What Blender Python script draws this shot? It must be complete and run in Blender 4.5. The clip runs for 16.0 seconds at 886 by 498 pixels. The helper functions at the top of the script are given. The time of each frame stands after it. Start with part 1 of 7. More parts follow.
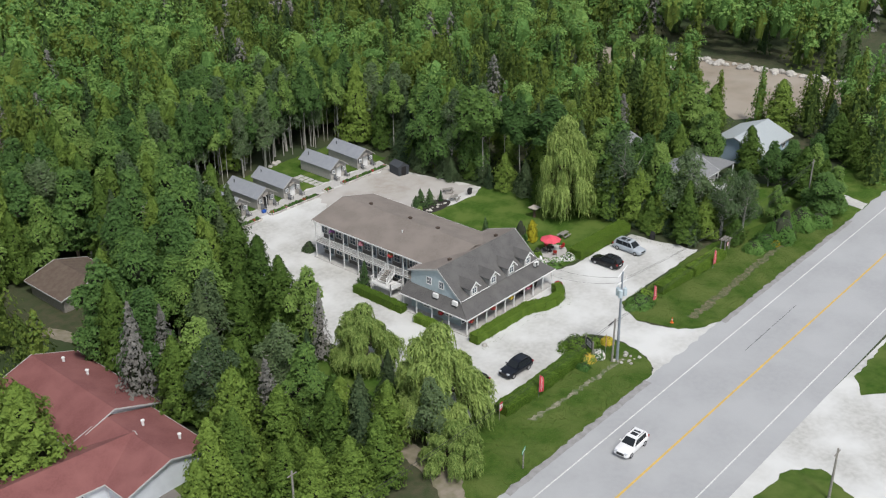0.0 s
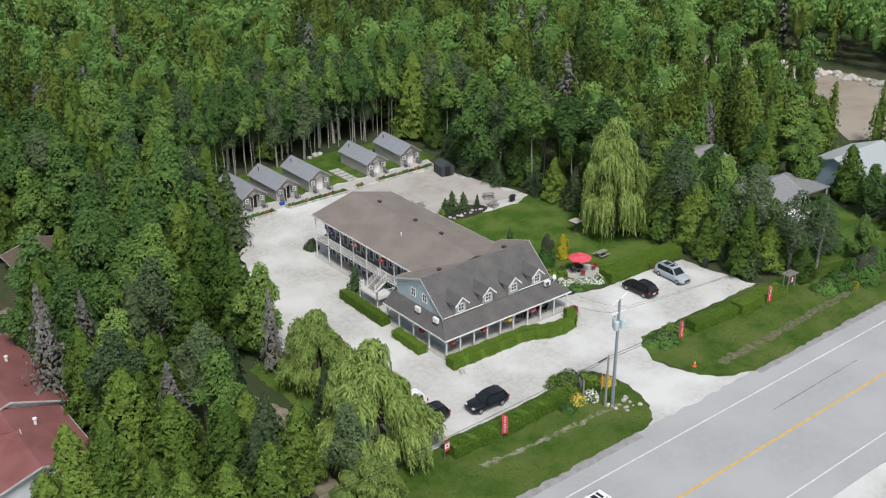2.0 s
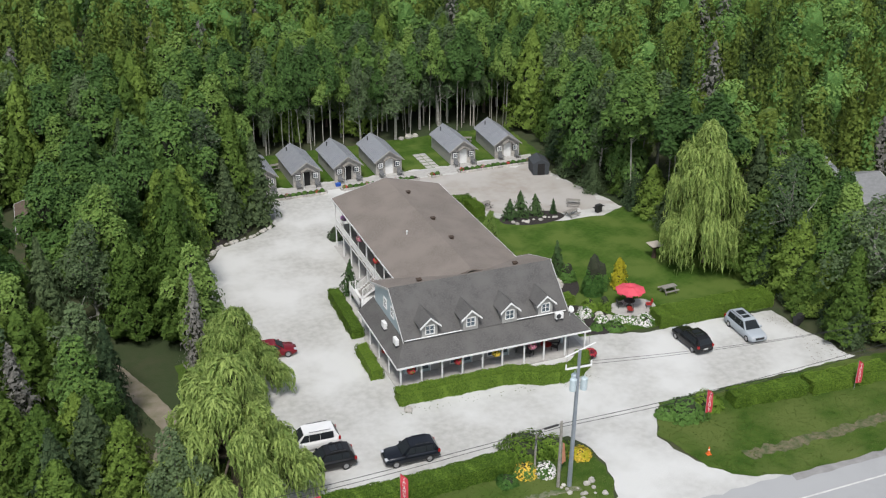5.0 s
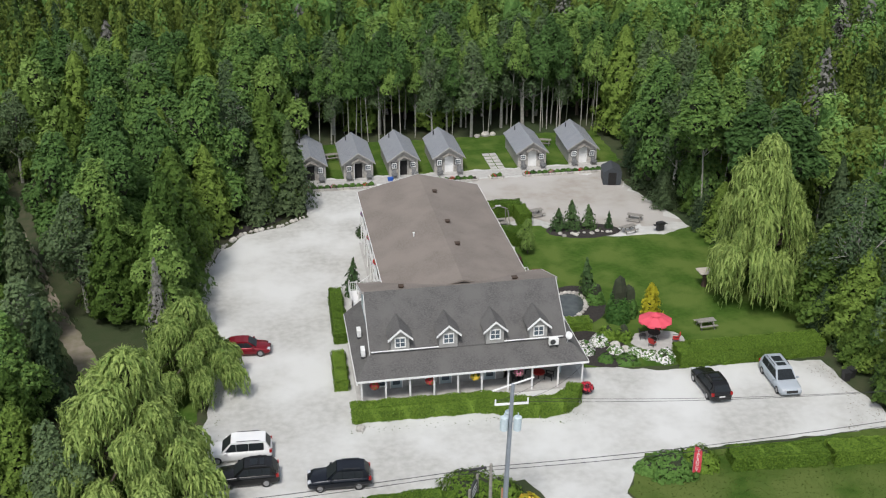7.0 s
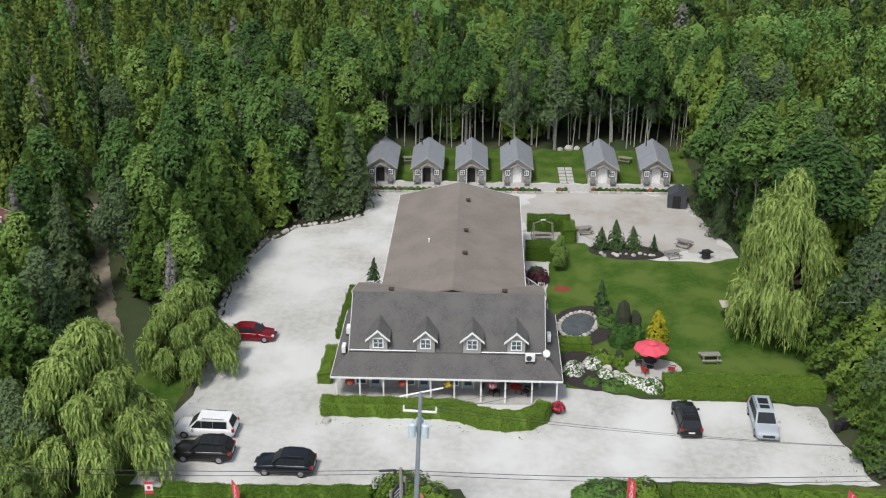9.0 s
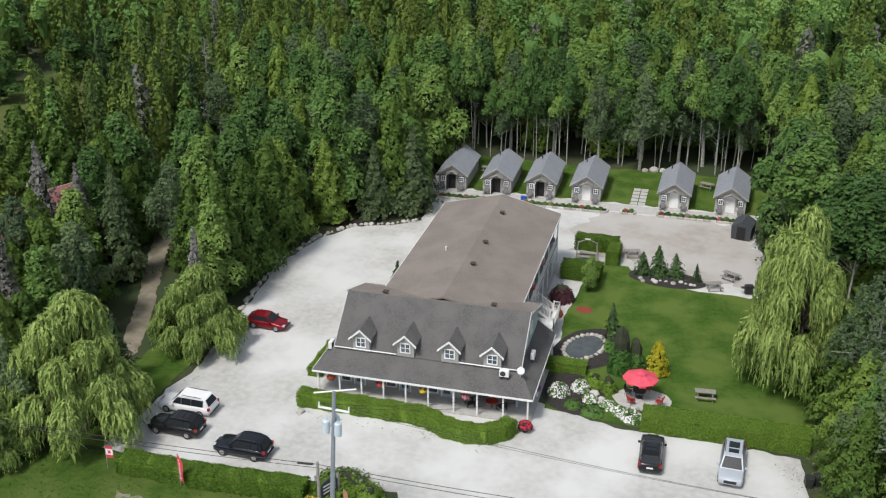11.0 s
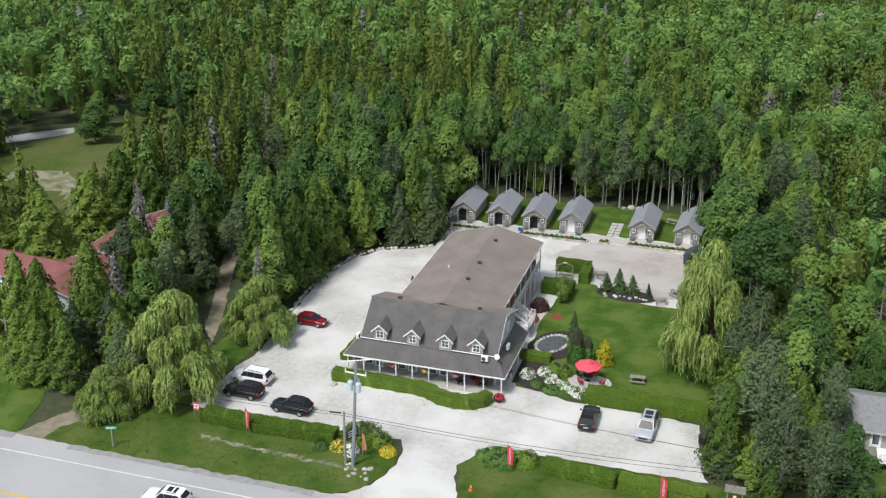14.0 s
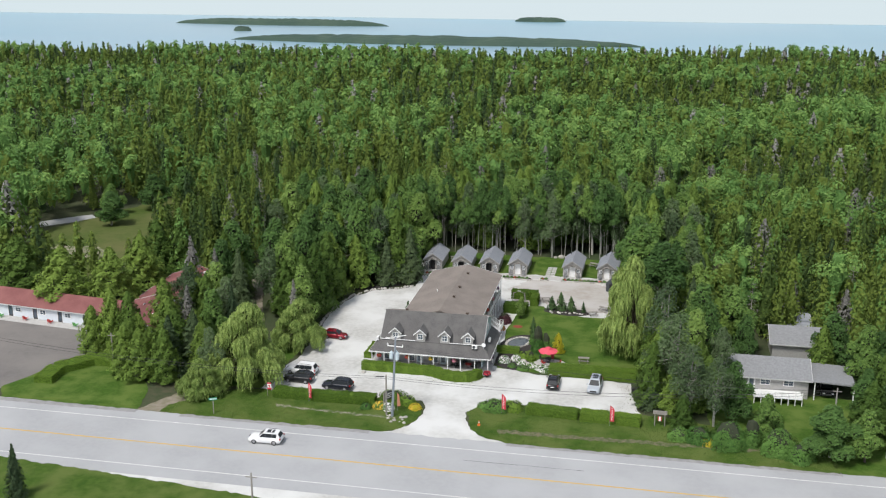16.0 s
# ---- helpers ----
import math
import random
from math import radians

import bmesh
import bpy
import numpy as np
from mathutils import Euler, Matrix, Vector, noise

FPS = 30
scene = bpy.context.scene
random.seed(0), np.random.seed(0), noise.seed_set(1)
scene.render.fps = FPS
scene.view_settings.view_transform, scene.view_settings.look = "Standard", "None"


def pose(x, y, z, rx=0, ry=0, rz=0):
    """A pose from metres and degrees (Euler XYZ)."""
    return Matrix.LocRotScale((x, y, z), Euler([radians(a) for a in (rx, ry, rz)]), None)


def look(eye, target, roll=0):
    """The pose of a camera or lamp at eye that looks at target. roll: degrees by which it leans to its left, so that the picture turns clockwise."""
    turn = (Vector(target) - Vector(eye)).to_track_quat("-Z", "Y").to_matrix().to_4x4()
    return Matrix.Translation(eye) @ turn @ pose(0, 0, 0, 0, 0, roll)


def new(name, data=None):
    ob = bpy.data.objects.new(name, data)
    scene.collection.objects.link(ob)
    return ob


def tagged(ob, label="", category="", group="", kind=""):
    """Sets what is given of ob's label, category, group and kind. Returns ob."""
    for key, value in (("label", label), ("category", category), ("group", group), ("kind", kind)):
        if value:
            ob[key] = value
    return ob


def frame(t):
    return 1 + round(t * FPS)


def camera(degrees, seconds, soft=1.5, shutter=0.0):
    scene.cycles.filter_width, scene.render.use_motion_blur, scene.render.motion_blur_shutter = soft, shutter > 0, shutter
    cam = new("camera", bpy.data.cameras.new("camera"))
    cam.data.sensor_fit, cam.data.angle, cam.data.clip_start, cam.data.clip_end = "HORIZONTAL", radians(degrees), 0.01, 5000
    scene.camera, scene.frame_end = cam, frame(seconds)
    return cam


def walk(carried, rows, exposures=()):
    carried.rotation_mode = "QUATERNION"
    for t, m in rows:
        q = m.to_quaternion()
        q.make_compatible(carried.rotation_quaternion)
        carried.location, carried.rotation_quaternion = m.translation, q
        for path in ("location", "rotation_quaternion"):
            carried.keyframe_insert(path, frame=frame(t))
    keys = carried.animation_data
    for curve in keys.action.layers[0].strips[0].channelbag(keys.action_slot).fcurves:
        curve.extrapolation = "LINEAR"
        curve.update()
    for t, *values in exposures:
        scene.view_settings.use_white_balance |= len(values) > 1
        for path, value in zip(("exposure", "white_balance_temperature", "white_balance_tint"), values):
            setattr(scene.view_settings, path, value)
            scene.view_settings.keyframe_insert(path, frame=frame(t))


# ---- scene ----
from mathutils.geometry import delaunay_2d_cdt

# camera: one lens, a level drone flight round the motel
cam = camera(45.0, 16.0, soft=1.2)
walk(cam, [
    (0, pose(-98.55, -79.67, 72.29, 64.15, 0, -49.21)),
    (0.5, pose(-91.74, -81.33, 69.77, 64.46, 0, -46.74)),
    (1, pose(-84.14, -82.79, 67.45, 64.65, 0, -43.93)),
    (1.5, pose(-76.75, -83.56, 65.71, 64.63, 0, -41.24)),
    (2, pose(-69.81, -84.18, 63.19, 64.99, 0, -38.63)),
    (2.5, pose(-62.80, -84.54, 61.46, 65.03, 0, -35.86)),
    (3, pose(-55.68, -84.78, 59.87, 65.06, 0, -32.88)),
    (3.5, pose(-48.92, -84.62, 58.09, 65.16, 0, -29.96)),
    (4, pose(-42.63, -84.53, 57.17, 65.02, 0, -27.01)),
    (6.5, pose(-14.47, -77.16, 49.88, 65.08, 0, -12.87)),
    (7, pose(-9.82, -77.94, 49.89, 65.08, 0, -9.83)),
    (7.5, pose(-5.33, -79.11, 50.23, 65.10, 0, -6.85)),
    (8, pose(-0.74, -79.93, 50.50, 65.16, 0, -3.84)),
    (8.5, pose(4.14, -80.57, 50.73, 65.28, 0, -0.71)),
    (9, pose(8.92, -80.89, 51.11, 65.28, 0, 2.32)),
    (11.5, pose(32.05, -78.04, 51.65, 65.92, 0, 17.17)),
    (12, pose(34.69, -77.22, 51.43, 66.11, 0, 18.91)),
    (12.5, pose(36.65, -79.46, 52.43, 66.26, 0, 19.66)),
    (13, pose(39.00, -87.79, 56.04, 66.59, 0, 19.29)),
    (13.5, pose(41.13, -97.41, 59.76, 67.03, 0, 18.70)),
    (14, pose(41.52, -107.03, 63.81, 67.29, 0, 17.45)),
    (14.5, pose(42.47, -117.95, 68.94, 67.46, 0, 16.40)),
    (15, pose(42.28, -129.76, 72.71, 68.16, 0, 14.95)),
    (15.5, pose(41.48, -143.07, 73.58, 69.84, 0, 13.30)),
    (16, pose(39.98, -158.67, 67.20, 73.69, 0, 11.44)),
], exposures=[(0.0, 0.13), (9.0, 0.15), (12.5, 0.26), (14.5, 0.3), (16.0, 0.26)])

# ------------------------------------------------------------ world and sun
world = bpy.data.worlds.new("overcast_sky")
scene.world = world
world.use_nodes = True
wn = world.node_tree
sky = wn.nodes.new("ShaderNodeTexSky")
sky.sky_type, sky.sun_disc = "NISHITA", False
sky.sun_elevation, sky.sun_rotation = radians(52), radians(200)
sky.air_density, sky.dust_density, sky.ozone_density = 1.0, 1.2, 1.0
soft_sky = wn.nodes.new("ShaderNodeHueSaturation")
soft_sky.inputs["Saturation"].default_value = 0.45
wn.links.new(sky.outputs[0], soft_sky.inputs["Color"])
wn.links.new(soft_sky.outputs[0], wn.nodes["Background"].inputs["Color"])
wn.nodes["Background"].inputs["Strength"].default_value = 0.15
sun_data = bpy.data.lights.new("sun", "SUN")
sun_data.energy, sun_data.angle, sun_data.color = 2.7, radians(13), (1.0, 0.965, 0.92)
sun = new("sun", sun_data)
sun.matrix_world = look((-30, -60, 110), (0, 0, 0))


# ------------------------------------------------------------ materials
def mat(name, base, rough=0.8, second=None, scale=8.0, bump=0.0, bump_scale=40.0, metal=0.0, spread=0.0, spec=0.5, big=None, big_scale=0.15, course=0.0):
    """A surface with two scales of mottling between base and second, fine relief, and a spread from piece to piece."""
    m = bpy.data.materials.new(name)
    m.use_nodes = True
    n, link = m.node_tree.nodes, m.node_tree.links
    b = n["Principled BSDF"]
    b.inputs["Roughness"].default_value, b.inputs["Metallic"].default_value = rough, metal
    b.inputs["Specular IOR Level"].default_value = spec
    second = second or tuple(c * 0.8 for c in base)
    co = n.new("ShaderNodeNewGeometry")
    t1 = n.new("ShaderNodeTexNoise")
    t1.inputs["Scale"].default_value, t1.inputs["Detail"].default_value = scale, 5
    link.new(co.outputs["Position"], t1.inputs["Vector"])
    if course:
        rows = n.new("ShaderNodeMapping")
        rows.inputs["Scale"].default_value = (1, 1, course)
        link.new(co.outputs["Position"], rows.inputs["Vector"])
        link.new(rows.outputs["Vector"], t1.inputs["Vector"])
    ramp = n.new("ShaderNodeValToRGB")
    ramp.color_ramp.elements[0].position, ramp.color_ramp.elements[1].position = 0.34, 0.66
    ramp.color_ramp.elements[0].color, ramp.color_ramp.elements[1].color = (*base, 1), (*second, 1)
    link.new(t1.outputs["Fac"], ramp.inputs["Fac"])
    out = ramp.outputs["Color"]
    if big:
        t2 = n.new("ShaderNodeTexNoise")
        t2.inputs["Scale"].default_value, t2.inputs["Detail"].default_value = big_scale, 4
        link.new(co.outputs["Position"], t2.inputs["Vector"])
        r2 = n.new("ShaderNodeValToRGB")
        r2.color_ramp.elements[0].position, r2.color_ramp.elements[1].position = 0.4, 0.62
        link.new(t2.outputs["Fac"], r2.inputs["Fac"])
        mx = n.new("ShaderNodeMix")
        mx.data_type = "RGBA"
        link.new(r2.outputs["Color"], mx.inputs["Factor"])
        link.new(out, mx.inputs["A"])
        mx.inputs["B"].default_value = (*big, 1)
        out = mx.outputs["Result"]
    if spread:
        info = n.new("ShaderNodeObjectInfo")
        hs = n.new("ShaderNodeHueSaturation")
        rng = n.new("ShaderNodeMapRange")
        rng.inputs["To Min"].default_value, rng.inputs["To Max"].default_value = 1 - spread, 1 + spread
        link.new(info.outputs["Random"], rng.inputs["Value"])
        link.new(rng.outputs["Result"], hs.inputs["Value"])
        link.new(out, hs.inputs["Color"])
        out = hs.outputs["Color"]
    link.new(out, b.inputs["Base Color"])
    if bump:
        t3 = n.new("ShaderNodeTexNoise")
        t3.inputs["Scale"].default_value, t3.inputs["Detail"].default_value = bump_scale, 4
        link.new(co.outputs["Position"], t3.inputs["Vector"])
        bp = n.new("ShaderNodeBump")
        bp.inputs["Strength"].default_value, bp.inputs["Distance"].default_value = bump, 0.05
        link.new(t3.outputs["Fac"], bp.inputs["Height"])
        link.new(bp.outputs["Normal"], b.inputs["Normal"])
    return m


def leaf_mat(name, dark, light, attr=False, rough=0.6, island=0.4, grain=5.0, stops=None, speck_size=0.22):
    """Foliage: colour runs from leaf to leaf and from tree to tree, and lets some light through."""
    m = bpy.data.materials.new(name)
    m.use_nodes = True
    n, link = m.node_tree.nodes, m.node_tree.links
    b = n["Principled BSDF"]
    b.inputs["Roughness"].default_value = rough
    b.inputs["Specular IOR Level"].default_value = 0.12
    geo = n.new("ShaderNodeNewGeometry")
    mixv = n.new("ShaderNodeMath")
    mixv.operation = "MULTIPLY_ADD"
    mixv.inputs[1].default_value = island
    link.new(geo.outputs["Random Per Island"], mixv.inputs[0])
    if attr:
        a = n.new("ShaderNodeAttribute")
        a.attribute_name = "tint"
        src = a.outputs["Fac"]
    else:
        src = n.new("ShaderNodeObjectInfo").outputs["Random"]
    sc = n.new("ShaderNodeMath")
    sc.operation = "MULTIPLY"
    sc.inputs[1].default_value = 1 - island
    link.new(src, sc.inputs[0])
    link.new(sc.outputs[0], mixv.inputs[2])
    ramp = n.new("ShaderNodeValToRGB")
    ramp.color_ramp.elements[0].color, ramp.color_ramp.elements[1].color = (*dark, 1), (*light, 1)
    ramp.color_ramp.elements[0].position, ramp.color_ramp.elements[1].position = 0.1, 0.9
    for at, colour in stops or ():
        ramp.color_ramp.elements.new(at).color = (*colour, 1)
    fine = n.new("ShaderNodeTexNoise")
    fine.inputs["Scale"].default_value, fine.inputs["Detail"].default_value, fine.inputs["Roughness"].default_value = grain, 3, 0.7
    link.new(geo.outputs["Position"], fine.inputs["Vector"])
    speck = n.new("ShaderNodeMapRange")
    speck.inputs["From Min"].default_value, speck.inputs["From Max"].default_value = 0.3, 0.7
    speck.inputs["To Min"].default_value, speck.inputs["To Max"].default_value = -speck_size, speck_size
    link.new(fine.outputs["Fac"], speck.inputs["Value"])
    total = n.new("ShaderNodeMath")
    link.new(mixv.outputs[0], total.inputs[0])
    link.new(speck.outputs["Result"], total.inputs[1])
    link.new(total.outputs[0], ramp.inputs["Fac"])
    link.new(ramp.outputs["Color"], b.inputs["Base Color"])
    relief = n.new("ShaderNodeBump")
    relief.inputs["Strength"].default_value, relief.inputs["Distance"].default_value = 0.9, 0.9 / grain
    link.new(fine.outputs["Fac"], relief.inputs["Height"])
    link.new(relief.outputs["Normal"], b.inputs["Normal"])
    tr = n.new("ShaderNodeBsdfTranslucent")
    link.new(ramp.outputs["Color"], tr.inputs["Color"])
    ms = n.new("ShaderNodeMixShader")
    ms.inputs["Fac"].default_value = 0.2
    link.new(b.outputs[0], ms.inputs[1])
    link.new(tr.outputs[0], ms.inputs[2])
    link.new(ms.outputs[0], n["Material Output"].inputs["Surface"])
    return m


GRAVEL = mat("pale_limestone_gravel", (0.405, 0.40, 0.376), 0.95, (0.498, 0.494, 0.47), 1.6, 0.6, 45, big=(0.602, 0.604, 0.586), big_scale=0.12)
ROAD = mat("worn_asphalt", (0.345, 0.35, 0.355), 0.9, (0.325, 0.33, 0.335), 1.5, 0.3, 90, big=(0.375, 0.38, 0.385), big_scale=0.1)
GRASS = mat("mown_grass", (0.042, 0.089, 0.014), 0.95, (0.062, 0.118, 0.02), 2.2, 0.8, 30, spec=0.05, big=(0.102, 0.15, 0.034), big_scale=0.28)
ROUGH_GRASS = mat("rough_grass", (0.038, 0.08, 0.013), 0.95, (0.066, 0.112, 0.021), 1.0, 1.0, 14, spec=0.05, big=(0.10, 0.135, 0.036), big_scale=0.2)
FOREST_FLOOR = mat("forest_floor", (0.035, 0.05, 0.016), 1.0, (0.07, 0.065, 0.035), 0.8, 0.8, 5, big=(0.03, 0.05, 0.014), big_scale=0.05)
SHINGLE_BROWN = mat("brown_asphalt_shingles", (0.205, 0.176, 0.153), 0.95, (0.158, 0.135, 0.117), 4, 0.6, 22, big=(0.215, 0.185, 0.161), big_scale=0.35, course=9.0)
SHINGLE_GREY = mat("grey_asphalt_shingles", (0.128, 0.124, 0.12), 0.95, (0.064, 0.061, 0.06), 7, 0.7, 22, big=(0.12, 0.116, 0.112), big_scale=0.5, course=4.0)
SHINGLE_RED = mat("red_asphalt_shingles", (0.20, 0.075, 0.07), 0.95, (0.165, 0.06, 0.057), 5, 0.5, 22, big=(0.225, 0.09, 0.083), big_scale=0.3)
METAL_ROOF = mat("grey_steel_roof", (0.30, 0.315, 0.34), 0.45, (0.27, 0.285, 0.31), 1.2, metal=0.15, spread=0.06)
WHITE = mat("white_paint", (0.80, 0.80, 0.79), 0.5, (0.72, 0.72, 0.71), 2.0)
SIDING = mat("grey_vinyl_siding", (0.36, 0.355, 0.34), 0.6, (0.31, 0.305, 0.295), 3.0)
SIDING_BLUE = mat("pale_blue_siding", (0.42, 0.50, 0.53), 0.6, (0.37, 0.45, 0.48), 2.0)
CABIN_SIDING = mat("grey_wood_siding", (0.40, 0.385, 0.36), 0.7, (0.33, 0.32, 0.30), 3.0, spread=0.05)
DARK_TRIM = mat("charcoal_trim", (0.045, 0.047, 0.05), 0.6, (0.035, 0.036, 0.04))
GLASS = mat("window_glass", (0.06, 0.08, 0.10), 0.08, (0.09, 0.12, 0.15), 0.6, spec=0.8)
CONCRETE = mat("pale_concrete", (0.46, 0.45, 0.43), 0.9, (0.38, 0.37, 0.35), 2.0, 0.2, 30)
STONE = mat("pale_limestone_rocks", (0.50, 0.48, 0.44), 0.9, (0.36, 0.34, 0.31), 3.0, 0.6, 12, spread=0.25)
WOOD_GREY = mat("weathered_grey_wood", (0.30, 0.28, 0.25), 0.85, (0.20, 0.19, 0.17), 5.0, 0.4, 20)
WOOD_DARK = mat("dark_brown_wood", (0.07, 0.045, 0.03), 0.8, (0.05, 0.033, 0.023), 4.0)
BARK = mat("grey_brown_bark", (0.16, 0.13, 0.10), 0.95, (0.10, 0.08, 0.06), 6.0, 0.6, 12, spread=0.2)
BARK_PALE = mat("pale_aspen_bark", (0.44, 0.43, 0.39), 0.9, (0.26, 0.25, 0.22), 4.0, 0.4, 12)
MULCH = mat("black_mulch", (0.022, 0.019, 0.018), 1.0, (0.04, 0.034, 0.03), 4.0, 0.8, 20)
RED = mat("red_canvas", (0.62, 0.06, 0.085), 0.8, (0.55, 0.045, 0.065), 2.0)
YELLOW_LINE = mat("yellow_road_paint", (0.62, 0.40, 0.09), 0.8, (0.50, 0.34, 0.10), 1.5)
WHITE_LINE = mat("white_road_paint", (0.66, 0.66, 0.64), 0.8, (0.52, 0.52, 0.50), 1.5)

CEDAR = leaf_mat("cedar_foliage", (0.054, 0.105, 0.021), (0.195, 0.285, 0.055), island=0.22, stops=[(0.5, (0.108, 0.178, 0.034))])
SPRUCE = leaf_mat("spruce_foliage", (0.034, 0.064, 0.030), (0.115, 0.16, 0.07), island=0.35)
BROADLEAF = leaf_mat("aspen_foliage", (0.056, 0.115, 0.032), (0.225, 0.335, 0.084), island=0.22, stops=[(0.45, (0.10, 0.19, 0.052)), (0.65, (0.14, 0.24, 0.056))])
BLEACHED = leaf_mat("bleached_dead_twigs", (0.13, 0.13, 0.115), (0.31, 0.30, 0.275))
WILLOW = leaf_mat("willow_foliage", (0.12, 0.20, 0.047), (0.36, 0.46, 0.135), island=0.75, grain=7.0)
HEDGE = leaf_mat("cedar_hedge_foliage", (0.055, 0.115, 0.015), (0.20, 0.315, 0.046), grain=6.0, speck_size=0.35)
SHRUB = leaf_mat("garden_shrub_foliage", (0.045, 0.115, 0.025), (0.14, 0.26, 0.06), grain=9.0)
GOLD = leaf_mat("golden_cedar_foliage", (0.30, 0.30, 0.02), (0.55, 0.48, 0.04), grain=9.0)
PURPLE = leaf_mat("purple_shrub_foliage", (0.05, 0.02, 0.03), (0.12, 0.05, 0.06), grain=9.0)
# Crown cores coloured near black for the shade deep among the leaves.
INNER = mat("shaded_crown_core", (0.022, 0.032, 0.014), 1.0, (0.035, 0.04, 0.022), 3.0)
WOODS = leaf_mat("mixed_woods_foliage", (0.042, 0.076, 0.03), (0.215, 0.345, 0.088), attr=True, island=0.13, grain=2.2, speck_size=0.1,
                 stops=[(0.34, (0.068, 0.112, 0.024)), (0.56, (0.16, 0.215, 0.04)), (0.7, (0.10, 0.215, 0.056))])


# ------------------------------------------------------------ mesh helpers
def shape(verts, faces, smooth=False):
    me = bpy.data.meshes.new("shape")
    me.from_pydata([tuple(v) for v in verts], [], faces)
    me.update()
    if smooth:
        me.polygons.foreach_set("use_smooth", [True] * len(me.polygons))
    return me


class Build:
    """Gathers solid pieces into one mesh."""

    def __init__(self):
        self.v, self.f = [], []

    def add(self, verts, faces):
        k = len(self.v)
        self.v += [tuple(p) for p in verts]
        self.f += [tuple(i + k for i in face) for face in faces]
        return self

    def box(self, x0, x1, y0, y1, z0, z1):
        return self.hexa([(x0, y0, z0), (x1, y0, z0), (x1, y1, z0), (x0, y1, z0), (x0, y0, z1), (x1, y0, z1), (x1, y1, z1), (x0, y1, z1)])

    def hexa(self, p):
        return self.add(p, [(3, 2, 1, 0), (4, 5, 6, 7), (0, 1, 5, 4), (1, 2, 6, 5), (2, 3, 7, 6), (3, 0, 4, 7)])

    def slab(self, quad, t):
        """A sheet with thickness t below the given corners."""
        quad = [Vector(p) for p in quad]
        n = len(quad)
        low = [p - Vector((0, 0, t)) for p in quad]
        return self.add(quad + low, [tuple(range(n)), tuple(range(2 * n - 1, n - 1, -1))] + [((i + 1) % n, i, n + i, n + (i + 1) % n) for i in range(n)])

    def prism(self, outline, z0, z1):
        n = len(outline)
        return self.add([(x, y, z0) for x, y in outline] + [(x, y, z1) for x, y in outline],
                        [tuple(range(n - 1, -1, -1)), tuple(range(n, 2 * n))] + [(i, (i + 1) % n, n + (i + 1) % n, n + i) for i in range(n)])

    def rod(self, a, b, r0, r1=None, seg=8):
        a, b = Vector(a), Vector(b)
        r1 = r0 if r1 is None else r1
        d = (b - a).normalized()
        u = d.orthogonal().normalized()
        w = d.cross(u)
        ring = [(math.cos(2 * math.pi * i / seg), math.sin(2 * math.pi * i / seg)) for i in range(seg)]
        vs = [a + (u * c + w * s) * r0 for c, s in ring] + [b + (u * c + w * s) * r1 for c, s in ring]
        return self.add(vs, [tuple(range(seg - 1, -1, -1)), tuple(range(seg, 2 * seg))] + [(i, (i + 1) % seg, seg + (i + 1) % seg, seg + i) for i in range(seg)])

    def ball(self, c, r, seg=10, rings=6, squash=1.0):
        c = Vector(c)
        vs, fs = [c + Vector((0, 0, r * squash))], []
        for j in range(1, rings):
            a = math.pi * j / rings
            vs += [c + Vector((r * math.sin(a) * math.cos(2 * math.pi * i / seg), r * math.sin(a) * math.sin(2 * math.pi * i / seg), r * squash * math.cos(a))) for i in range(seg)]
        vs.append(c - Vector((0, 0, r * squash)))
        for i in range(seg):
            fs.append((0, 1 + i, 1 + (i + 1) % seg))
            fs.append((len(vs) - 1, 1 + (rings - 2) * seg + (i + 1) % seg, 1 + (rings - 2) * seg + i))
            for j in range(rings - 2):
                fs.append((1 + j * seg + i, 1 + (j + 1) * seg + i, 1 + (j + 1) * seg + (i + 1) % seg, 1 + j * seg + (i + 1) % seg))
        return self.add(vs, fs)

    def mesh(self, smooth=False, bevel=0.0):
        me = shape(self.v, self.f, smooth)
        if bevel:
            bm = bmesh.new()
            bm.from_mesh(me)
            bmesh.ops.bevel(bm, geom=list(bm.edges), offset=bevel, segments=2, affect="EDGES", profile=0.6)
            bm.to_mesh(me)
            bm.free()
        return me


def part(name, me, material, parent=None, label=""):
    if isinstance(me, Build):
        me = me.mesh()
    if not me.materials:
        me.materials.append(material)
    ob = new(name, me)
    ob.parent = parent
    if label:
        ob["label"] = label
    return ob


def thing(name, label, category, at=None, group="", kind=""):
    ob = new(name)
    if at is not None:
        ob.matrix_basis = at
    return tagged(ob, label, category, group, kind)


def sheet(name, outline, z, material, label, category, ragged=0.0, step=1.2):
    """A flat piece of ground with a slightly uneven edge."""
    rnd = random.Random(name)
    pts = []
    for i, a in enumerate(outline):
        b = outline[(i + 1) % len(outline)]
        n = max(1, int(math.dist(a, b) / step)) if ragged else 1
        for k in range(n):
            f = k / n
            pts.append((a[0] + (b[0] - a[0]) * f + rnd.uniform(-ragged, ragged), a[1] + (b[1] - a[1]) * f + rnd.uniform(-ragged, ragged)))
    vs, _, fs, *_ = delaunay_2d_cdt([Vector(p) for p in pts], [], [list(range(len(pts)))], 1, 1e-4)
    me = shape([(p.x, p.y, z) for p in vs], [tuple(f) if (vs[f[1]] - vs[f[0]]).cross(vs[f[2]] - vs[f[0]]) > 0 else tuple(f)[::-1] for f in fs])
    ob = part(name, me, material)
    return tagged(ob, label, category, kind="structure")


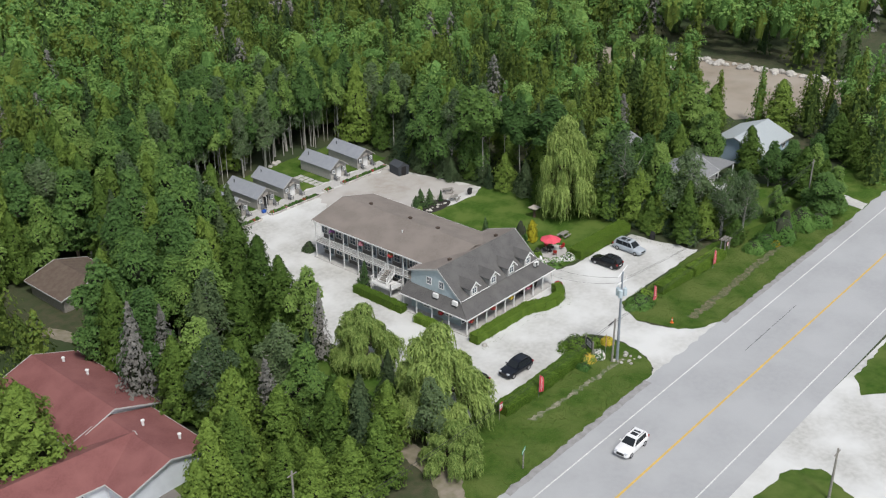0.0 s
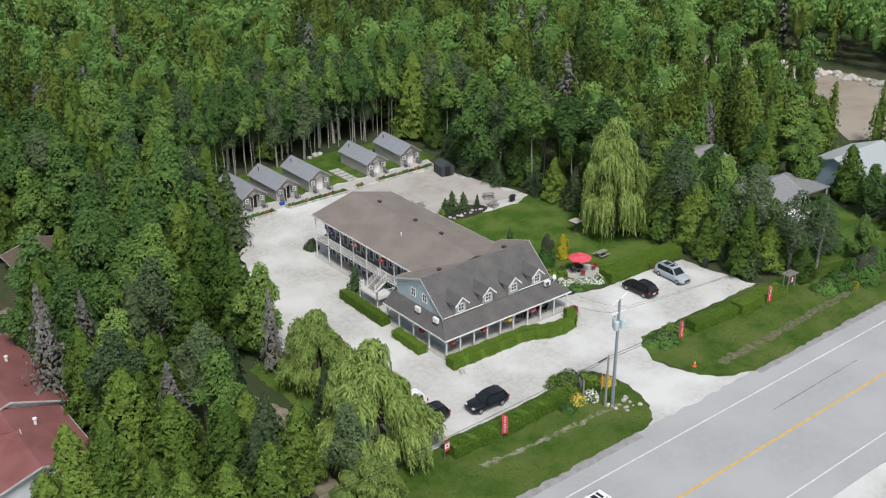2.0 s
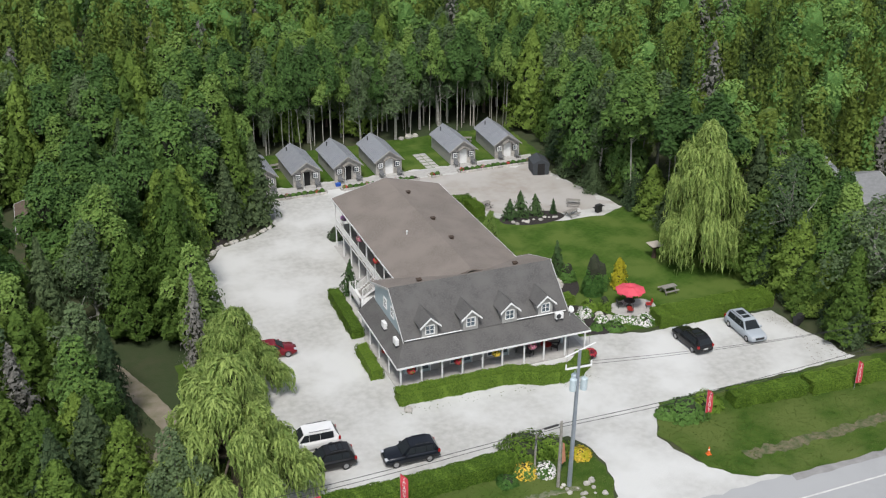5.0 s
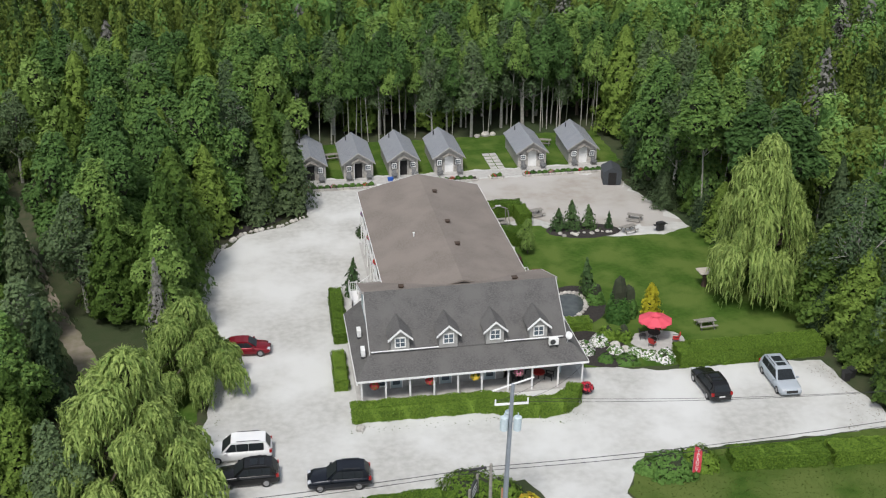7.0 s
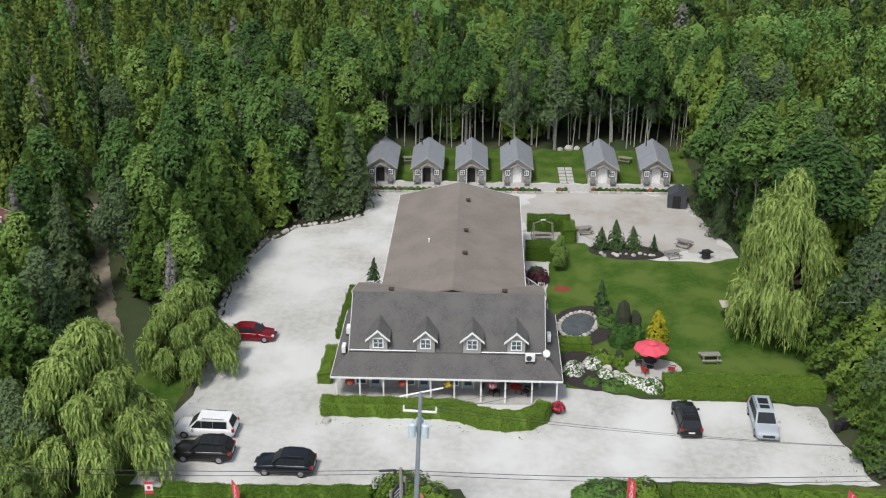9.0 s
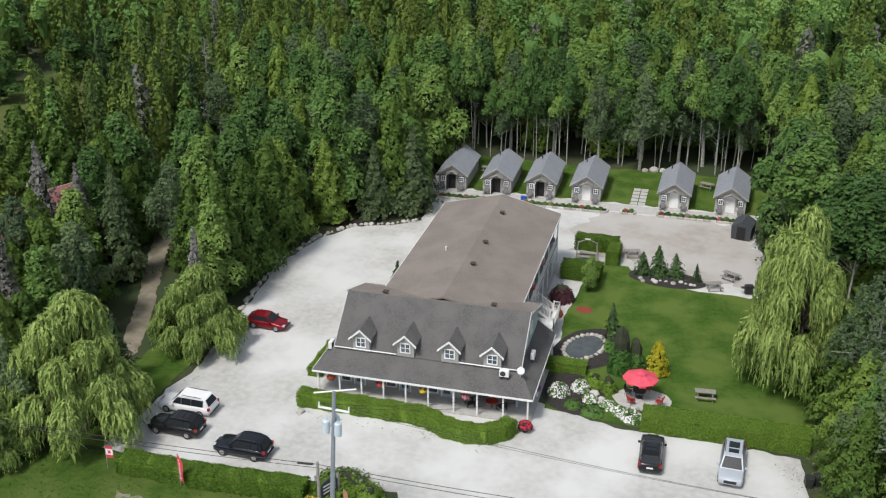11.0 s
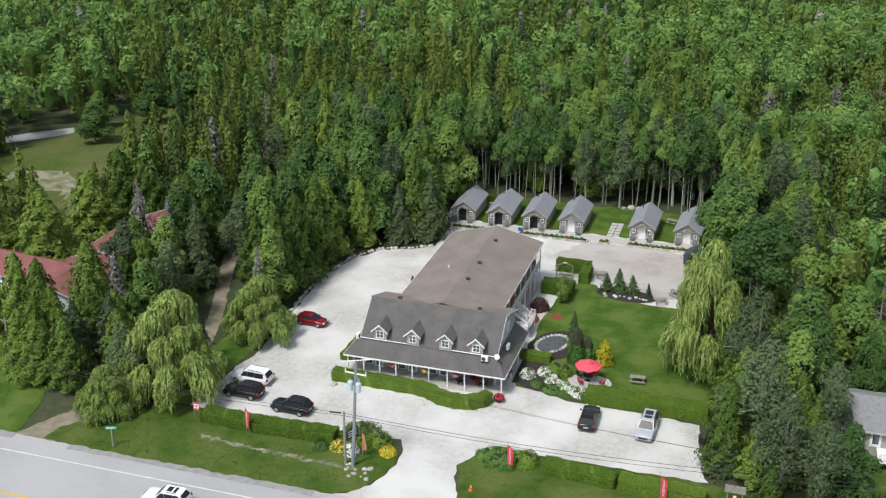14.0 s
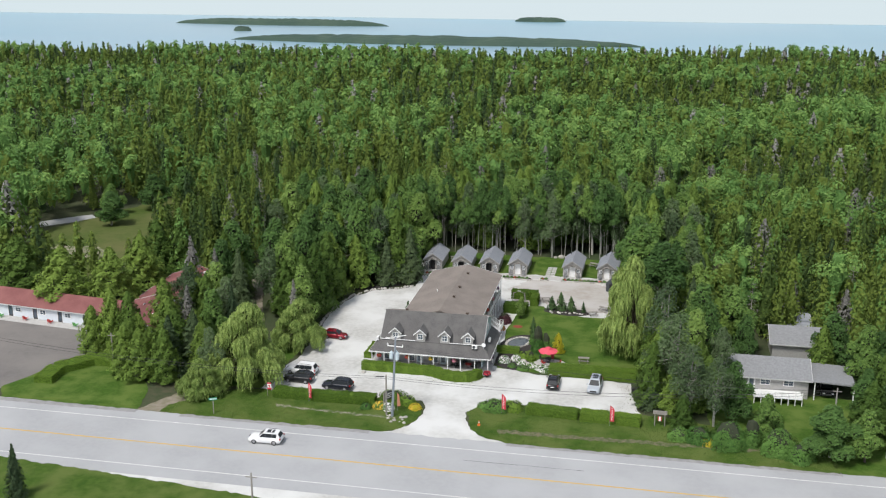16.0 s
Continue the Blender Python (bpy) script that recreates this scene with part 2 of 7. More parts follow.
def inside(p, poly):
    x, y = p
    hit = False
    for i in range(len(poly)):
        (x0, y0), (x1, y1) = poly[i], poly[i - 1]
        if (y0 > y) != (y1 > y) and x < (x1 - x0) * (y - y0) / (y1 - y0) + x0:
            hit = not hit
    return hit


# ------------------------------------------------------------ ground
ground = part("ground", shape([(-2600, -2600, 0), (2600, -2600, 0), (2600, 2420, 0), (-2600, 2420, 0)], [(0, 1, 2, 3)]), FOREST_FLOOR)
tagged(ground, "dark leaf-littered forest floor with moss", "ground", kind="structure")

LOT = [(-5.7, 49.4), (-5.7, 39.3), (-8.7, 36.9), (-13.2, 35.4), (-16.0, 30.8), (-17.4, 24.9), (-17.6, 18.9), (-16.8, 9.8), (-16.3, -0.5), (-17.1, -4.6), (-18.1, -14.6),
       (-6.7, -14.8), (2.7, -14.2), (7.5, -14.0), (8.7, -17.4), (8.3, -20.6), (7.3, -22.9), (5.4, -24.8), (2.9, -25.5), (0.2, -25.5), (8.1, -25.5), (16.4, -25.5), (26.1, -25.5), (22.0, -25.3), (18.8, -24.2), (16.6, -22.3), (15.4, -20.1), (14.6, -16.8), (17.2, -13.0),
       (22.7, -12.4), (39.8, -12.4), (38.4, -4.5), (38.1, -1.3), (22.7, -0.6), (14.4, 2.0), (16.5, 11.0), (16.7, 28.8), (18.2, 32.1), (20.7, 31.7), (22.7, 29.1), (27.8, 27.5), (33.9, 27.1), (37.9, 28.9), (34.7, 42.9), (34.7, 49.6), (36.6, 53.8), (-8.1, 55.3), (-8.3, 49.5)]
LAWN = [(16.7, 0.9), (22.7, -0.0), (38.3, -1.0), (41.4, 2.6), (43.3, 10.6), (41.1, 20.6), (37.9, 29.1), (33.9, 27.5), (27.8, 27.9), (22.7, 29.5), (20.7, 32.1), (18.2, 32.5), (16.6, 27.9), (15.6, 19.0)]
sheet("gravel_lot", LOT, 0.03, GRAVEL, "pale crushed limestone driveway and parking lot", "gravel lot", 0.22, 0.9)
sheet("gravel_lot", [(13.6, 35.0), (21.2, 33.6), (24.2, 31.2), (30.8, 30.1), (36.9, 30.9), (34.3, 42.9), (33.9, 47.2), (24.7, 48.1), (15.7, 47.6), (13.2, 42.5)], 0.036, mat("brownish_worn_gravel", (0.335, 0.305, 0.27), 0.95, (0.39, 0.365, 0.33), 0.9, 0.4, 60, big=(0.43, 0.41, 0.385), big_scale=0.16), "browner worn gravel behind the motel", "gravel lot", 0.7, 1.0)
sheet("lawn", LAWN, 0.045, GRASS, "mown green lawn behind the motel", "lawn", 0.15, 0.8)
sheet("cabin_lawn", [(-7.2, 51.4), (37, 51.4), (37, 64.5), (-7.2, 64.5)], 0.035, GRASS, "mown grass strip round the cabins", "lawn", 0.3, 1.0)

# the road runs along x, straight as far as it is seen
sheet("road", [(-900, -45.4), (900, -42.4), (900, -23.6), (-900, -26.6)], 0.025, ROAD, "worn grey two-lane asphalt highway with paved shoulders", "road")


def stripe(name, y, width, material, label):
    b = Build()
    b.slab([(-400, y - width / 2 - 0.66, 0.034), (400, y - width / 2 + 0.66, 0.034), (400, y + width / 2 + 0.66, 0.034), (-400, y + width / 2 - 0.66, 0.034)], 0.006)
    return tagged(part(name, b, material), label, "road marking", kind="structure")


stripe("road_marking_edge", -28.4, 0.16, WHITE_LINE, "worn white edge line on the road")
stripe("road_marking_edge", -41.3, 0.16, WHITE_LINE, "worn white edge line on the road")
stripe("road_marking_centre", -34.95, 0.26, YELLOW_LINE, "worn yellow centre line on the road")
VERGE_L = [(-29.5, -25.5), (-25.2, -25.5), (1.4, -25.5), (4.2, -25.5), (6.5, -23.7), (7.9, -21.6), (8.3, -19.2), (8.1, -16.2), (5.3, -14.4), (-17.8, -14.9), (-21.4, -15.5), (-29.4, -22.9)]
VERGE_R = [(16.4, -22.3), (18.4, -24.3), (21.7, -25.4), (25.6, -25.5), (65.8, -25.5), (65.6, -17.8), (43.5, -12.9), (37.1, -12.4), (24.7, -12.9), (17.7, -12.4), (14.8, -16.6), (15.8, -20.6)]
sheet("verge", VERGE_L, 0.05, ROUGH_GRASS, "rough grass verge beside the road", "verge", 0.2, 0.8)
sheet("verge", VERGE_R, 0.05, ROUGH_GRASS, "rough grass verge beside the road", "verge", 0.2, 0.8)


# ------------------------------------------------------------ trees
def leaves(points, outward, size, rng, lift=0.15, stretch=1.0, jitter=0.27):
    """One small three-cornered spray of leaves at every point, turned more or less outward."""
    n = len(points)
    nrm = outward + rng.normal(0, jitter, (n, 3))
    nrm[:, 2] += lift
    nrm /= np.linalg.norm(nrm, axis=1)[:, None] + 1e-9
    ref = rng.normal(0, 1, (n, 3))
    u = np.cross(nrm, ref)
    u /= np.linalg.norm(u, axis=1)[:, None] + 1e-9
    w = np.cross(nrm, u)
    s = size * rng.uniform(0.5, 1.35, (n, 1))
    a = points + u * s * 1.25 * stretch
    b, c = points - u * s * 0.75 + w * s, points - u * s * 0.75 - w * s * 0.9
    return np.stack([a, b, c], 1).reshape(-1, 3)


def leaf_mesh(name, verts, core=None):
    """Leaf sprays in the first material slot, the dark-coloured crown core in the second."""
    n = len(verts) // 3
    idx = np.arange(3 * n).reshape(-1, 3)
    me = bpy.data.meshes.new(name)
    v, f = verts.tolist(), idx.tolist()
    if core:
        k = len(v)
        v += [tuple(p) for p in core.v]
        f += [[i + k for i in q] for q in core.f]
    me.from_pydata(v, [], f)
    me.polygons.foreach_set("material_index", [0] * n + [1] * (len(f) - n))
    me.update()
    return me


def on_ball(n, rng):
    d = rng.normal(0, 1, (n, 3))
    return d / np.linalg.norm(d, axis=1)[:, None]


def lumpy(c, r, rng, seg=7, rings=5, squash=1.0):
    b = Build().ball(c, r, seg, rings, squash)
    b.v = [tuple(Vector(c) + (Vector(p) - Vector(c)) * rng.uniform(0.75, 1.05)) for p in b.v]
    return b


def conifer(kind, h, r, seed, count):
    """Trunk and crown of a cedar (dense, pointed) or spruce (tiered, open)."""
    rng = np.random.default_rng(seed)
    z = h * (0.06 + 0.94 * rng.beta(1.0, 1.35, count))
    f = (z / h - 0.06) / 0.94
    if kind == "cedar":
        env = r * (1 - f) ** 0.62 * (0.55 + 0.45 * np.minimum(1, f * 5 + 0.35))
        wob = 1 + 0.22 * np.sin(3.1 * z + seed) * np.sin(1.7 * z)
    else:
        env = r * (1 - f) ** 0.9
        wob = 0.6 + 0.55 * (1 - (z * 1.05 + seed) % 1.0)
    a = rng.uniform(0, 2 * np.pi, count)
    lobes = 1 + 0.2 * np.sin(3 * a + seed + z * 0.9) + 0.2 * np.sin(7 * a - z * 1.9)
    rad = env * wob * lobes * np.sqrt(rng.uniform(0.45, 1.0, count))
    p = np.stack([rad * np.cos(a), rad * np.sin(a), z], 1)
    out = np.stack([np.cos(a), np.sin(a), 0.25 + 0 * a], 1)
    v = leaves(p, out, 0.135 if kind == "cedar" else 0.15, rng, 0.12, 1.3)
    core = Build()
    lv = 6
    for i in range(lv):
        z0, z1 = h * (0.1 + 0.8 * i / lv), h * (0.1 + 0.8 * (i + 1.25) / lv)
        core.rod((0, 0, z0), (0, 0, z1), max(0.06, r * (1 - i / lv) ** 0.8 * (0.52 if kind == "cedar" else 0.4)), max(0.03, r * (1 - (i + 1) / lv) * 0.36), 6)
    trunk = Build().rod((0, 0, 0), (0, 0, h * 0.55), 0.024 * h * 0.55 + 0.05, 0.05, 7).rod((0, 0, h * 0.55), (0.03, 0, h * 0.97), 0.05, 0.02, 6)
    return leaf_mesh(kind + "_crown", v, core), trunk.mesh()


def broadleaf(h, r, seed, count, low=0.28, size=0.36, bare=0.0, thick=1.0):
    """Trunk with limbs, and a crown of tall leafy plumes that run into one another, with gaps between."""
    rng = np.random.default_rng(seed)
    trunk, core = Build(), Build()
    lean = rng.uniform(-0.35, 0.35, 2)
    bole = lambda f: Vector((lean[0] * f + 0.12 * math.sin(5 * f + seed), lean[1] * f + 0.12 * math.cos(4 * f), h * f))
    for k in range(5):
        f0, f1 = 0.18 * k, 0.18 * (k + 1)
        trunk.rod(bole(f0), bole(f1), thick * (0.015 * h + 0.03) * (1 - f0), thick * (0.015 * h + 0.03) * (1 - f1) + 0.01, 7)
    plumes = [(0.0, 0.0, 0.84, 0.34, 0.17 * h), (0.1 * r, -0.12 * r, 0.7, 0.46, 0.2 * h)]
    for k in range(15):
        a, q = k * 2.4 + rng.uniform(-0.4, 0.4), (0.25 + 0.45 * (k % 3) / 2) * rng.uniform(0.85, 1.15)
        g = rng.uniform(0.12, 0.8) if k > 5 else 0.1 + 0.09 * k
        f = low + (1 - low) * g * (1.02 - 0.3 * q)
        w = rng.uniform(0.24, 0.42) * (1.12 - 0.35 * g)
        plumes.append((math.cos(a) * q * r, math.sin(a) * q * r, f, w, w * r * rng.uniform(1.0, 1.6)))
    mid = np.array([(x, y, f * h) for x, y, f, _, _ in plumes])
    radii = np.array([(w * r, w * r, pz) for *_, w, pz in plumes])
    mass = radii[:, 0] * radii[:, 2]
    pick = rng.choice(len(plumes), int(count * 1.9), p=mass / mass.sum())
    d = on_ball(len(pick), rng)
    d[:, 2] = np.where(d[:, 2] < -0.45, -d[:, 2], d[:, 2])
    lump = 1 + 0.16 * np.sin(5.1 * d[:, 0] + 3.0 * d[:, 2] + pick) * np.sin(4.3 * d[:, 1] - 2.0 * d[:, 2] + 2 * pick) + 0.09 * np.sin(11 * d[:, 0] + pick) * np.sin(9 * d[:, 2])
    p = mid[pick] + d * radii[pick] * (lump * rng.uniform(0.74, 1.08, len(pick)) ** 0.8)[:, None]
    deep = np.zeros(len(pick), int)
    for c, e in zip(mid, radii):
        deep += (((p - c) / e) ** 2).sum(1) < 0.42
    keep = np.flatnonzero((deep == 0) & (p[:, 2] > low * h * 0.7))[: int(count * (1 - bare))]
    vs = leaves(p[keep], d[keep] * 0.75 + np.array([0, 0, 0.35]), size, rng, 0.1, 1.1, 0.38)
    for c, e in zip(mid, radii):
        f = c[2] / h
        trunk.rod(bole(min(0.86, max(0.1, f - 0.13))), c + np.array([0, 0, -0.2 * e[2]]), thick * 0.008 * h * (1.05 - f) + 0.015, 0.015, 5)
        for _ in range(5 if bare else 0):
            m = bole(min(0.86, max(0.1, f - 0.1))).lerp(Vector(c), rng.uniform(0.4, 1.0))
            tip = m + Vector(rng.normal(0, 0.55, 3)) * (r / 3) + Vector((0, 0, 0.6))
            trunk.rod(m, tip, 0.03, 0.012, 3)
            trunk.rod(m.lerp(tip, 0.5), tip + Vector(rng.normal(0, 0.4, 3)), 0.018, 0.008, 3)
        if bare < 0.3:
            k = lumpy((0, 0, 0), 0.66, rng, 7, 5, 1.0)
            core.add([(c[0] + a * e[0], c[1] + b * e[1], c[2] + z * e[2]) for a, b, z in k.v], k.f)
    return leaf_mesh("crown", vs, core), trunk.mesh()


def willow(h, r, seed, count):
    """Weeping willow: many uneven tufts on the limbs, from which strings of narrow leaves arch out and hang."""
    rng = np.random.default_rng(seed)
    trunk = Build().rod((0, 0, 0), (0.2, 0.1, h * 0.34), 0.42, 0.32, 9)
    tufts_at = [(0.05, 0.0, 0.97, 0.27), (0.2, 0.16, 0.9, 0.25), (-0.18, -0.1, 0.86, 0.26)]
    for ring, (many, reach, level) in enumerate(((6, 0.4, 0.74), (8, 0.62, 0.55), (9, 0.78, 0.36))):
        for k in range(many):
            a = (k + 0.5 * ring) * 2 * math.pi / many + rng.uniform(-0.3, 0.3)
            q = reach * rng.uniform(0.75, 1.12)
            tufts_at.append((math.cos(a) * q, math.sin(a) * q, level + rng.uniform(-0.09, 0.11), rng.uniform(0.2, 0.31)))
    vs, core = [], Build()
    n = 16
    f = np.linspace(0, 1, n)
    for cx, cy, top, wide in tufts_at:
        cx, cy, top, wide = cx * r, cy * r, top * h, wide * r
        low = Vector((0.2, 0.1, h * 0.33))
        mid_ = low.lerp(Vector((cx * 0.8, cy * 0.8, top - 0.5)), 0.55) + Vector((0, 0, 0.05 * h))
        trunk.rod(low, mid_, 0.2, 0.1, 5).rod(mid_, (cx * 0.92, cy * 0.92, top - 0.45), 0.1, 0.03, 5)
        heading = rng.uniform(0, 6.28)
        for k in range(count // n // len(tufts_at)):
            a, q = rng.uniform(0, 6.28), rng.uniform(0.25, 1.15) * wide
            rise = 0.32 * wide * rng.uniform(-0.4, 1.2)
            drop = min(top - 0.5, (0.1 + 0.26 * rng.random() ** 1.5) * h * (1.25 - 0.5 * top / h))
            arch = np.sin(np.clip(f * 1.9, 0, 1) * 1.571)
            sway = 0.12 * np.sin(5 * f + a * 3)
            px = cx * (1 + 0.12 * f) + math.cos(a) * q * arch + sway * math.sin(heading)
            py = cy * (1 + 0.12 * f) + math.sin(a) * q * arch + sway * math.cos(heading)
            pz = top + rise * np.sin(np.clip(f * 2.2, 0, 1) * 2.4) - drop * np.clip(f - 0.12, 0, 1) ** 1.3 - 0.22 * q * arch
            p = np.stack([px, py, pz], 1)
            run = np.gradient(p, axis=0)
            run /= np.linalg.norm(run, axis=1)[:, None] + 1e-9
            p = p + rng.normal(0, 0.06, (n, 3))
            run = run + rng.normal(0, 0.35, (n, 3))
            u = np.cross(run, np.array([0, 0, 1.0])) + rng.normal(0, 0.25, (n, 3))
            u /= np.linalg.norm(u, axis=1)[:, None] + 1e-9
            sz = 0.125 * rng.uniform(0.6, 1.4, (n, 1))
            vs.append(np.stack([p - run * sz + u * sz * 0.62, p + run * sz * 2.1, p - run * sz - u * sz * 0.62], 1).reshape(-1, 3))
        k = lumpy((cx * 0.86, cy * 0.86, top - 0.1 * h - 0.1 * wide), wide * 0.62, rng, 6, 4, 1.6)
        core.add(k.v, k.f)
    return leaf_mesh("crown", np.concatenate(vs), core), trunk.mesh()


def dead_tree(h, r, seed):
    rng = np.random.default_rng(seed)
    b = Build().rod((0, 0, 0), (0, 0, h), 0.13, 0.02, 6)
    for i in range(70):
        z = h * rng.uniform(0.25, 0.98)
        a = rng.uniform(0, 6.28)
        ln = r * (1.15 - z / h) * rng.uniform(0.6, 1.1) + 0.3
        e = Vector((math.cos(a) * ln, math.sin(a) * ln, z + ln * rng.uniform(-0.25, 0.5)))
        b.rod((0, 0, z), e, 0.03, 0.01, 4)
        for j in range(2):
            m = Vector((0, 0, z)).lerp(e, rng.uniform(0.35, 0.95))
            b.rod(m, m + Vector(rng.normal(0, 0.3, 3)) * ln * 0.6, 0.016, 0.006, 3)
    return b.mesh()


TREES = {}


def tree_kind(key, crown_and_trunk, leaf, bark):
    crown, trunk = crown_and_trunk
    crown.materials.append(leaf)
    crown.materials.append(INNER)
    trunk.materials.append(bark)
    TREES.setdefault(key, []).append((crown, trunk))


for s in range(4):
    tree_kind("cedar", conifer("cedar", 10, 2.3, s + 3, 5200), CEDAR, BARK)
for s in range(3):
    tree_kind("spruce", conifer("spruce", 11, 2.5, s + 11, 4800), SPRUCE, BARK)
for s in range(4):
    tree_kind("broadleaf", broadleaf(11, 3.3, s + 21, 7600, 0.12, 0.155), BROADLEAF, BARK_PALE if s % 2 else BARK)
SPARSE = leaf_mat("sparse_grey_green_foliage", (0.06, 0.10, 0.045), (0.14, 0.20, 0.09))
for s in range(2):
    tree_kind("thin", broadleaf(12, 2.9, s + 41, 7000, 0.3, 0.14, 0.35), SPARSE, BARK_PALE)
    tree_kind("bare", broadleaf(12, 3.4, s + 91, 8000, 0.25, 0.13, 0.5, 1.2), SPARSE, BARK_PALE)
    tree_kind("tall", broadleaf(13, 2.3, s + 61, 4200, 0.56, 0.15, 0.0, 0.36), BROADLEAF, BARK_PALE)
    tree_kind("grey_spruce", conifer("spruce", 11, 2.3, s + 71, 1300), BLEACHED, BARK)
    tree_kind("sapling", conifer("spruce", 4, 1.4, s + 81, 520), leaf_mat("young_spruce_foliage", (0.035, 0.08, 0.028), (0.10, 0.165, 0.06), grain=9.0), BARK)
for s in range(2):
    tree_kind("willow", willow(10, 5.0, s + 51, 56000), WILLOW, BARK)
DEAD = [dead_tree(11, 2.2, s) for s in (1, 2, 3)]
GREY_WOOD = mat("bleached_dead_wood", (0.34, 0.32, 0.30), 0.9, (0.24, 0.22, 0.2), 5.0)
for m_ in DEAD:
    m_.materials.append(GREY_WOOD)
LABEL = {"cedar": ("cedar_tree", "dense yellowish-green cedar with a pointed crown"), "spruce": ("spruce_tree", "dark green spruce with tiered drooping branches"),
         "broadleaf": ("aspen_tree", "green broadleaf tree with a rounded lumpy crown"), "bare": ("poplar_tree", "half-bare broadleaf tree with pale dead branches"), "grey_spruce": ("dead_spruce", "dead grey spruce with bare bleached twigs"), "sapling": ("young_spruce", "young green spruce with open branches"), "tall": ("aspen_tree", "slender aspen with a high crown on a pale trunk"), "thin": ("poplar_tree", "sparse grey-green poplar with bare pale branches showing"),
         "willow": ("willow_tree", "weeping willow with long hanging yellow-green branches")}
plant_random = random.Random(7)


def plant(kind, x, y, height, width=1.0, group="trees round the motel", label=""):
    """A tree of that height; width widens its crown."""
    crown, trunk = plant_random.choice(TREES[kind])
    full = {"cedar": 10, "spruce": 11, "broadleaf": 11, "thin": 12, "tall": 13, "bare": 12, "grey_spruce": 11, "sapling": 4, "willow": 10}[kind]
    s = height / full
    name, words = LABEL[kind]
    t = thing(name, label or words, "tree", pose(x, y, -0.1, plant_random.uniform(-2.5, 2.5), plant_random.uniform(-2.5, 2.5), plant_random.uniform(0, 360)) @ Matrix.Diagonal((s * width, s * width, s, 1)), group)
    part("trunk", trunk, None, t)
    part("crown", crown, None, t)
    return t


# ------------------------------------------------------------ grass tufts
TUFT = leaf_mat("grass_tufts", (0.06, 0.105, 0.02), (0.13, 0.165, 0.045), grain=9.0)


def tufts(name, outline, density, size, seed, label):
    """Short upright blades scattered over a piece of ground."""
    rng = np.random.default_rng(seed)
    xs, ys = [p[0] for p in outline], [p[1] for p in outline]
    n = int((max(xs) - min(xs)) * (max(ys) - min(ys)) * density)
    at = [(x, y) for x, y in zip(rng.uniform(min(xs), max(xs), n), rng.uniform(min(ys), max(ys), n)) if inside((x, y), outline)]
    p = np.array([(x, y, 0.05) for x, y in at])
    ang, s = rng.uniform(0, 6.28, len(p)), size * rng.uniform(0.4, 1.5, (len(p), 1))
    u = np.stack([np.cos(ang), np.sin(ang), 0 * ang], 1) * s
    up = np.stack([rng.normal(0, 0.3, len(p)), rng.normal(0, 0.3, len(p)), 0 * ang + 0.8], 1) * s
    me = leaf_mesh(name, np.stack([p - u, p + u, p + up], 1).reshape(-1, 3))
    return tagged(part(name, me, TUFT), label, "grass", kind="stuff")


def litter_mat():
    return leaf_mat("dry_leaf_litter", (0.10, 0.085, 0.05), (0.26, 0.24, 0.16), grain=9.0)


tufts("leaf_litter", [(34.5, -12.7), (39.9, -12.5), (38.5, -1.9), (35.8, -2.4), (37.3, -7.6)], 9, 0.06, 6, "dry leaves and weeds at the edge of the gravel").data.materials[0] = litter_mat()
tufts("weeds", [(-5.2, -5.9), (7.1, -6.3), (14.3, -7.7), (14.8, -5.8), (8.1, -5.4), (-4.8, -4.9)], 5, 0.07, 7, "small weeds in the gravel before the porch hedge")
tufts("weeds", [(-17.3, 21.9), (-16.7, 7.7), (-16.1, -0.5), (-16.9, -6.7), (-15.5, -6.7), (-15.0, 1.5), (-16.1, 19.9)], 4, 0.07, 8, "small weeds at the edge of the drive")
tufts("grass", VERGE_L, 26, 0.07, 3, "rough tufts of grass on the verge")
tufts("grass", VERGE_R, 26, 0.07, 4, "rough tufts of grass on the verge")

# ------------------------------------------------------------ woods
QUARRY = [(100, 12), (114, 0), (124, -5), (144, -8), (141, 10), (139, 34), (135, 50), (129, 67), (120, 63), (116, 43), (114, 28)]
CLEARING = [(-98, 44), (-101, 66), (-87, 99), (-76, 103), (-72, 84), (-74, 62), (-70, 48), (-62, 38), (-66, 30), (-84, 34)]
MOTEL_YARD = [(-137.9, -24.0), (-45.3, -28.4), (-44.1, -3.5), (-43.2, 29.1), (-51.3, 31.6), (-64.7, 20.6), (-137.4, 26.7)]
HOUSE_YARD = [(50.3, -25.5), (73.7, -25.5), (70.8, 10.6), (66.6, 20.4), (54.5, 21.6), (50.9, 10.0)]
BLUE_YARD = [(69, -19), (95, -19.5), (98, 6), (94, 12), (76, 12), (71, 5)]
SHED_YARD = [(-44.7, 32.2), (-38.5, 30.8), (-32.9, 40.5), (-23.6, 42.9), (-23.3, 53.6), (-37.5, 56.4)]
DRIVE = [(-35.4, -25.5), (-27.9, -25.5), (-25.0, -8.0), (-22.6, 0.5), (-25.0, 7.0), (-27.8, 14.0), (-31.5, 23.0), (-36.0, 36.0), (-39.0, 43.0), (-41.0, 42.0), (-38.0, 33.0), (-34.0, 22.0), (-30.6, 13.6), (-27.6, 6.0), (-25.8, 0.0), (-28.6, -9.0)]
ROAD_BAND = [(-1000, -70), (1000, -70), (1000, -23), (-1000, -26)]
KEEP_CLEAR = [LOT, LAWN, [(-7.2, 47), (37, 47), (37, 63.5), (-7.2, 63.5)], VERGE_L, VERGE_R, QUARRY, CLEARING, MOTEL_YARD, HOUSE_YARD, BLUE_YARD, SHED_YARD, ROAD_BAND, DRIVE]


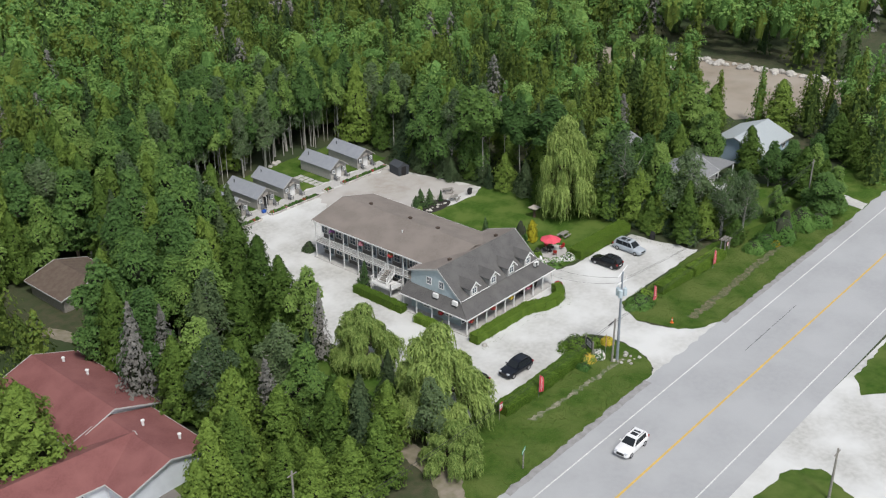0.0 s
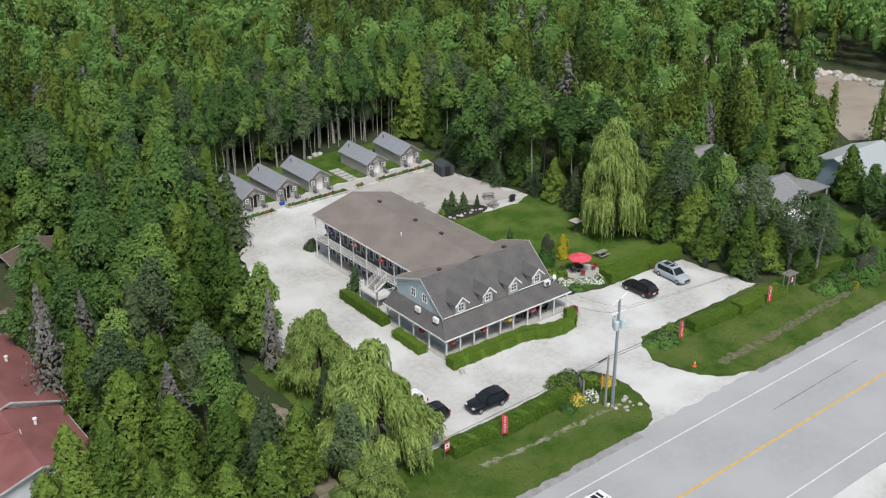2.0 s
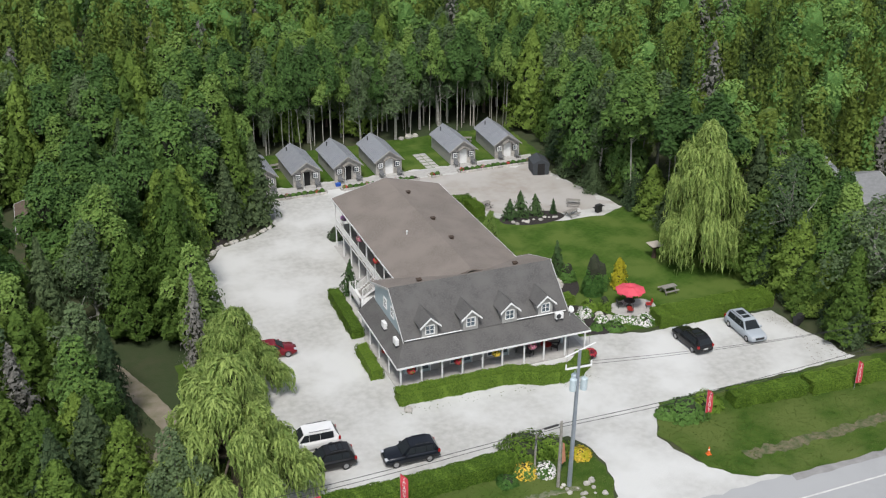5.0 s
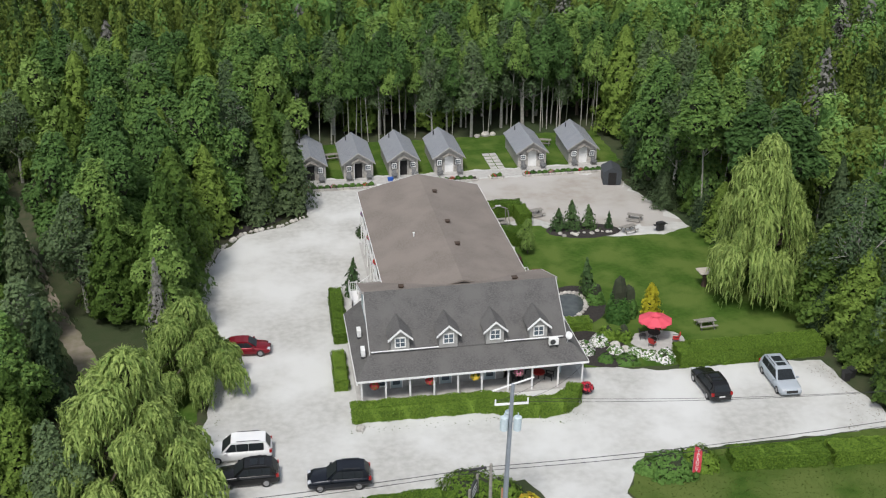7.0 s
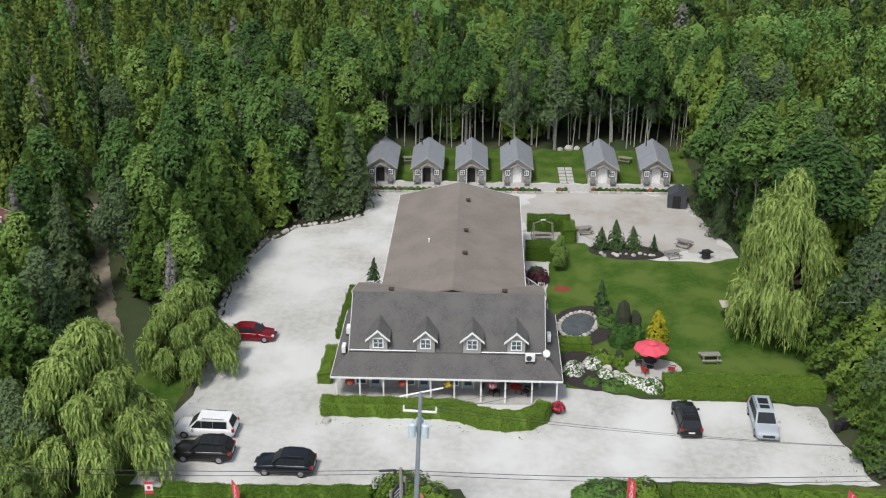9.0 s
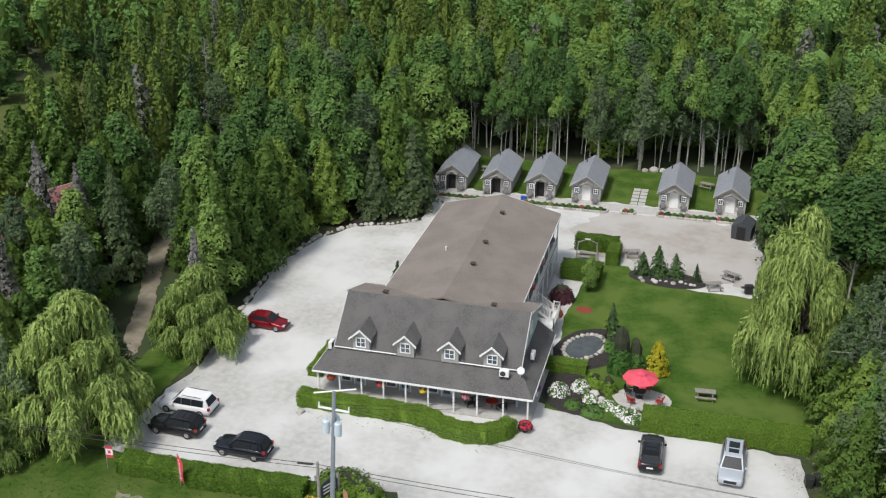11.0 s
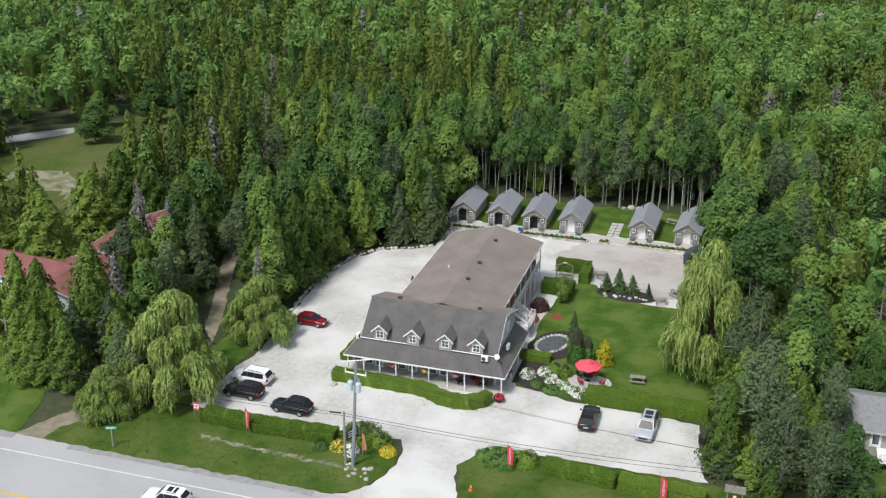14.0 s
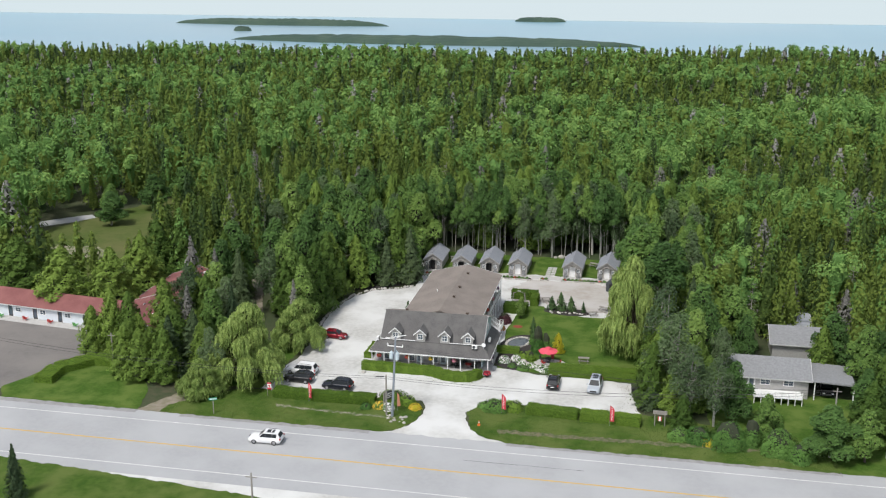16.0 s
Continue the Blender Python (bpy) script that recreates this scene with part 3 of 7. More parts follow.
def free(x, y, margin=1.3):
    for poly in KEEP_CLEAR:
        for dx, dy in ((0, 0), (margin, 0), (-margin, 0), (0, margin), (0, -margin)):
            if inside((x + dx, y + dy), poly):
                return False
    return True


def woods(name, spots, per, size, seed, label, thin_core=0.0):
    """One joined mesh for many trees; spots are x, y, height, kind (0 cedar, 1 broadleaf, 2 spruce, 3 dead)."""
    rng = np.random.default_rng(seed)
    sp = np.array(spots)
    n = len(sp)
    tree = np.repeat(np.arange(n), per)
    x, y, h, kind = (sp[tree, i] for i in range(4))
    broad = kind == 1
    m = n * per
    # pointed crowns
    f = rng.beta(1.0, 1.2, m)
    ph = rng.uniform(0, 6.28, n)[tree]
    slim = rng.uniform(0.8, 1.35, n)[tree]
    env = ((1 - f) ** 0.62 * np.where(kind == 2, 0.15, 0.2) * slim + 0.004) * h
    a = rng.uniform(0, 2 * np.pi, m)
    rad = env * (1 + 0.28 * np.sin(3 * a + ph + f * 9) + 0.2 * np.sin(5 * a - f * 17 + ph)) * np.sqrt(rng.uniform(0.4, 1, m))
    p = np.stack([x + rad * np.cos(a), y + rad * np.sin(a), h * (0.05 + 0.95 * f)], 1)
    out = np.stack([np.cos(a), np.sin(a), 0.3 + 0 * a], 1)
    # rounded crowns made of a few leafy masses
    lobes = 7
    which = rng.integers(0, lobes, m)
    la, lq, lz, lr = rng.uniform(0, 6.28, (n, lobes)), rng.uniform(0.03, 0.2, (n, lobes)), rng.uniform(0.52, 0.86, (n, lobes)), rng.uniform(0.09, 0.15, (n, lobes))
    la, lq, lz, lr = (q[tree, which] for q in (la, lq, lz, lr))
    d = on_ball(m, rng)
    d[:, 2] = np.where(d[:, 2] < -0.1, -d[:, 2], d[:, 2])
    rr = (lr * h * rng.uniform(0.65, 1.1, m))[:, None]
    pb = np.stack([x + np.cos(la) * lq * h, y + np.sin(la) * lq * h, lz * h * (1.05 - lq)], 1) + d * rr
    p = np.where(broad[:, None], pb, p)
    out = np.where(broad[:, None], d, out)
    v = leaves(p, out, size, rng, 0.2, 1.25, 0.2)
    shade = np.where(broad, rng.normal(0.79, 0.1, n)[tree], np.where(kind == 2, rng.normal(0.17, 0.1, n)[tree], rng.normal(0.5, 0.13, n)[tree]))
    tint = np.repeat(np.clip(shade, 0, 1), 3)
    # a lumpy leafy body fills the middle of each crown
    seg, hh, round_ = 6, sp[:, 2], sp[:, 3] == 1
    ang = np.arange(seg) * 2 * np.pi / seg
    rings = []
    for zc, wc, zb, wb in ((0.06, 0.13, 0.36, 0.08), (0.3, 0.11, 0.5, 0.135), (0.54, 0.078, 0.66, 0.14), (0.74, 0.042, 0.77, 0.095)):
        z = np.where(round_, zb, zc) * hh
        w = (np.where(round_, wb, wc) * hh)[:, None] * (1 - thin_core) * rng.uniform(0.6, 1.2, (n, seg))
        rings.append(np.stack([sp[:, 0:1] + w * np.cos(ang), sp[:, 1:2] + w * np.sin(ang), z[:, None] + hh[:, None] * rng.uniform(-0.05, 0.05, (n, seg))], 2))
    tip = np.stack([sp[:, 0], sp[:, 1], hh * np.where(round_, 0.81, 0.9)], 1)[:, None]
    core = np.concatenate(rings + [tip], 1).reshape(-1, 3)
    k0 = len(v)
    sprays = np.arange(k0).reshape(-1, 3)
    each = seg * len(rings) + 1
    base = k0 + np.arange(n)[:, None, None] * each
    i = np.arange(seg)
    i2 = (i + 1) % seg
    band = [np.concatenate([np.stack([q * seg + i, q * seg + i2, (q + 1) * seg + i2], 1), np.stack([q * seg + i, (q + 1) * seg + i2, (q + 1) * seg + i], 1)]) for q in range(len(rings) - 1)]
    band.append(np.stack([(len(rings) - 1) * seg + i, (len(rings) - 1) * seg + i2, np.full(seg, each - 1)], 1))
    tris = np.concatenate([sprays, (np.concatenate(band)[None] + base).reshape(-1, 3)])
    # Bodies take a lower tint than their sprays: shade inside the crown as colour.
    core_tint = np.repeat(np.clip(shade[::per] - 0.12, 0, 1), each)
    me = bpy.data.meshes.new(name)
    me.from_pydata(np.concatenate([v, core]).tolist(), [], tris.tolist())
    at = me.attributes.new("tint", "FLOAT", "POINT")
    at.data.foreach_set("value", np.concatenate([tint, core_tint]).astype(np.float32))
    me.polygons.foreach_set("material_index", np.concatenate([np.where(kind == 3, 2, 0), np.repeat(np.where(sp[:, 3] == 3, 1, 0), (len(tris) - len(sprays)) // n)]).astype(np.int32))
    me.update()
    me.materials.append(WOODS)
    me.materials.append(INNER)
    me.materials.append(BLEACHED)
    ob = part(name, me, None)
    return tagged(ob, label, "woods", kind="stuff")


def scatter(x0, x1, y0, y1, step, wedge, seed, heights):
    rng = random.Random(seed)
    spots = []
    nx, ny = int((x1 - x0) / step), int((y1 - y0) / step)
    for j in range(ny):
        for i in range(nx):
            x, y = x0 + (i + 0.5 + rng.uniform(-0.45, 0.45)) * step, y0 + (j + 0.5 + rng.uniform(-0.45, 0.45)) * step
            patch = noise.noise(Vector((x * 0.013, y * 0.013, 3.0)))
            r = rng.random()
            kind = 1 if r < 0.36 + 1.1 * patch else (3 if r > 0.97 else (2 if r > 0.84 else 0))
            h = (heights[0] + (heights[1] - heights[0]) * rng.random() ** 1.1) * (1.1 if kind == 1 else 1.0) * (1 + 0.15 * patch)
            if wedge(x, y) and free(x, y):
                spots.append((x, y, h, kind))
    return spots


NEAR = lambda x, y: -42 < x < 50 and -26 < y < 84
mid = scatter(-150, 190, -24, 230, 4.7, lambda x, y: not NEAR(x, y) and y > -24 and x < 60 + 1.6 * (y + 50) and x > -60 - 0.9 * (y + 60), 31, (9.0, 16.5))
woods("woods_near", [q for q in mid if q[1] < 125 and -70 < q[0] < 120], 520, 0.235, 5, "mixed cedar and aspen woods behind the cabins", 0.25)
woods("woods_mid", [q for q in mid if not (q[1] < 125 and -70 < q[0] < 120)], 200, 0.36, 9, "mixed cedar and aspen woods round the clearing", 0.35)
side = scatter(190, 330, -22, 150, 5.2, lambda x, y: True, 34, (9, 15))
woods("woods_side", side, 44, 0.6, 8, "mixed woods behind the quarry")
SHORE = lambda x: 442 + 0.12 * x + 9 * math.sin(x * 0.02) + 5 * math.sin(x * 0.057 + 1)
far = scatter(-600, 420, 60, 520, 5.8, lambda x, y: not (-150 < x < 190 and y < 230) and x < 60 + 0.72 * y and x > -80 - 1.0 * y and y < SHORE(x), 32, (8.5, 12.0))
far = [(x, y, h * (1 - 0.12 * min(1.0, max(0.0, (y - 320) / 110))), kind) for x, y, h, kind in far]
woods("woods_far", far, 56, 0.52, 6, "mixed green woods that stretch to the lake")

near_random = random.Random(12)
# trees that stand out, each at its own place: kind, x, y, height, width
MARKED = (("cedar", -40.4, 0.6, 12.0, 1.35), ("thin", -39.0, 6.0, 12.5, 1.1), ("cedar", -39.8, 11.0, 11.5, 1.2), ("grey_spruce", -36.2, -0.5, 11.0, 1.25), ("cedar", -37.5, -3.9, 10.0, 1.45), ("cedar", -34.6, -8.5, 10.0, 1.35), ("cedar", -31.6, -7.2, 9.6, 1.3),
          ("broadleaf", -31.2, -1.4, 11.0, 1.0), ("cedar", -33.5, 8.4, 9.6, 1.35), ("spruce", -28.8, 1.2, 11.0, 0.85), ("cedar", -30.4, -4.8, 8.4, 1.3), ("cedar", -28.8, -11.0, 9.4, 1.25),
          ("thin", -25.6, -14.8, 9.6, 1.1), ("thin", -30.8, 4.0, 11.5, 1.1), ("cedar", -35.6, 5.4, 11.0, 1.3), ("broadleaf", -36.0, 12.0, 11.5, 1.0), ("cedar", -39.0, -8.0, 6.4, 1.6),
          ("broadleaf", -16.8, 39.6, 17.4, 0.85), ("broadleaf", -27.2, 39.8, 15.6, 0.9), ("broadleaf", -12.2, 48.6, 15.4, 0.85), ("broadleaf", -22.0, 35.0, 15.5, 0.85), ("cedar", -19.6, 30.0, 13.0, 1.1), ("broadleaf", -25.0, 29.0, 15.0, 0.85),
          ("cedar", -19.8, 24.8, 14.5, 1.15), ("cedar", -20.2, 20.0, 14.0, 1.1), ("cedar", -20.4, 15.2, 13.0, 1.15), ("broadleaf", -20.0, 11.2, 12.0, 0.85), ("broadleaf", -26.6, 23.0, 14.5, 0.9), ("broadleaf", -31.0, 30.0, 15.0, 0.9), ("cedar", -25.4, 17.6, 11.0, 1.2),
          ("grey_spruce", -20.3, 8.4, 10.5, 0.8), ("cedar", -16.4, 36.2, 11.0, 1.1),
          ("tall", 42.6, 17.4, 17.6, 1.3), ("tall", 39.0, 30.0, 17.4, 1.25), ("thin", 38.4, 36.5, 16.0, 0.8), ("broadleaf", 37.4, 39.6, 16.5, 0.85), ("broadleaf", 40.4, 33.6, 16.5, 0.8), ("tall", 38.2, 42.8, 16.0, 1.2), ("tall", 42.0, 24.0, 16.0, 1.3), ("spruce", 38.4, 47.5, 12.0, 1.0),
          ("bare", 43.2, 3.6, 15.0, 0.95), ("cedar", 41.6, 5.6, 10.5, 1.35), ("cedar", 42.2, 0.6, 10.0, 1.4), ("broadleaf", 43.6, -3.4, 11.0, 0.95), ("cedar", 42.6, -3.8, 8.0, 1.35), ("bare", 44.4, -7.4, 14.5, 1.1), ("cedar", 44.4, -10.6, 7.6, 1.35), ("cedar", 40.6, 9.6, 9.0, 1.3),
          ("bare", 46.6, -12.4, 11.5, 1.05), ("cedar", 47.4, -9.4, 8.0, 1.4), ("broadleaf", 47.5, 0.0, 12.5, 0.95), ("broadleaf", 48.0, 8.0, 14.0, 0.95), ("cedar", 45.8, -15.2, 5.2, 1.5))
for kind, x, y, h, w in MARKED:
    plant(kind, x, y, h, w)
# Understory mostly in dark spruce colour, standing in for shade below the tall trees.
for k in range(15):
    plant("cedar" if k % 3 == 1 else "spruce", 37.6 + 0.9 * math.sin(k * 1.9) + 0.22 * k * (k > 6), 49.0 - 2.35 * k, 5.4 + 1.6 * math.sin(k * 2.7), 1.5)
for k in range(9):
    plant("cedar" if k % 4 == 1 else "spruce", 41.6 + 0.7 * math.sin(k * 2.3), 8.6 - 2.3 * k, 5.2 + 1.2 * math.sin(k * 1.7), 1.5)
for j in range(27):
    for i in range(23):
        x, y = -42 + i * 4.1 + near_random.uniform(-1.5, 1.5), -25 + j * 4.1 + near_random.uniform(-1.5, 1.5)
        if not NEAR(x, y) or not free(x, y, 1.2) or any(math.hypot(x - a, y - b) < r for a, b, r in ((-20.9, -12.4, 6.0), (-26.0, -18.7, 4.5), (-17.4, 3.2, 5.0), (38.0, 11.0, 5.0))) or any(math.hypot(x - m[1], y - m[2]) < 3.3 for m in MARKED) or (y < -10 and x < 20):
            continue
        r = near_random.random()
        if 63 < y < 72:
            kind = "tall" if r < 0.8 else ("thin" if r < 0.9 else "cedar")
            hgt = near_random.uniform(13.5, 17)
        elif y > 63:
            kind = "broadleaf" if r < 0.5 else ("thin" if r < 0.65 else "cedar")
            hgt = near_random.uniform(12, 16.5)
        elif x > 36:
            kind = ("tall" if y > 12 else "broadleaf") if r < 0.4 else ("thin" if r < 0.58 else ("spruce" if r < 0.72 else "cedar"))
            hgt = near_random.uniform(11.5, 16) if y > 12 else near_random.uniform(8, 12)
        else:
            kind = "cedar" if r < 0.4 else ("broadleaf" if r < 0.78 else ("spruce" if r < 0.84 else ("grey_spruce" if r < 0.86 else "thin")))
            hgt = near_random.uniform(11, 15.5) if y > 14 else near_random.uniform(7, 10.5)
        plant(kind, x, y, hgt)
for k in range(44):
    x, y = -8 + k * 1.08 + near_random.uniform(-0.9, 0.9), 64.6 + near_random.uniform(-0.6, 5.0)
    plant("tall" if near_random.random() < 0.8 else "thin", x, y, near_random.uniform(10.5, 16.5), near_random.uniform(0.55, 1.0))
plant("spruce", -35.6, -52.5, 7.5, 0.9, "trees across the road", "spruce beside the road")
plant("willow", 38.2, 11.2, 17.2, 0.6, "willows", "large weeping willow at the lawn's edge")
plant("willow", -17.4, 3.2, 8.8, 0.95, "willows")
plant("willow", -20.9, -12.4, 13.0, 0.86, "willows")
plant("willow", -26.0, -18.7, 6.0, 1.15, "willows", "low weeping willow hanging beside the road")

for k in range(46):
    x, y = near_random.uniform(-90, 130), near_random.uniform(-20, 150)
    if free(x, y, 0.6):
        o = new("dead_tree", near_random.choice(DEAD))
        sc = near_random.uniform(0.8, 1.25)
        o.matrix_basis = pose(x, y, 0, 0, 0, near_random.uniform(0, 360)) @ Matrix.Diagonal((sc, sc, sc, 1))
        tagged(o, "bare grey dead tree among the woods", "tree", "dead trees")

# ------------------------------------------------------------ lake and islands
CLOUD = bpy.data.materials.new("bright_overcast_cloud")
CLOUD.use_nodes = True
glow = CLOUD.node_tree.nodes.new("ShaderNodeEmission")
glow.inputs["Color"].default_value, glow.inputs["Strength"].default_value = (0.80, 0.92, 0.97, 1), 0.72
CLOUD.node_tree.links.new(glow.outputs[0], CLOUD.node_tree.nodes["Material Output"].inputs["Surface"])
tagged(part("backdrop", shape([(-2600, 748, -5), (2600, 748, -5), (2600, 748, 70), (-2600, 748, 70)], [(0, 1, 2, 3)]), CLOUD), "pale overcast sky above the far shore", "sky", kind="structure")
lake_pts = [(x, SHORE(x) + 25) for x in range(-1500, 1501, 30)]
lake_me = shape([(x, y, 0.4) for x, y in lake_pts] + [(x * 1.7, 742, 0.4) for x, y in lake_pts],
                [(i, i + 1, len(lake_pts) + i + 1, len(lake_pts) + i) for i in range(len(lake_pts) - 1)])
WATER = mat("lake_water", (0.19, 0.34, 0.43), 0.3, (0.26, 0.37, 0.44), 0.004, 0.15, 0.05, spec=0.6)
tagged(part("water", lake_me, WATER), "pale blue lake stretching to the horizon", "lake", kind="structure")
# Green shifted dark and bluish: the haze over the lake is in this colour.
ISLAND = mat("hazed_island_woods", (0.036, 0.066, 0.05), 1.0, (0.055, 0.088, 0.062), 0.05, 0.8, 0.1)


def island(x, y, half, deep, height, label, seed):
    rng = random.Random(seed)
    n, rows = 60, 9
    vs = []
    for j in range(rows):
        for i in range(n):
            u, w = i / (n - 1) * 2 - 1, j / (rows - 1) * 2 - 1
            body = max(0.0, 1 - abs(u) ** 3.5) * max(0.0, 1 - w * w)
            vs.append((x + u * half, y + w * deep * max(0.15, 1 - u * u), 0.3 + height * body ** 0.6 * rng.uniform(0.8, 1.05)))
    me = shape(vs, [(j * n + i, j * n + i + 1, (j + 1) * n + i + 1, (j + 1) * n + i) for j in range(rows - 1) for i in range(n - 1)])
    return tagged(part("island", me, ISLAND), label, "island", kind="structure")


island(-255, 655, 88, 9, 5.0, "long low wooded island on the lake", 1)
island(-263, 596, 7, 4, 3.6, "small round wooded islet on the lake", 2)
island(-58, 724, 21, 5, 4, "low wooded island far out on the lake", 3)
island(-108, 530, 137, 14, 5, "low wooded point of land reaching into the lake", 4)


# ------------------------------------------------------------ the motel: front house
X0, X1, RIDGE_Y, RIDGE_Z, FOOT_Z = -2.6, 14.55, 4.2, 7.6, 3.95
motel = thing("motel", "two-storey grey motel with dormers, porch and brown-roofed rear wing", "motel")
REAR_Y, REAR_Z = 9.5, 5.85


def rear_z(y):
    return RIDGE_Z - (RIDGE_Z - REAR_Z) * (y - RIDGE_Y) / (REAR_Y - RIDGE_Y)


gable = [(0.25, 0), (9.1, 0), (9.1, rear_z(9.1) - 0.2), (RIDGE_Y, RIDGE_Z - 0.22), (0.25, FOOT_Z + 0.05)]
for x in (X0 + 0.25, X1 - 0.45):
    n = len(gable)
    b = Build().add([(x, y, z) for y, z in gable] + [(x + 0.2, y, z) for y, z in gable], [tuple(range(n)), tuple(range(2 * n - 1, n - 1, -1))] + [((i + 1) % n, i, n + i, n + (i + 1) % n) for i in range(n)])
    part("gable_wall", b, SIDING_BLUE, motel, "pale blue-grey gable wall")
b = Build()
b.box(X0 + 0.45, 9.3, 0.25, 0.45, 0, 4.0).box(9.3, X1 - 0.25, 2.6, 2.8, 0, 4.0).box(9.1, 9.3, 0.25, 2.8, 0, 3.0).box(X0 + 0.45, X1 - 0.45, 8.9, 9.1, 0, 6.0)
part("wall", b, SIDING, motel, "grey ground-floor walls behind the porch")
b = Build().slab([(X0, -0.05, FOOT_Z), (X1, -0.05, FOOT_Z), (X1, RIDGE_Y, RIDGE_Z), (X0, RIDGE_Y, RIDGE_Z)], 0.18)
part("roof", b, SHINGLE_GREY, motel, "steep dark grey shingled front roof")
b = Build().slab([(X0 - 0.12, RIDGE_Y, RIDGE_Z - 0.003), (X1 + 0.12, RIDGE_Y, RIDGE_Z - 0.003), (X1 + 0.12, REAR_Y, REAR_Z), (X0 - 0.12, REAR_Y, REAR_Z)], 0.18)
part("rear_roof", b, SHINGLE_BROWN, motel, "shallow brown rear roof slope")
TRIM = mat("greyish_white_trim", (0.50, 0.50, 0.49), 0.6, (0.42, 0.42, 0.41), 2.0)
for x in (X0 - 0.04, X1 - 0.02):
    b = Build().hexa([(x, -0.1, FOOT_Z - 0.16), (x + 0.06, -0.1, FOOT_Z - 0.16), (x + 0.06, RIDGE_Y, RIDGE_Z - 0.2), (x, RIDGE_Y, RIDGE_Z - 0.2), (x, -0.1, FOOT_Z + 0.02), (x + 0.06, -0.1, FOOT_Z + 0.02), (x + 0.06, RIDGE_Y, RIDGE_Z + 0.02), (x, RIDGE_Y, RIDGE_Z + 0.02)])
    part("bargeboard", b, TRIM, motel)
for x in (X0 - 0.17, X1 + 0.11):
    b = Build().hexa([(x, RIDGE_Y, RIDGE_Z - 0.2), (x + 0.06, RIDGE_Y, RIDGE_Z - 0.2), (x + 0.06, REAR_Y, REAR_Z - 0.18), (x, REAR_Y, REAR_Z - 0.18), (x, RIDGE_Y, RIDGE_Z + 0.015), (x + 0.06, RIDGE_Y, RIDGE_Z + 0.015), (x + 0.06, REAR_Y, REAR_Z + 0.02), (x, REAR_Y, REAR_Z + 0.02)])
    part("bargeboard", b, TRIM, motel)

# porch roof on three sides, hipped at the front corners
PX0, PX1, PY0, PY1, PZ = -3.95, 15.98, -2.2, 9.85, 2.62
TOP = 3.9
b = Build().slab([(PX0, PY0, PZ), (PX1, PY0, PZ), (X1, 0.1, TOP), (X0, 0.1, TOP)], 0.16)
part("porch_roof", b, SHINGLE_GREY, motel, "grey shingled porch roof")
for sx, xa, xb in ((0, PX0, X0 + 0.3), (1, PX1, X1 - 0.3)):
    b = Build().slab([(xa, PY0, PZ - 0.002), (xb, 0.1, TOP - 0.002), (xb, PY1, TOP - 0.002), (xa, PY1, PZ - 0.002)][:: 1 if sx else -1], 0.16)
    part("porch_roof", b, SHINGLE_GREY, motel, "grey shingled porch roof")
for q in ((PX0 - 0.02, PX1 + 0.02, PY0 - 0.05, PY0 + 0.01), (PX0 - 0.05, PX0 + 0.01, PY0 + 0.02, PY1), (PX1 - 0.01, PX1 + 0.05, PY0 + 0.02, PY1)):
    part("fascia", Build().box(*q, PZ - 0.2, PZ - 0.02), WHITE, motel, "white fascia and gutter")
b = Build().box(PX0 + 0.1, PX1 - 0.1, PY0 + 0.1, 0.25, 0.0, 0.14).box(PX0 + 0.1, X0 + 0.25, 0.25, PY1 - 0.1, 0, 0.14).box(X1 - 0.25, PX1 - 0.1, 0.25, PY1 - 0.1, 0, 0.14).box(9.3, X1 - 0.25, 0.25, 2.6, 0, 0.14)
part("porch_floor", b, CONCRETE, motel, "pale concrete porch floor")
posts = [(x, PY0 + 0.3) for x in (-3.55, -1.5, 0.55, 2.6, 4.65, 6.7, 9.0, 11.1, 13.4, 15.55)] + [(-3.65, y) for y in (1.2, 4.2, 7.0, 9.4)] + [(15.65, y) for y in (2.4, 6.0, 9.4)]
for x, y in posts:
    part("post", Build().box(x - 0.07, x + 0.07, y - 0.07, y + 0.07, 0.14, PZ + 0.02), WHITE, motel)


def balusters(parent, a, c, tall, gap=0.16):
    """Thin white balusters between two points, each on the same mesh."""
    a, c = Vector(a), Vector(c)
    stick = Build().box(-0.017, 0.017, -0.017, 0.017, 0, tall).mesh()
    n = max(2, int((c - a).length / gap))
    for k in range(1, n):
        part("baluster", stick, WHITE, parent).location = a.lerp(c, k / n)


def window(parent, at, w, h, frame_mat=WHITE, bars=1, depth=0.09):
    """A window facing -y of its own axes: frame with panes set behind it."""
    t = 0.09
    ring = lambda a, c, y: [(-a, y, -c), (a, y, -c), (a, y, c), (-a, y, c)]
    wi, hi = w / 2 - t, h / 2 - t
    f = Build().add(ring(w / 2, h / 2, -depth) + ring(wi, hi, -depth) + ring(w / 2, h / 2, 0) + ring(wi, hi, 0),
                    [q for i in range(4) for k in [(i + 1) % 4] for q in ((i, k, k + 4, i + 4), (k, i, i + 8, k + 8), (i + 4, k + 4, k + 12, i + 12), (k + 8, i + 8, i + 12, k + 12))])
    o = part("window", f, frame_mat, parent)
    o.matrix_basis = at
    part("pane", Build().box(-w / 2 + t, w / 2 - t, -0.035, -0.028, -h / 2 + t, h / 2 - t), GLASS, o)
    for k in range(bars):
        x = -w / 2 + w * (k + 1) / (bars + 1)
        part("mullion", Build().box(x - 0.025, x + 0.025, -depth * 0.8, -0.02, -hi, hi), frame_mat, o)
    part("glazing_bar", Build().box(-wi, wi, -depth * 0.7, -0.025, -0.018, 0.018), frame_mat, o)
    return o


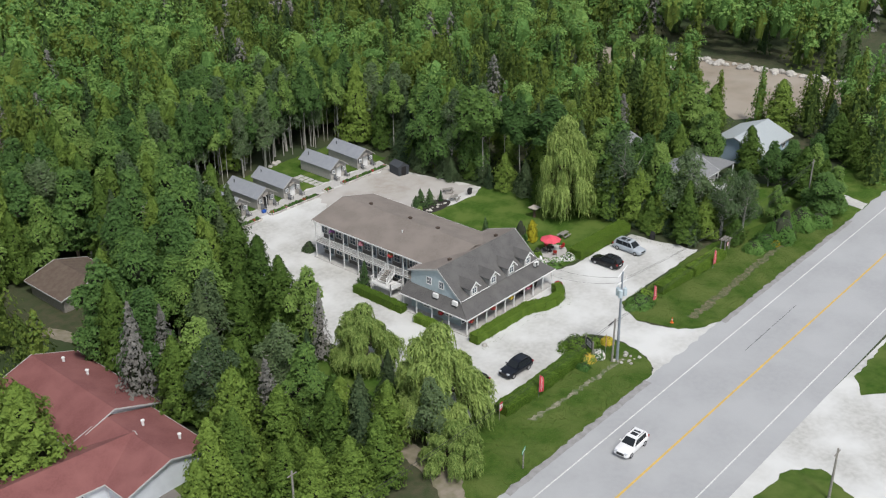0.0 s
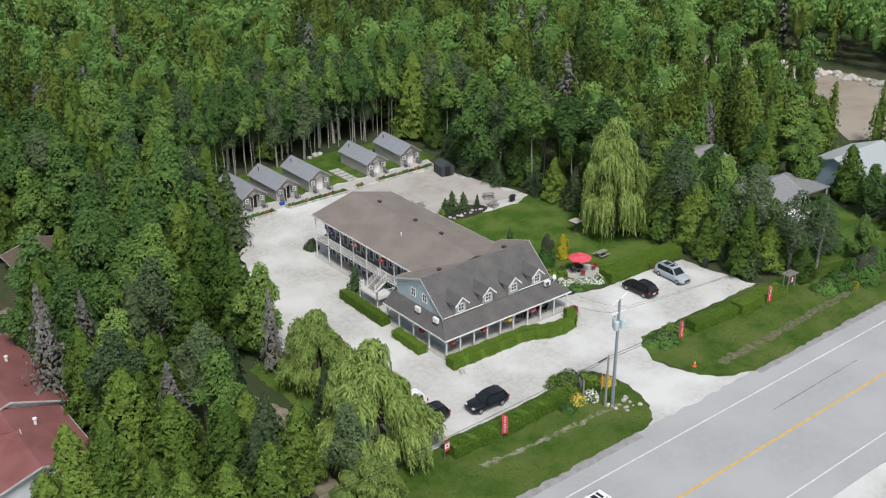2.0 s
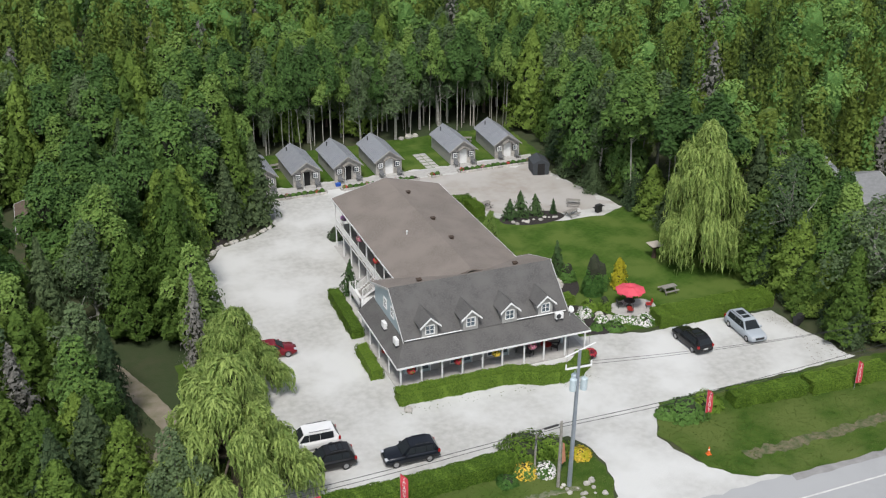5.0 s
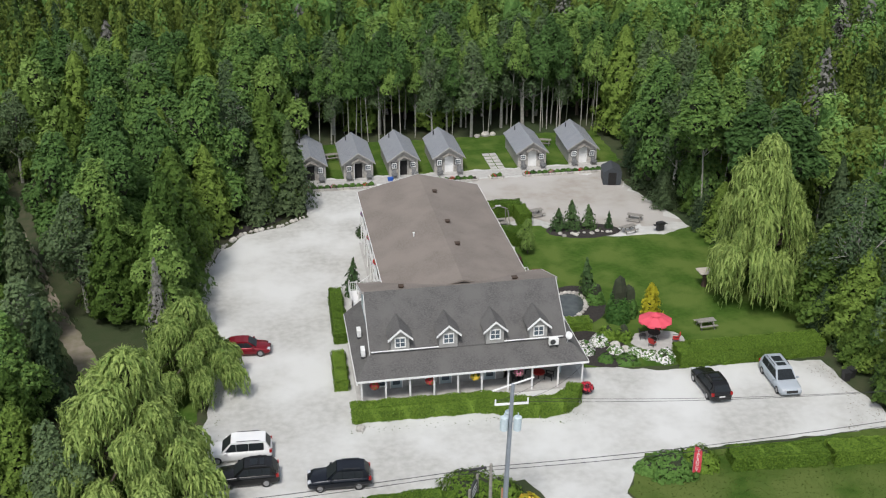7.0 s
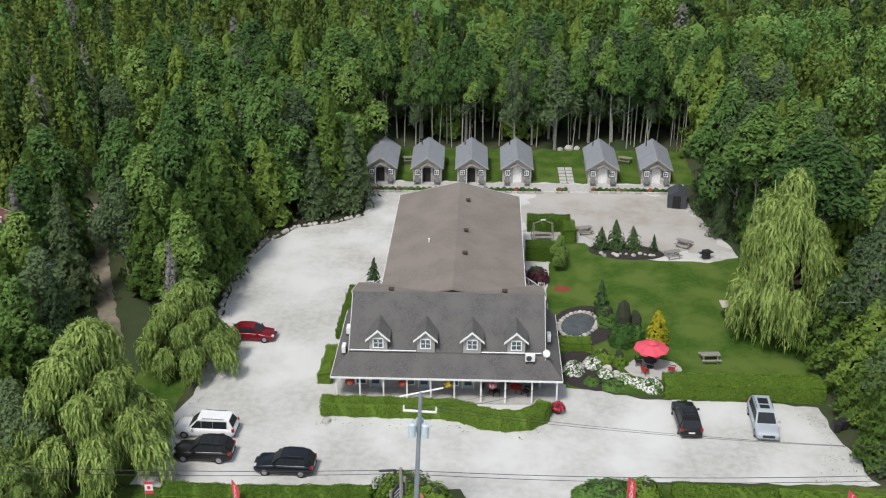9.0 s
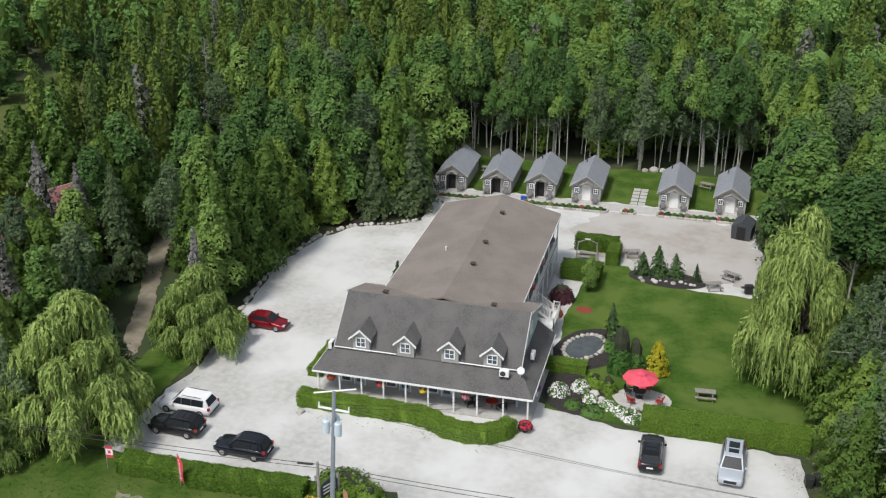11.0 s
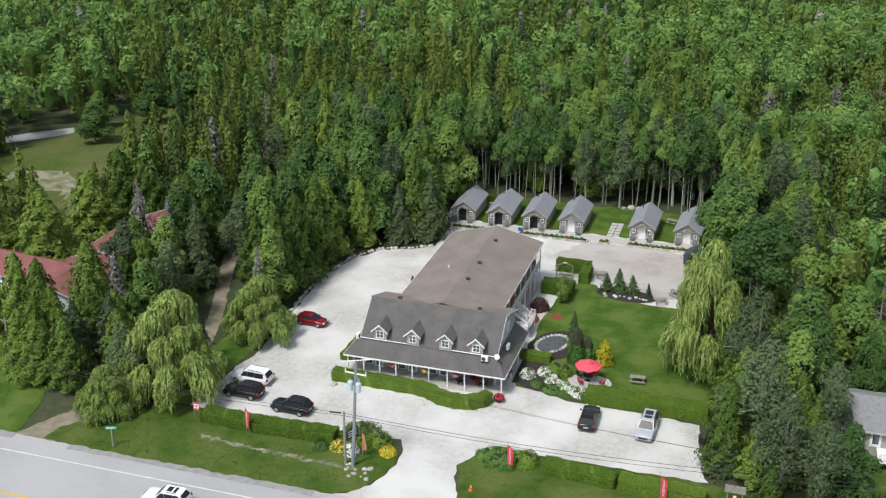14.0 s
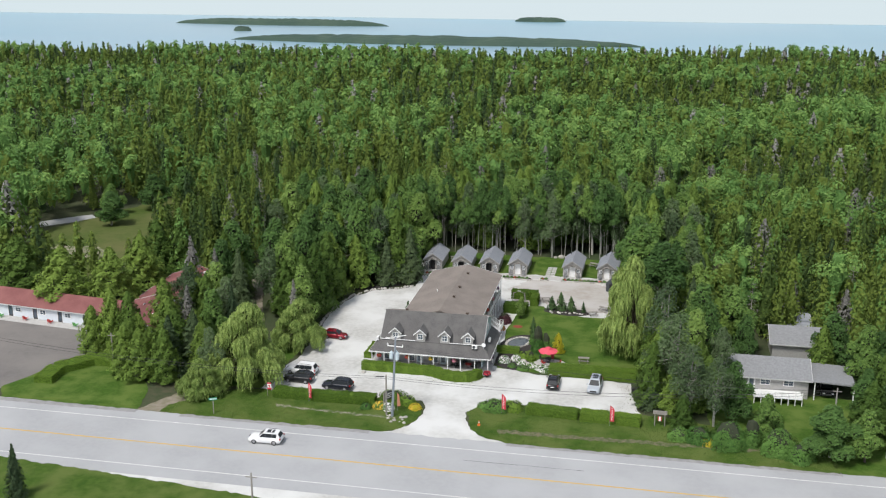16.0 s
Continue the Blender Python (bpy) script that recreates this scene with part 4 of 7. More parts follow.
def door(parent, at, w=0.95, h=2.05, colour=WHITE, glass=True):
    f = Build().box(-w / 2 - 0.08, -w / 2, -0.07, 0, 0, h + 0.08).box(w / 2, w / 2 + 0.08, -0.07, 0, 0, h + 0.08).box(-w / 2, w / 2, -0.07, 0, h, h + 0.08)
    o = part("door", Build().box(-w / 2, w / 2, -0.05, -0.005, 0.02, h), colour, parent)
    o.matrix_basis = at
    part("frame", f, WHITE, o)
    part("handle", Build().rod((w / 2 - 0.1, -0.09, 1.0), (w / 2 - 0.1, -0.05, 1.0), 0.025), DARK_TRIM, o)
    if glass:
        part("pane", Build().box(-w / 2 + 0.16, w / 2 - 0.16, -0.056, -0.051, 0.35, h - 0.2), GLASS, o)
    return o


for x in (-0.9, 3.4, 7.3):
    window(motel, pose(x - 0.75, 0.25, 1.25), 1.0, 1.7, bars=0)
    door(motel, pose(x + 0.55, 0.25, 0.14), colour=SIDING_BLUE)
window(motel, pose(10.6, 2.6, 1.5), 1.6, 1.3)
door(motel, pose(12.6, 2.6, 0.14))
for y, z in ((5.8, 5.2), (3.6, 5.2)):
    window(motel, pose(X0 + 0.25, y, z, 0, 0, -90), 0.9, 1.1)
    window(motel, pose(X1 - 0.25, y, z, 0, 0, 90), 0.9, 1.1)
for y in (2.2, 6.2):
    window(motel, pose(X0 + 0.25, y, 1.5, 0, 0, -90), 1.2, 1.2)
    window(motel, pose(X1 - 0.25, y, 1.5, 0, 0, 90), 1.2, 1.2)


def dormer(x):
    """A small gabled dormer with its own window, standing on the front roof."""
    w, y0, zb, zw, zp = 0.78, -0.12, 4.05, 5.42, 6.2
    slope = (RIDGE_Z - FOOT_Z) / (RIDGE_Y + 0.05)
    back = lambda z: -0.05 + (z - FOOT_Z) / slope
    o = part("dormer", Build().add([(x - w, y0, zb - 0.1), (x + w, y0, zb - 0.1), (x + w, y0, zw), (x, y0, zp - 0.12), (x - w, y0, zw), (x - w, back(zw) + 0.3, zw), (x + w, back(zw) + 0.3, zw), (x, back(zp) + 0.3, zp - 0.12), (x - w, back(zb) + 0.2, zb - 0.1), (x + w, back(zb) + 0.2, zb - 0.1)],
                                   [(0, 1, 2, 3, 4), (1, 9, 6, 2), (8, 0, 4, 5), (2, 6, 7, 3), (3, 7, 5, 4)]), SIDING, motel, "grey-sided dormer")
    for s in (-1, 1):
        e = x + s * (w + 0.26)
        ez = zw - 0.16
        q = [(x, y0 - 0.3, zp), (x, back(zp) + 0.25, zp), (e, back(ez) + 0.1, ez), (e, y0 - 0.3, ez)]
        part("dormer_roof", Build().slab(q if s < 0 else q[::-1], 0.09), SHINGLE_GREY, o)
        f = [(x, y0 - 0.35, zp + 0.02), (x, y0 - 0.29, zp + 0.02), (e + s * 0.03, y0 - 0.29, ez + 0.0), (e + s * 0.03, y0 - 0.35, ez + 0.0)]
        part("bargeboard", Build().slab(f if s < 0 else f[::-1], 0.2), WHITE, o)
    window(o, pose(x, y0, 4.82), 0.95, 0.98)
    return o


for x in (0.0, 4.14, 8.18, 12.0):
    dormer(x)
for xa, xb in ((-2.5, 3.3), (9.0, 14.2)):
    part("pipe", Build().rod((xa, -0.14, FOOT_Z + 0.13), (xb, -0.14, FOOT_Z + 0.13), 0.055), WHITE, motel, "white drain pipe across the roof")


def roof_vent(x, y, z, name="roof_vent"):
    o = part(name, Build().box(x - 0.18, x + 0.18, y - 0.18, y + 0.18, z - 0.15, z + 0.22).box(x - 0.25, x + 0.25, y - 0.25, y + 0.25, z + 0.22, z + 0.3), WOOD_DARK, motel, "small dark brown roof vent")
    return o


roof_vent(0.8, 4.9, 7.33), roof_vent(11.0, 4.9, 7.33)

# ------------------------------------------------------------ the motel: rear wing
WX0, WX1, WXR, WY0, WY1, WE, WR = -0.45, 13.0, 6.3, 4.75, 31.2, 6.1, 7.78
b = Build().slab([(WX0, WY0, WE), (WXR, WY0, WR), (WXR, WY1, WR), (WX0, WY1, WE)][::-1], 0.16)
part("wing_roof", b, SHINGLE_BROWN, motel, "low-pitched brown shingled roof")
b = Build().slab([(WX1, WY0, WE), (WXR, WY0, WR - 0.002), (WXR, WY1, WR - 0.002), (WX1, WY1, WE)], 0.16)
part("wing_roof", b, SHINGLE_BROWN, motel, "low-pitched brown shingled roof")
for q in ((WX0 - 0.05, WX0 + 0.005), (WX1 - 0.005, WX1 + 0.05)):
    part("fascia", Build().box(*q, 8.2, WY1, WE - 0.2, WE - 0.01), WHITE, motel, "white fascia and gutter")
for s, xe in ((1, WX0), (-1, WX1)):
    b = Build().hexa([(xe, WY1 - 0.02, WE - 0.2), (xe, WY1 + 0.06, WE - 0.2), (WXR, WY1 + 0.06, WR - 0.2), (WXR, WY1 - 0.02, WR - 0.2), (xe, WY1 - 0.02, WE + 0.01), (xe, WY1 + 0.06, WE + 0.01), (WXR, WY1 + 0.06, WR + 0.01), (WXR, WY1 - 0.02, WR + 0.01)])
    part("bargeboard", b, TRIM, motel)
wall = [(1.5, 9.1), (11.1, 9.1), (11.1, 30.7), (1.5, 30.7)]
# Siding darkened in its colour for the shade under eaves and balconies.
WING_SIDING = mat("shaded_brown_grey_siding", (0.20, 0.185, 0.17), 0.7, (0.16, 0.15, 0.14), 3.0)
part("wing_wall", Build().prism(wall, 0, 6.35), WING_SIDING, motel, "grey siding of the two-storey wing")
part("wing_gable", Build().add([(WX0 + 0.3, 30.7, 6.1), (WX1 - 0.3, 30.7, 6.1), (WXR, 30.7, 7.62), (WX0 + 0.3, 30.5, 6.1), (WX1 - 0.3, 30.5, 6.1), (WXR, 30.5, 7.62)], [(1, 0, 2), (3, 4, 5), (0, 1, 4, 3)]), SIDING_BLUE, motel)
for x, y, z in ((7.3, 26.1, 7.5), (7.25, 18.0, 7.5), (7.25, 12.6, 7.5)):
    roof_vent(x, y, z)
part("flue", Build().rod((3.6, 16.2, 6.9), (3.6, 16.2, 7.45), 0.07).rod((3.6, 16.2, 7.45), (3.6, 16.2, 7.52), 0.11), WHITE, motel, "thin white vent pipe")
part("satellite_dish", Build().rod((14.5, -0.4, 3.3), (14.6, -0.5, 4.3), 0.035).rod((14.6, -0.52, 4.3), (14.66, -0.63, 4.36), 0.36, 0.30, 14), WHITE, motel, "small white satellite dish")
for side, xo, xi, sgn in ((0, -0.3, 1.5, -1), (1, 12.85, 11.1, 1)):
    part("balcony", Build().box(min(xo, xi), max(xo, xi), 9.4, 30.7, 2.62, 2.8), WOOD_GREY, motel, "upper balcony deck of grey boards")
    part("deck_edge", Build().box(xo + sgn * 0.002, xo + sgn * 0.03, 9.4, 30.7, 2.66, 2.82) if sgn > 0 else Build().box(xo - 0.03, xo - 0.002, 9.4, 30.7, 2.66, 2.82), WHITE, motel)
    part("walkway", Build().box(min(xo, xi) - 0.2, max(xo, xi) + 0.2, 9.4, 30.9, 0.0, 0.1), CONCRETE, motel)
    xr = xo - sgn * 0.08
    y = 9.6
    while y < 30.8:
        part("post", Build().box(xr - 0.06, xr + 0.06, y - 0.06, y + 0.06, 0.1, 6.0), WHITE, motel)
        y += 3.0
    y = 11.6 if not side else 13.5
    rail = part("railing", Build().box(xr - 0.03, xr + 0.03, y, 30.6, 3.72, 3.8), WHITE, motel, "white balcony railing with thin balusters")
    part("bottom_rail", Build().box(xr - 0.025, xr + 0.025, y, 30.6, 2.92, 2.98), WHITE, rail)
    balusters(rail, (xr, y, 2.98), (xr, 30.6, 2.98), 0.74)
    for k in range(7):
        yy = 10.9 + k * 3.0
        for z in (0.1, 2.8):
            at = pose(xi, yy, z, 0, 0, -90 if not side else 90)
            door(motel, at, colour=SIDING_BLUE)
            window(motel, pose(xi, yy + 1.45, z + 1.25, 0, 0, -90 if not side else 90), 1.3, 1.2)


def rail_between(a, c, parent, up=0.92):
    """White railing with thin balusters from one point to another, level or sloping."""
    a, c = Vector(a), Vector(c)
    for name, h, w in (("top_rail", up, 0.035), ("bottom_rail", 0.1, 0.025)):
        part(name, Build().rod(a + Vector((0, 0, h)), c + Vector((0, 0, h)), w, w, 4), WHITE, parent)
    balusters(parent, a + Vector((0, 0, 0.1)), c + Vector((0, 0, 0.1)), up - 0.1)
    for q in (a, c):
        part("post", Build().box(q.x - 0.05, q.x + 0.05, q.y - 0.05, q.y + 0.05, q.z - 0.1, q.z + up + 0.08), WHITE, parent)


def stair(xo, xi, y0, y1, ya, yb, top):
    """White outside stair: a railed landing, from which steps rise to the balcony."""
    lo = 1.5
    d = 1 if xi > xo else -1
    s = part("stair", Build().box(min(xo, xi), max(xo, xi), y0, y1, lo - 0.14, lo), WHITE, motel, "white wooden stair with landing and railings")
    n = 7
    x_foot = xi - d * 1.75
    for k in range(n):
        x = x_foot + d * 1.75 * k / n
        z = lo + (top - lo) * (k + 1) / n
        part("tread", Build().box(min(x, x + d * 0.3), max(x, x + d * 0.3), ya, yb, z - 0.05, z), WOOD_GREY, s)
    for y in (ya, yb):
        part("stringer", Build().hexa([(x_foot, y - 0.03, lo), (xi, y - 0.03, top - 0.24), (xi, y + 0.03, top - 0.24), (x_foot, y + 0.03, lo), (x_foot, y - 0.03, lo + 0.22), (xi, y - 0.03, top), (xi, y + 0.03, top), (x_foot, y + 0.03, lo + 0.22)]), WHITE, s)
        rail_between((x_foot, y, lo + 0.1), (xi, y, top + 0.05), s)
    rail_between((xo, y0, lo), (xo, y1, lo), s)
    rail_between((xo, y1, lo), (x_foot, y1, lo), s)
    rail_between((xo, y0, lo), (xi, y0, lo), s)
    for x in (xo + d * 0.1, xi - d * 0.1):
        for y in (y0 + 0.1, y1 - 0.1):
            part("leg", Build().box(x - 0.06, x + 0.06, y - 0.06, y + 0.06, 0, lo - 0.14), WHITE, s)
    return s


stair(-2.9, -0.4, 12.6, 16.6, 14.1, 15.8, 2.8)
stair(15.3, 12.95, 12.9, 16.9, 14.4, 16.1, 2.8)



# ------------------------------------------------------------ heat pumps and dish on the porch roof
def heat_pump(x, y, z, turn):
    t = thing("heat_pump", "white outdoor air-conditioner unit on the porch roof", "air conditioner", pose(x, y, z, 0, 0, turn), "air conditioners")
    part("casing", Build().box(-0.42, 0.42, -0.17, 0.17, 0.08, 0.7).mesh(bevel=0.03), WHITE, t)
    part("fan_grille", Build().rod((-0.1, -0.19, 0.39), (-0.1, -0.171, 0.39), 0.25, 0.25, 18), DARK_TRIM, t)
    for xx in (-0.3, 0.3):
        part("foot", Build().box(xx - 0.05, xx + 0.05, -0.2, 0.2, -0.12, 0.08), DARK_TRIM, t)


heat_pump(13.2, -0.75, 3.62, 0)
heat_pump(-3.1, 0.6, 3.45, 90)
heat_pump(-3.1, 4.0, 3.45, 90)
heat_pump(15.0, 3.2, 3.5, -90)




# ------------------------------------------------------------ cabins


def cabin(x, y, turn, open_door):
    t = thing("cabin", "small grey cabin with steel roof and " + ("open dark doorway" if open_door else "closed white door"), "cabin", pose(x, y, 0, 0, 0, turn), "cabins in a row")
    w, d, h, p = 1.9, 8.0, 2.25, 3.55
    walls = Build()
    for y0, y1 in ((0.0, 0.15), (d - 0.15, d)):
        o = [(-w, y0, 0.1), (w, y0, 0.1), (w, y0, h), (0, y0, p - 0.1), (-w, y0, h)]
        walls.add(o + [(a, y1, c) for a, _, c in o], [(0, 1, 2, 3, 4), (9, 8, 7, 6, 5)] + [((i + 1) % 5, i, 5 + i, 5 + (i + 1) % 5) for i in range(5)])
    walls.box(-w, -w + 0.15, 0.15, d - 0.15, 0.1, h).box(w - 0.15, w, 0.15, d - 0.15, 0.1, h)
    part("wall", walls, CABIN_SIDING, t)
    for s in (-1, 1):
        q = [(0, -0.35, p), (s * (w + 0.28), -0.35, h - 0.19), (s * (w + 0.28), d + 0.3, h - 0.19), (0, d + 0.3, p)]
        roof = part("roof", Build().slab(q if s > 0 else q[::-1], 0.07), METAL_ROOF, t)
        for k in range(1, 20):
            yy = -0.35 + (d + 0.65) * k / 20
            r = [(s * 0.05, yy - 0.02, p + 0.015), (s * (w + 0.27), yy - 0.02, h - 0.155), (s * (w + 0.27), yy + 0.02, h - 0.155), (s * 0.05, yy + 0.02, p + 0.015)]
            part("rib", Build().slab(r if s > 0 else r[::-1], 0.05), METAL_ROOF, roof)
        f = [(0, -0.4, p + 0.03), (s * (w + 0.3), -0.4, h - 0.17), (s * (w + 0.3), -0.34, h - 0.17), (0, -0.34, p + 0.03)]
        part("bargeboard", Build().slab(f if s > 0 else f[::-1], 0.17), CABIN_SIDING, t)
    if open_door:
        # Flat near-black panel on the wall, painted as the unlit room inside.
        part("doorway", Build().box(-0.46, 0.46, -0.02, -0.006, 0.1, 2.05), mat_dark, t, "dark open doorway")
        leaf = door(t, pose(-0.46, -0.03, 0.1, 0, 0, -100) @ pose(0.46, 0, 0), colour=DARK_TRIM, glass=False)
    else:
        door(t, pose(0, -0.004, 0.1), glass=False)
    for sx in (-1, 1):
        part("door_post", Build().box(sx * 0.62 - 0.07, sx * 0.62 + 0.07, -0.1, -0.004, 0.1, 2.2), STONE, t)
        window(t, pose(sx * 1.22, -0.06, 1.45), 0.66, 0.72, bars=1)
        part("window_trim", Build().box(sx * 1.22 - 0.42, sx * 1.22 + 0.42, -0.06, -0.003, 1.0, 1.9), DARK_TRIM, t)
        part("skirt", Build().box(min(sx * 0.7, sx * 1.86), max(sx * 0.7, sx * 1.86), -0.08, -0.003, 0.1, 0.85), STONE, t, "grey stone facing")
        q = [(0, -0.75, 2.72), (sx * 0.85, -0.75, 2.3), (sx * 0.85, -0.02, 2.3), (0, -0.02, 2.72)]
        part("hood", Build().slab(q if sx > 0 else q[::-1], 0.07), WOOD_GREY, t)
    part("flue", Build().rod((-0.9, d - 1.2, 2.9), (-0.9, d - 1.2, 3.5), 0.08), DARK_TRIM, t)
    part("step", Build().box(-1.9, 1.9, -0.9, -0.003, 0.0, 0.09), CONCRETE, t)
    return t


mat_dark = mat("unlit_interior", (0.012, 0.012, 0.013), 0.9, (0.02, 0.018, 0.017))
for x, y, turn, op in ((-4.6, 51.0, 1, True), (1.5, 51.0, 1, True), (7.35, 51.1, 1, True), (13.3, 51.2, 0, False), (24.5, 51.3, -1, False), (31.5, 51.5, -3, False)):
    cabin(x, y, turn, op)


def low_chair(x, y, turn, colour, words, z=0.0, group="chairs outside the cabins"):
    t = thing("garden_chair", words, "chair", pose(x, y, z, 0, 0, turn), group)
    part("seat", Build().hexa([(-0.27, -0.3, 0.36), (0.27, -0.3, 0.36), (0.27, 0.25, 0.24), (-0.27, 0.25, 0.24), (-0.27, -0.3, 0.4), (0.27, -0.3, 0.4), (0.27, 0.25, 0.28), (-0.27, 0.25, 0.28)]), colour, t)
    for k in range(5):
        xx = -0.24 + k * 0.12
        part("slat", Build().hexa([(xx - 0.05, 0.22, 0.25), (xx + 0.05, 0.22, 0.25), (xx + 0.05, 0.25, 0.25), (xx - 0.05, 0.25, 0.25), (xx - 0.05, 0.5, 0.98), (xx + 0.05, 0.5, 0.98), (xx + 0.05, 0.53, 0.98), (xx - 0.05, 0.53, 0.98)]), colour, t)
    for s in (-1, 1):
        part("arm", Build().box(s * 0.34 - 0.06, s * 0.34 + 0.06, -0.38, 0.38, 0.54, 0.57), colour, t)
        part("leg", Build().box(s * 0.31 - 0.02, s * 0.31 + 0.02, -0.34, -0.26, 0, 0.54), colour, t)
        part("leg", Build().box(s * 0.31 - 0.02, s * 0.31 + 0.02, 0.28, 0.36, 0, 0.54), colour, t)
    return t


GREY_PAINT = mat("grey_chair_paint", (0.16, 0.165, 0.17), 0.6)
RED_PAINT = mat("red_chair_paint", (0.48, 0.03, 0.025), 0.5)
GREEN_PAINT = mat("green_chair_paint", (0.12, 0.42, 0.10), 0.5)
BLUE_PLASTIC = mat("blue_plastic", (0.02, 0.10, 0.45), 0.4)
ORANGE = mat("orange_plastic", (0.85, 0.17, 0.03), 0.5)
for x in (-4.6, 1.5, 7.35, 13.3, 24.5, 31.5):
    yy = 50.1 + 0.3 * (x > 20) + 0.2 * (x > 30)
    low_chair(x - 1.3, yy, 0, GREY_PAINT, "grey low garden chair in front of a cabin", 0.09)
    low_chair(x + 1.3, yy, 0, GREY_PAINT, "grey low garden chair in front of a cabin", 0.09)
bin_blue = thing("blue_bin", "blue plastic tub in front of a cabin", "tub", pose(5.4, 49.4, 0.03))
part("tub", Build().hexa([(-0.3, -0.22, 0), (0.3, -0.22, 0), (0.3, 0.22, 0), (-0.3, 0.22, 0), (-0.36, -0.28, 0.45), (0.36, -0.28, 0.45), (0.36, 0.28, 0.45), (-0.36, 0.28, 0.45)]), BLUE_PLASTIC, bin_blue)

# paved strip, planters of stone blocks and the stepping slabs
tagged(part("pavement", Build().box(-7.4, 34.6, 48.5, 50.95, 0.0, 0.06), CONCRETE), "pale concrete walk in front of the cabins", "pavement", kind="structure")
FLOWER = {"white": mat("white_petals", (0.78, 0.77, 0.74), 0.7), "red": mat("red_petals", (0.55, 0.03, 0.05), 0.7), "pink": mat("pink_petals", (0.65, 0.22, 0.32), 0.7),
          "yellow": mat("yellow_petals", (0.72, 0.50, 0.05), 0.7), "purple": mat("purple_petals", (0.22, 0.06, 0.25), 0.7)}


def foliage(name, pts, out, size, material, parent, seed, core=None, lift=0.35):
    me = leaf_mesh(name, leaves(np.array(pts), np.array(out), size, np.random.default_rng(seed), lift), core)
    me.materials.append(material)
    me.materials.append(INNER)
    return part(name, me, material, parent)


def shrub(x, y, r, h, material, words, petals=None, seed=0, z=0.0, name="shrub", group="garden shrubs", thing_kind="shrub"):
    rng = np.random.default_rng(seed + int(abs(x) * 31 + abs(y) * 17))
    t = thing(name, words, thing_kind, pose(x, y, z), group)
    n = int(260 + 420 * r * h)
    d = on_ball(n, rng)
    d[:, 2] = np.abs(d[:, 2]) * 1.0
    wob = (1 + 0.18 * np.sin(4 * d[:, :1] + seed) * np.sin(5 * d[:, 1:2] + 2)) * rng.uniform(0.78, 1.05, (n, 1))
    p = d * wob * np.array([r, r, h])
    core = lumpy((0, 0, h * 0.36), min(r, h) * 0.72, rng, 8, 5, 1.0)
    core.v = [(a * r / min(r, h), b * r / min(r, h), max(0.0, c * h / min(r, h))) for a, b, c in core.v]
    foliage("foliage", p, d, 0.13, material, t, seed, core)
    part("stem", Build().rod((0, 0, 0), (0, 0, h * 0.4), 0.05, 0.03, 6), BARK, t)
    if petals:
        m = int(n * 0.5)
        d2 = on_ball(m, rng)
        d2[:, 2] = np.abs(d2[:, 2])
        foliage("blossom", d2 * np.array([r, r, h]) * rng.uniform(0.98, 1.12, (m, 1)), d2, 0.09, FLOWER[petals], t, seed + 1)
    return t


def planter(x0, x1, y, group="stone planters", round_end=False):
    t = thing("stone_planter", "low bed of pale stone blocks with small plants", "planter", pose(0, 0, 0), group)
    n = max(2, int((x1 - x0) / 0.75))
    for k in range(n):
        a, b2 = x0 + (x1 - x0) * k / n, x0 + (x1 - x0) * (k + 1) / n
        for yy in (y - 0.62, y + 0.62):
            part("block", Build().box(a + 0.02, b2 - 0.02, yy - 0.13, yy + 0.13, 0, 0.3).mesh(bevel=0.03), STONE, t)
    for xx in (x0 - 0.1, x1 + 0.1):
        part("block", Build().box(xx - 0.13, xx + 0.13, y - 0.45, y + 0.45, 0, 0.3).mesh(bevel=0.03), STONE, t)
    part("soil", Build().box(x0, x1, y - 0.5, y + 0.5, 0, 0.22), MULCH, t)
    k = 0
    xx = x0 + 0.4
    while xx < x1 - 0.2:
        shrub(xx, y + 0.15 * math.sin(k * 2.1), 0.3, 0.34, SHRUB, "small green plant in a stone bed", "red" if k % 9 == 0 else ("pink" if k % 9 == 4 else None), k, 0.2, "bedding_plant", "bedding plants", "plant")
        xx += 0.8
        k += 1


planter(-5.6, 3.2, 47.9), planter(5.6, 16.4, 48.1), planter(22.8, 34.0, 48.5), planter(18.3, 19.8, 48.3)
for k in range(5):
    for j in range(2):
        slab = Build().box(19.0 + j * 1.0, 19.9 + j * 1.0, 51.3 + k * 1.25, 52.3 + k * 1.25, 0.0, 0.07).mesh(bevel=0.02)
        tagged(part("stepping_slab", slab, CONCRETE), "pale square stepping slab in the grass", "paving slab", "stepping slabs")


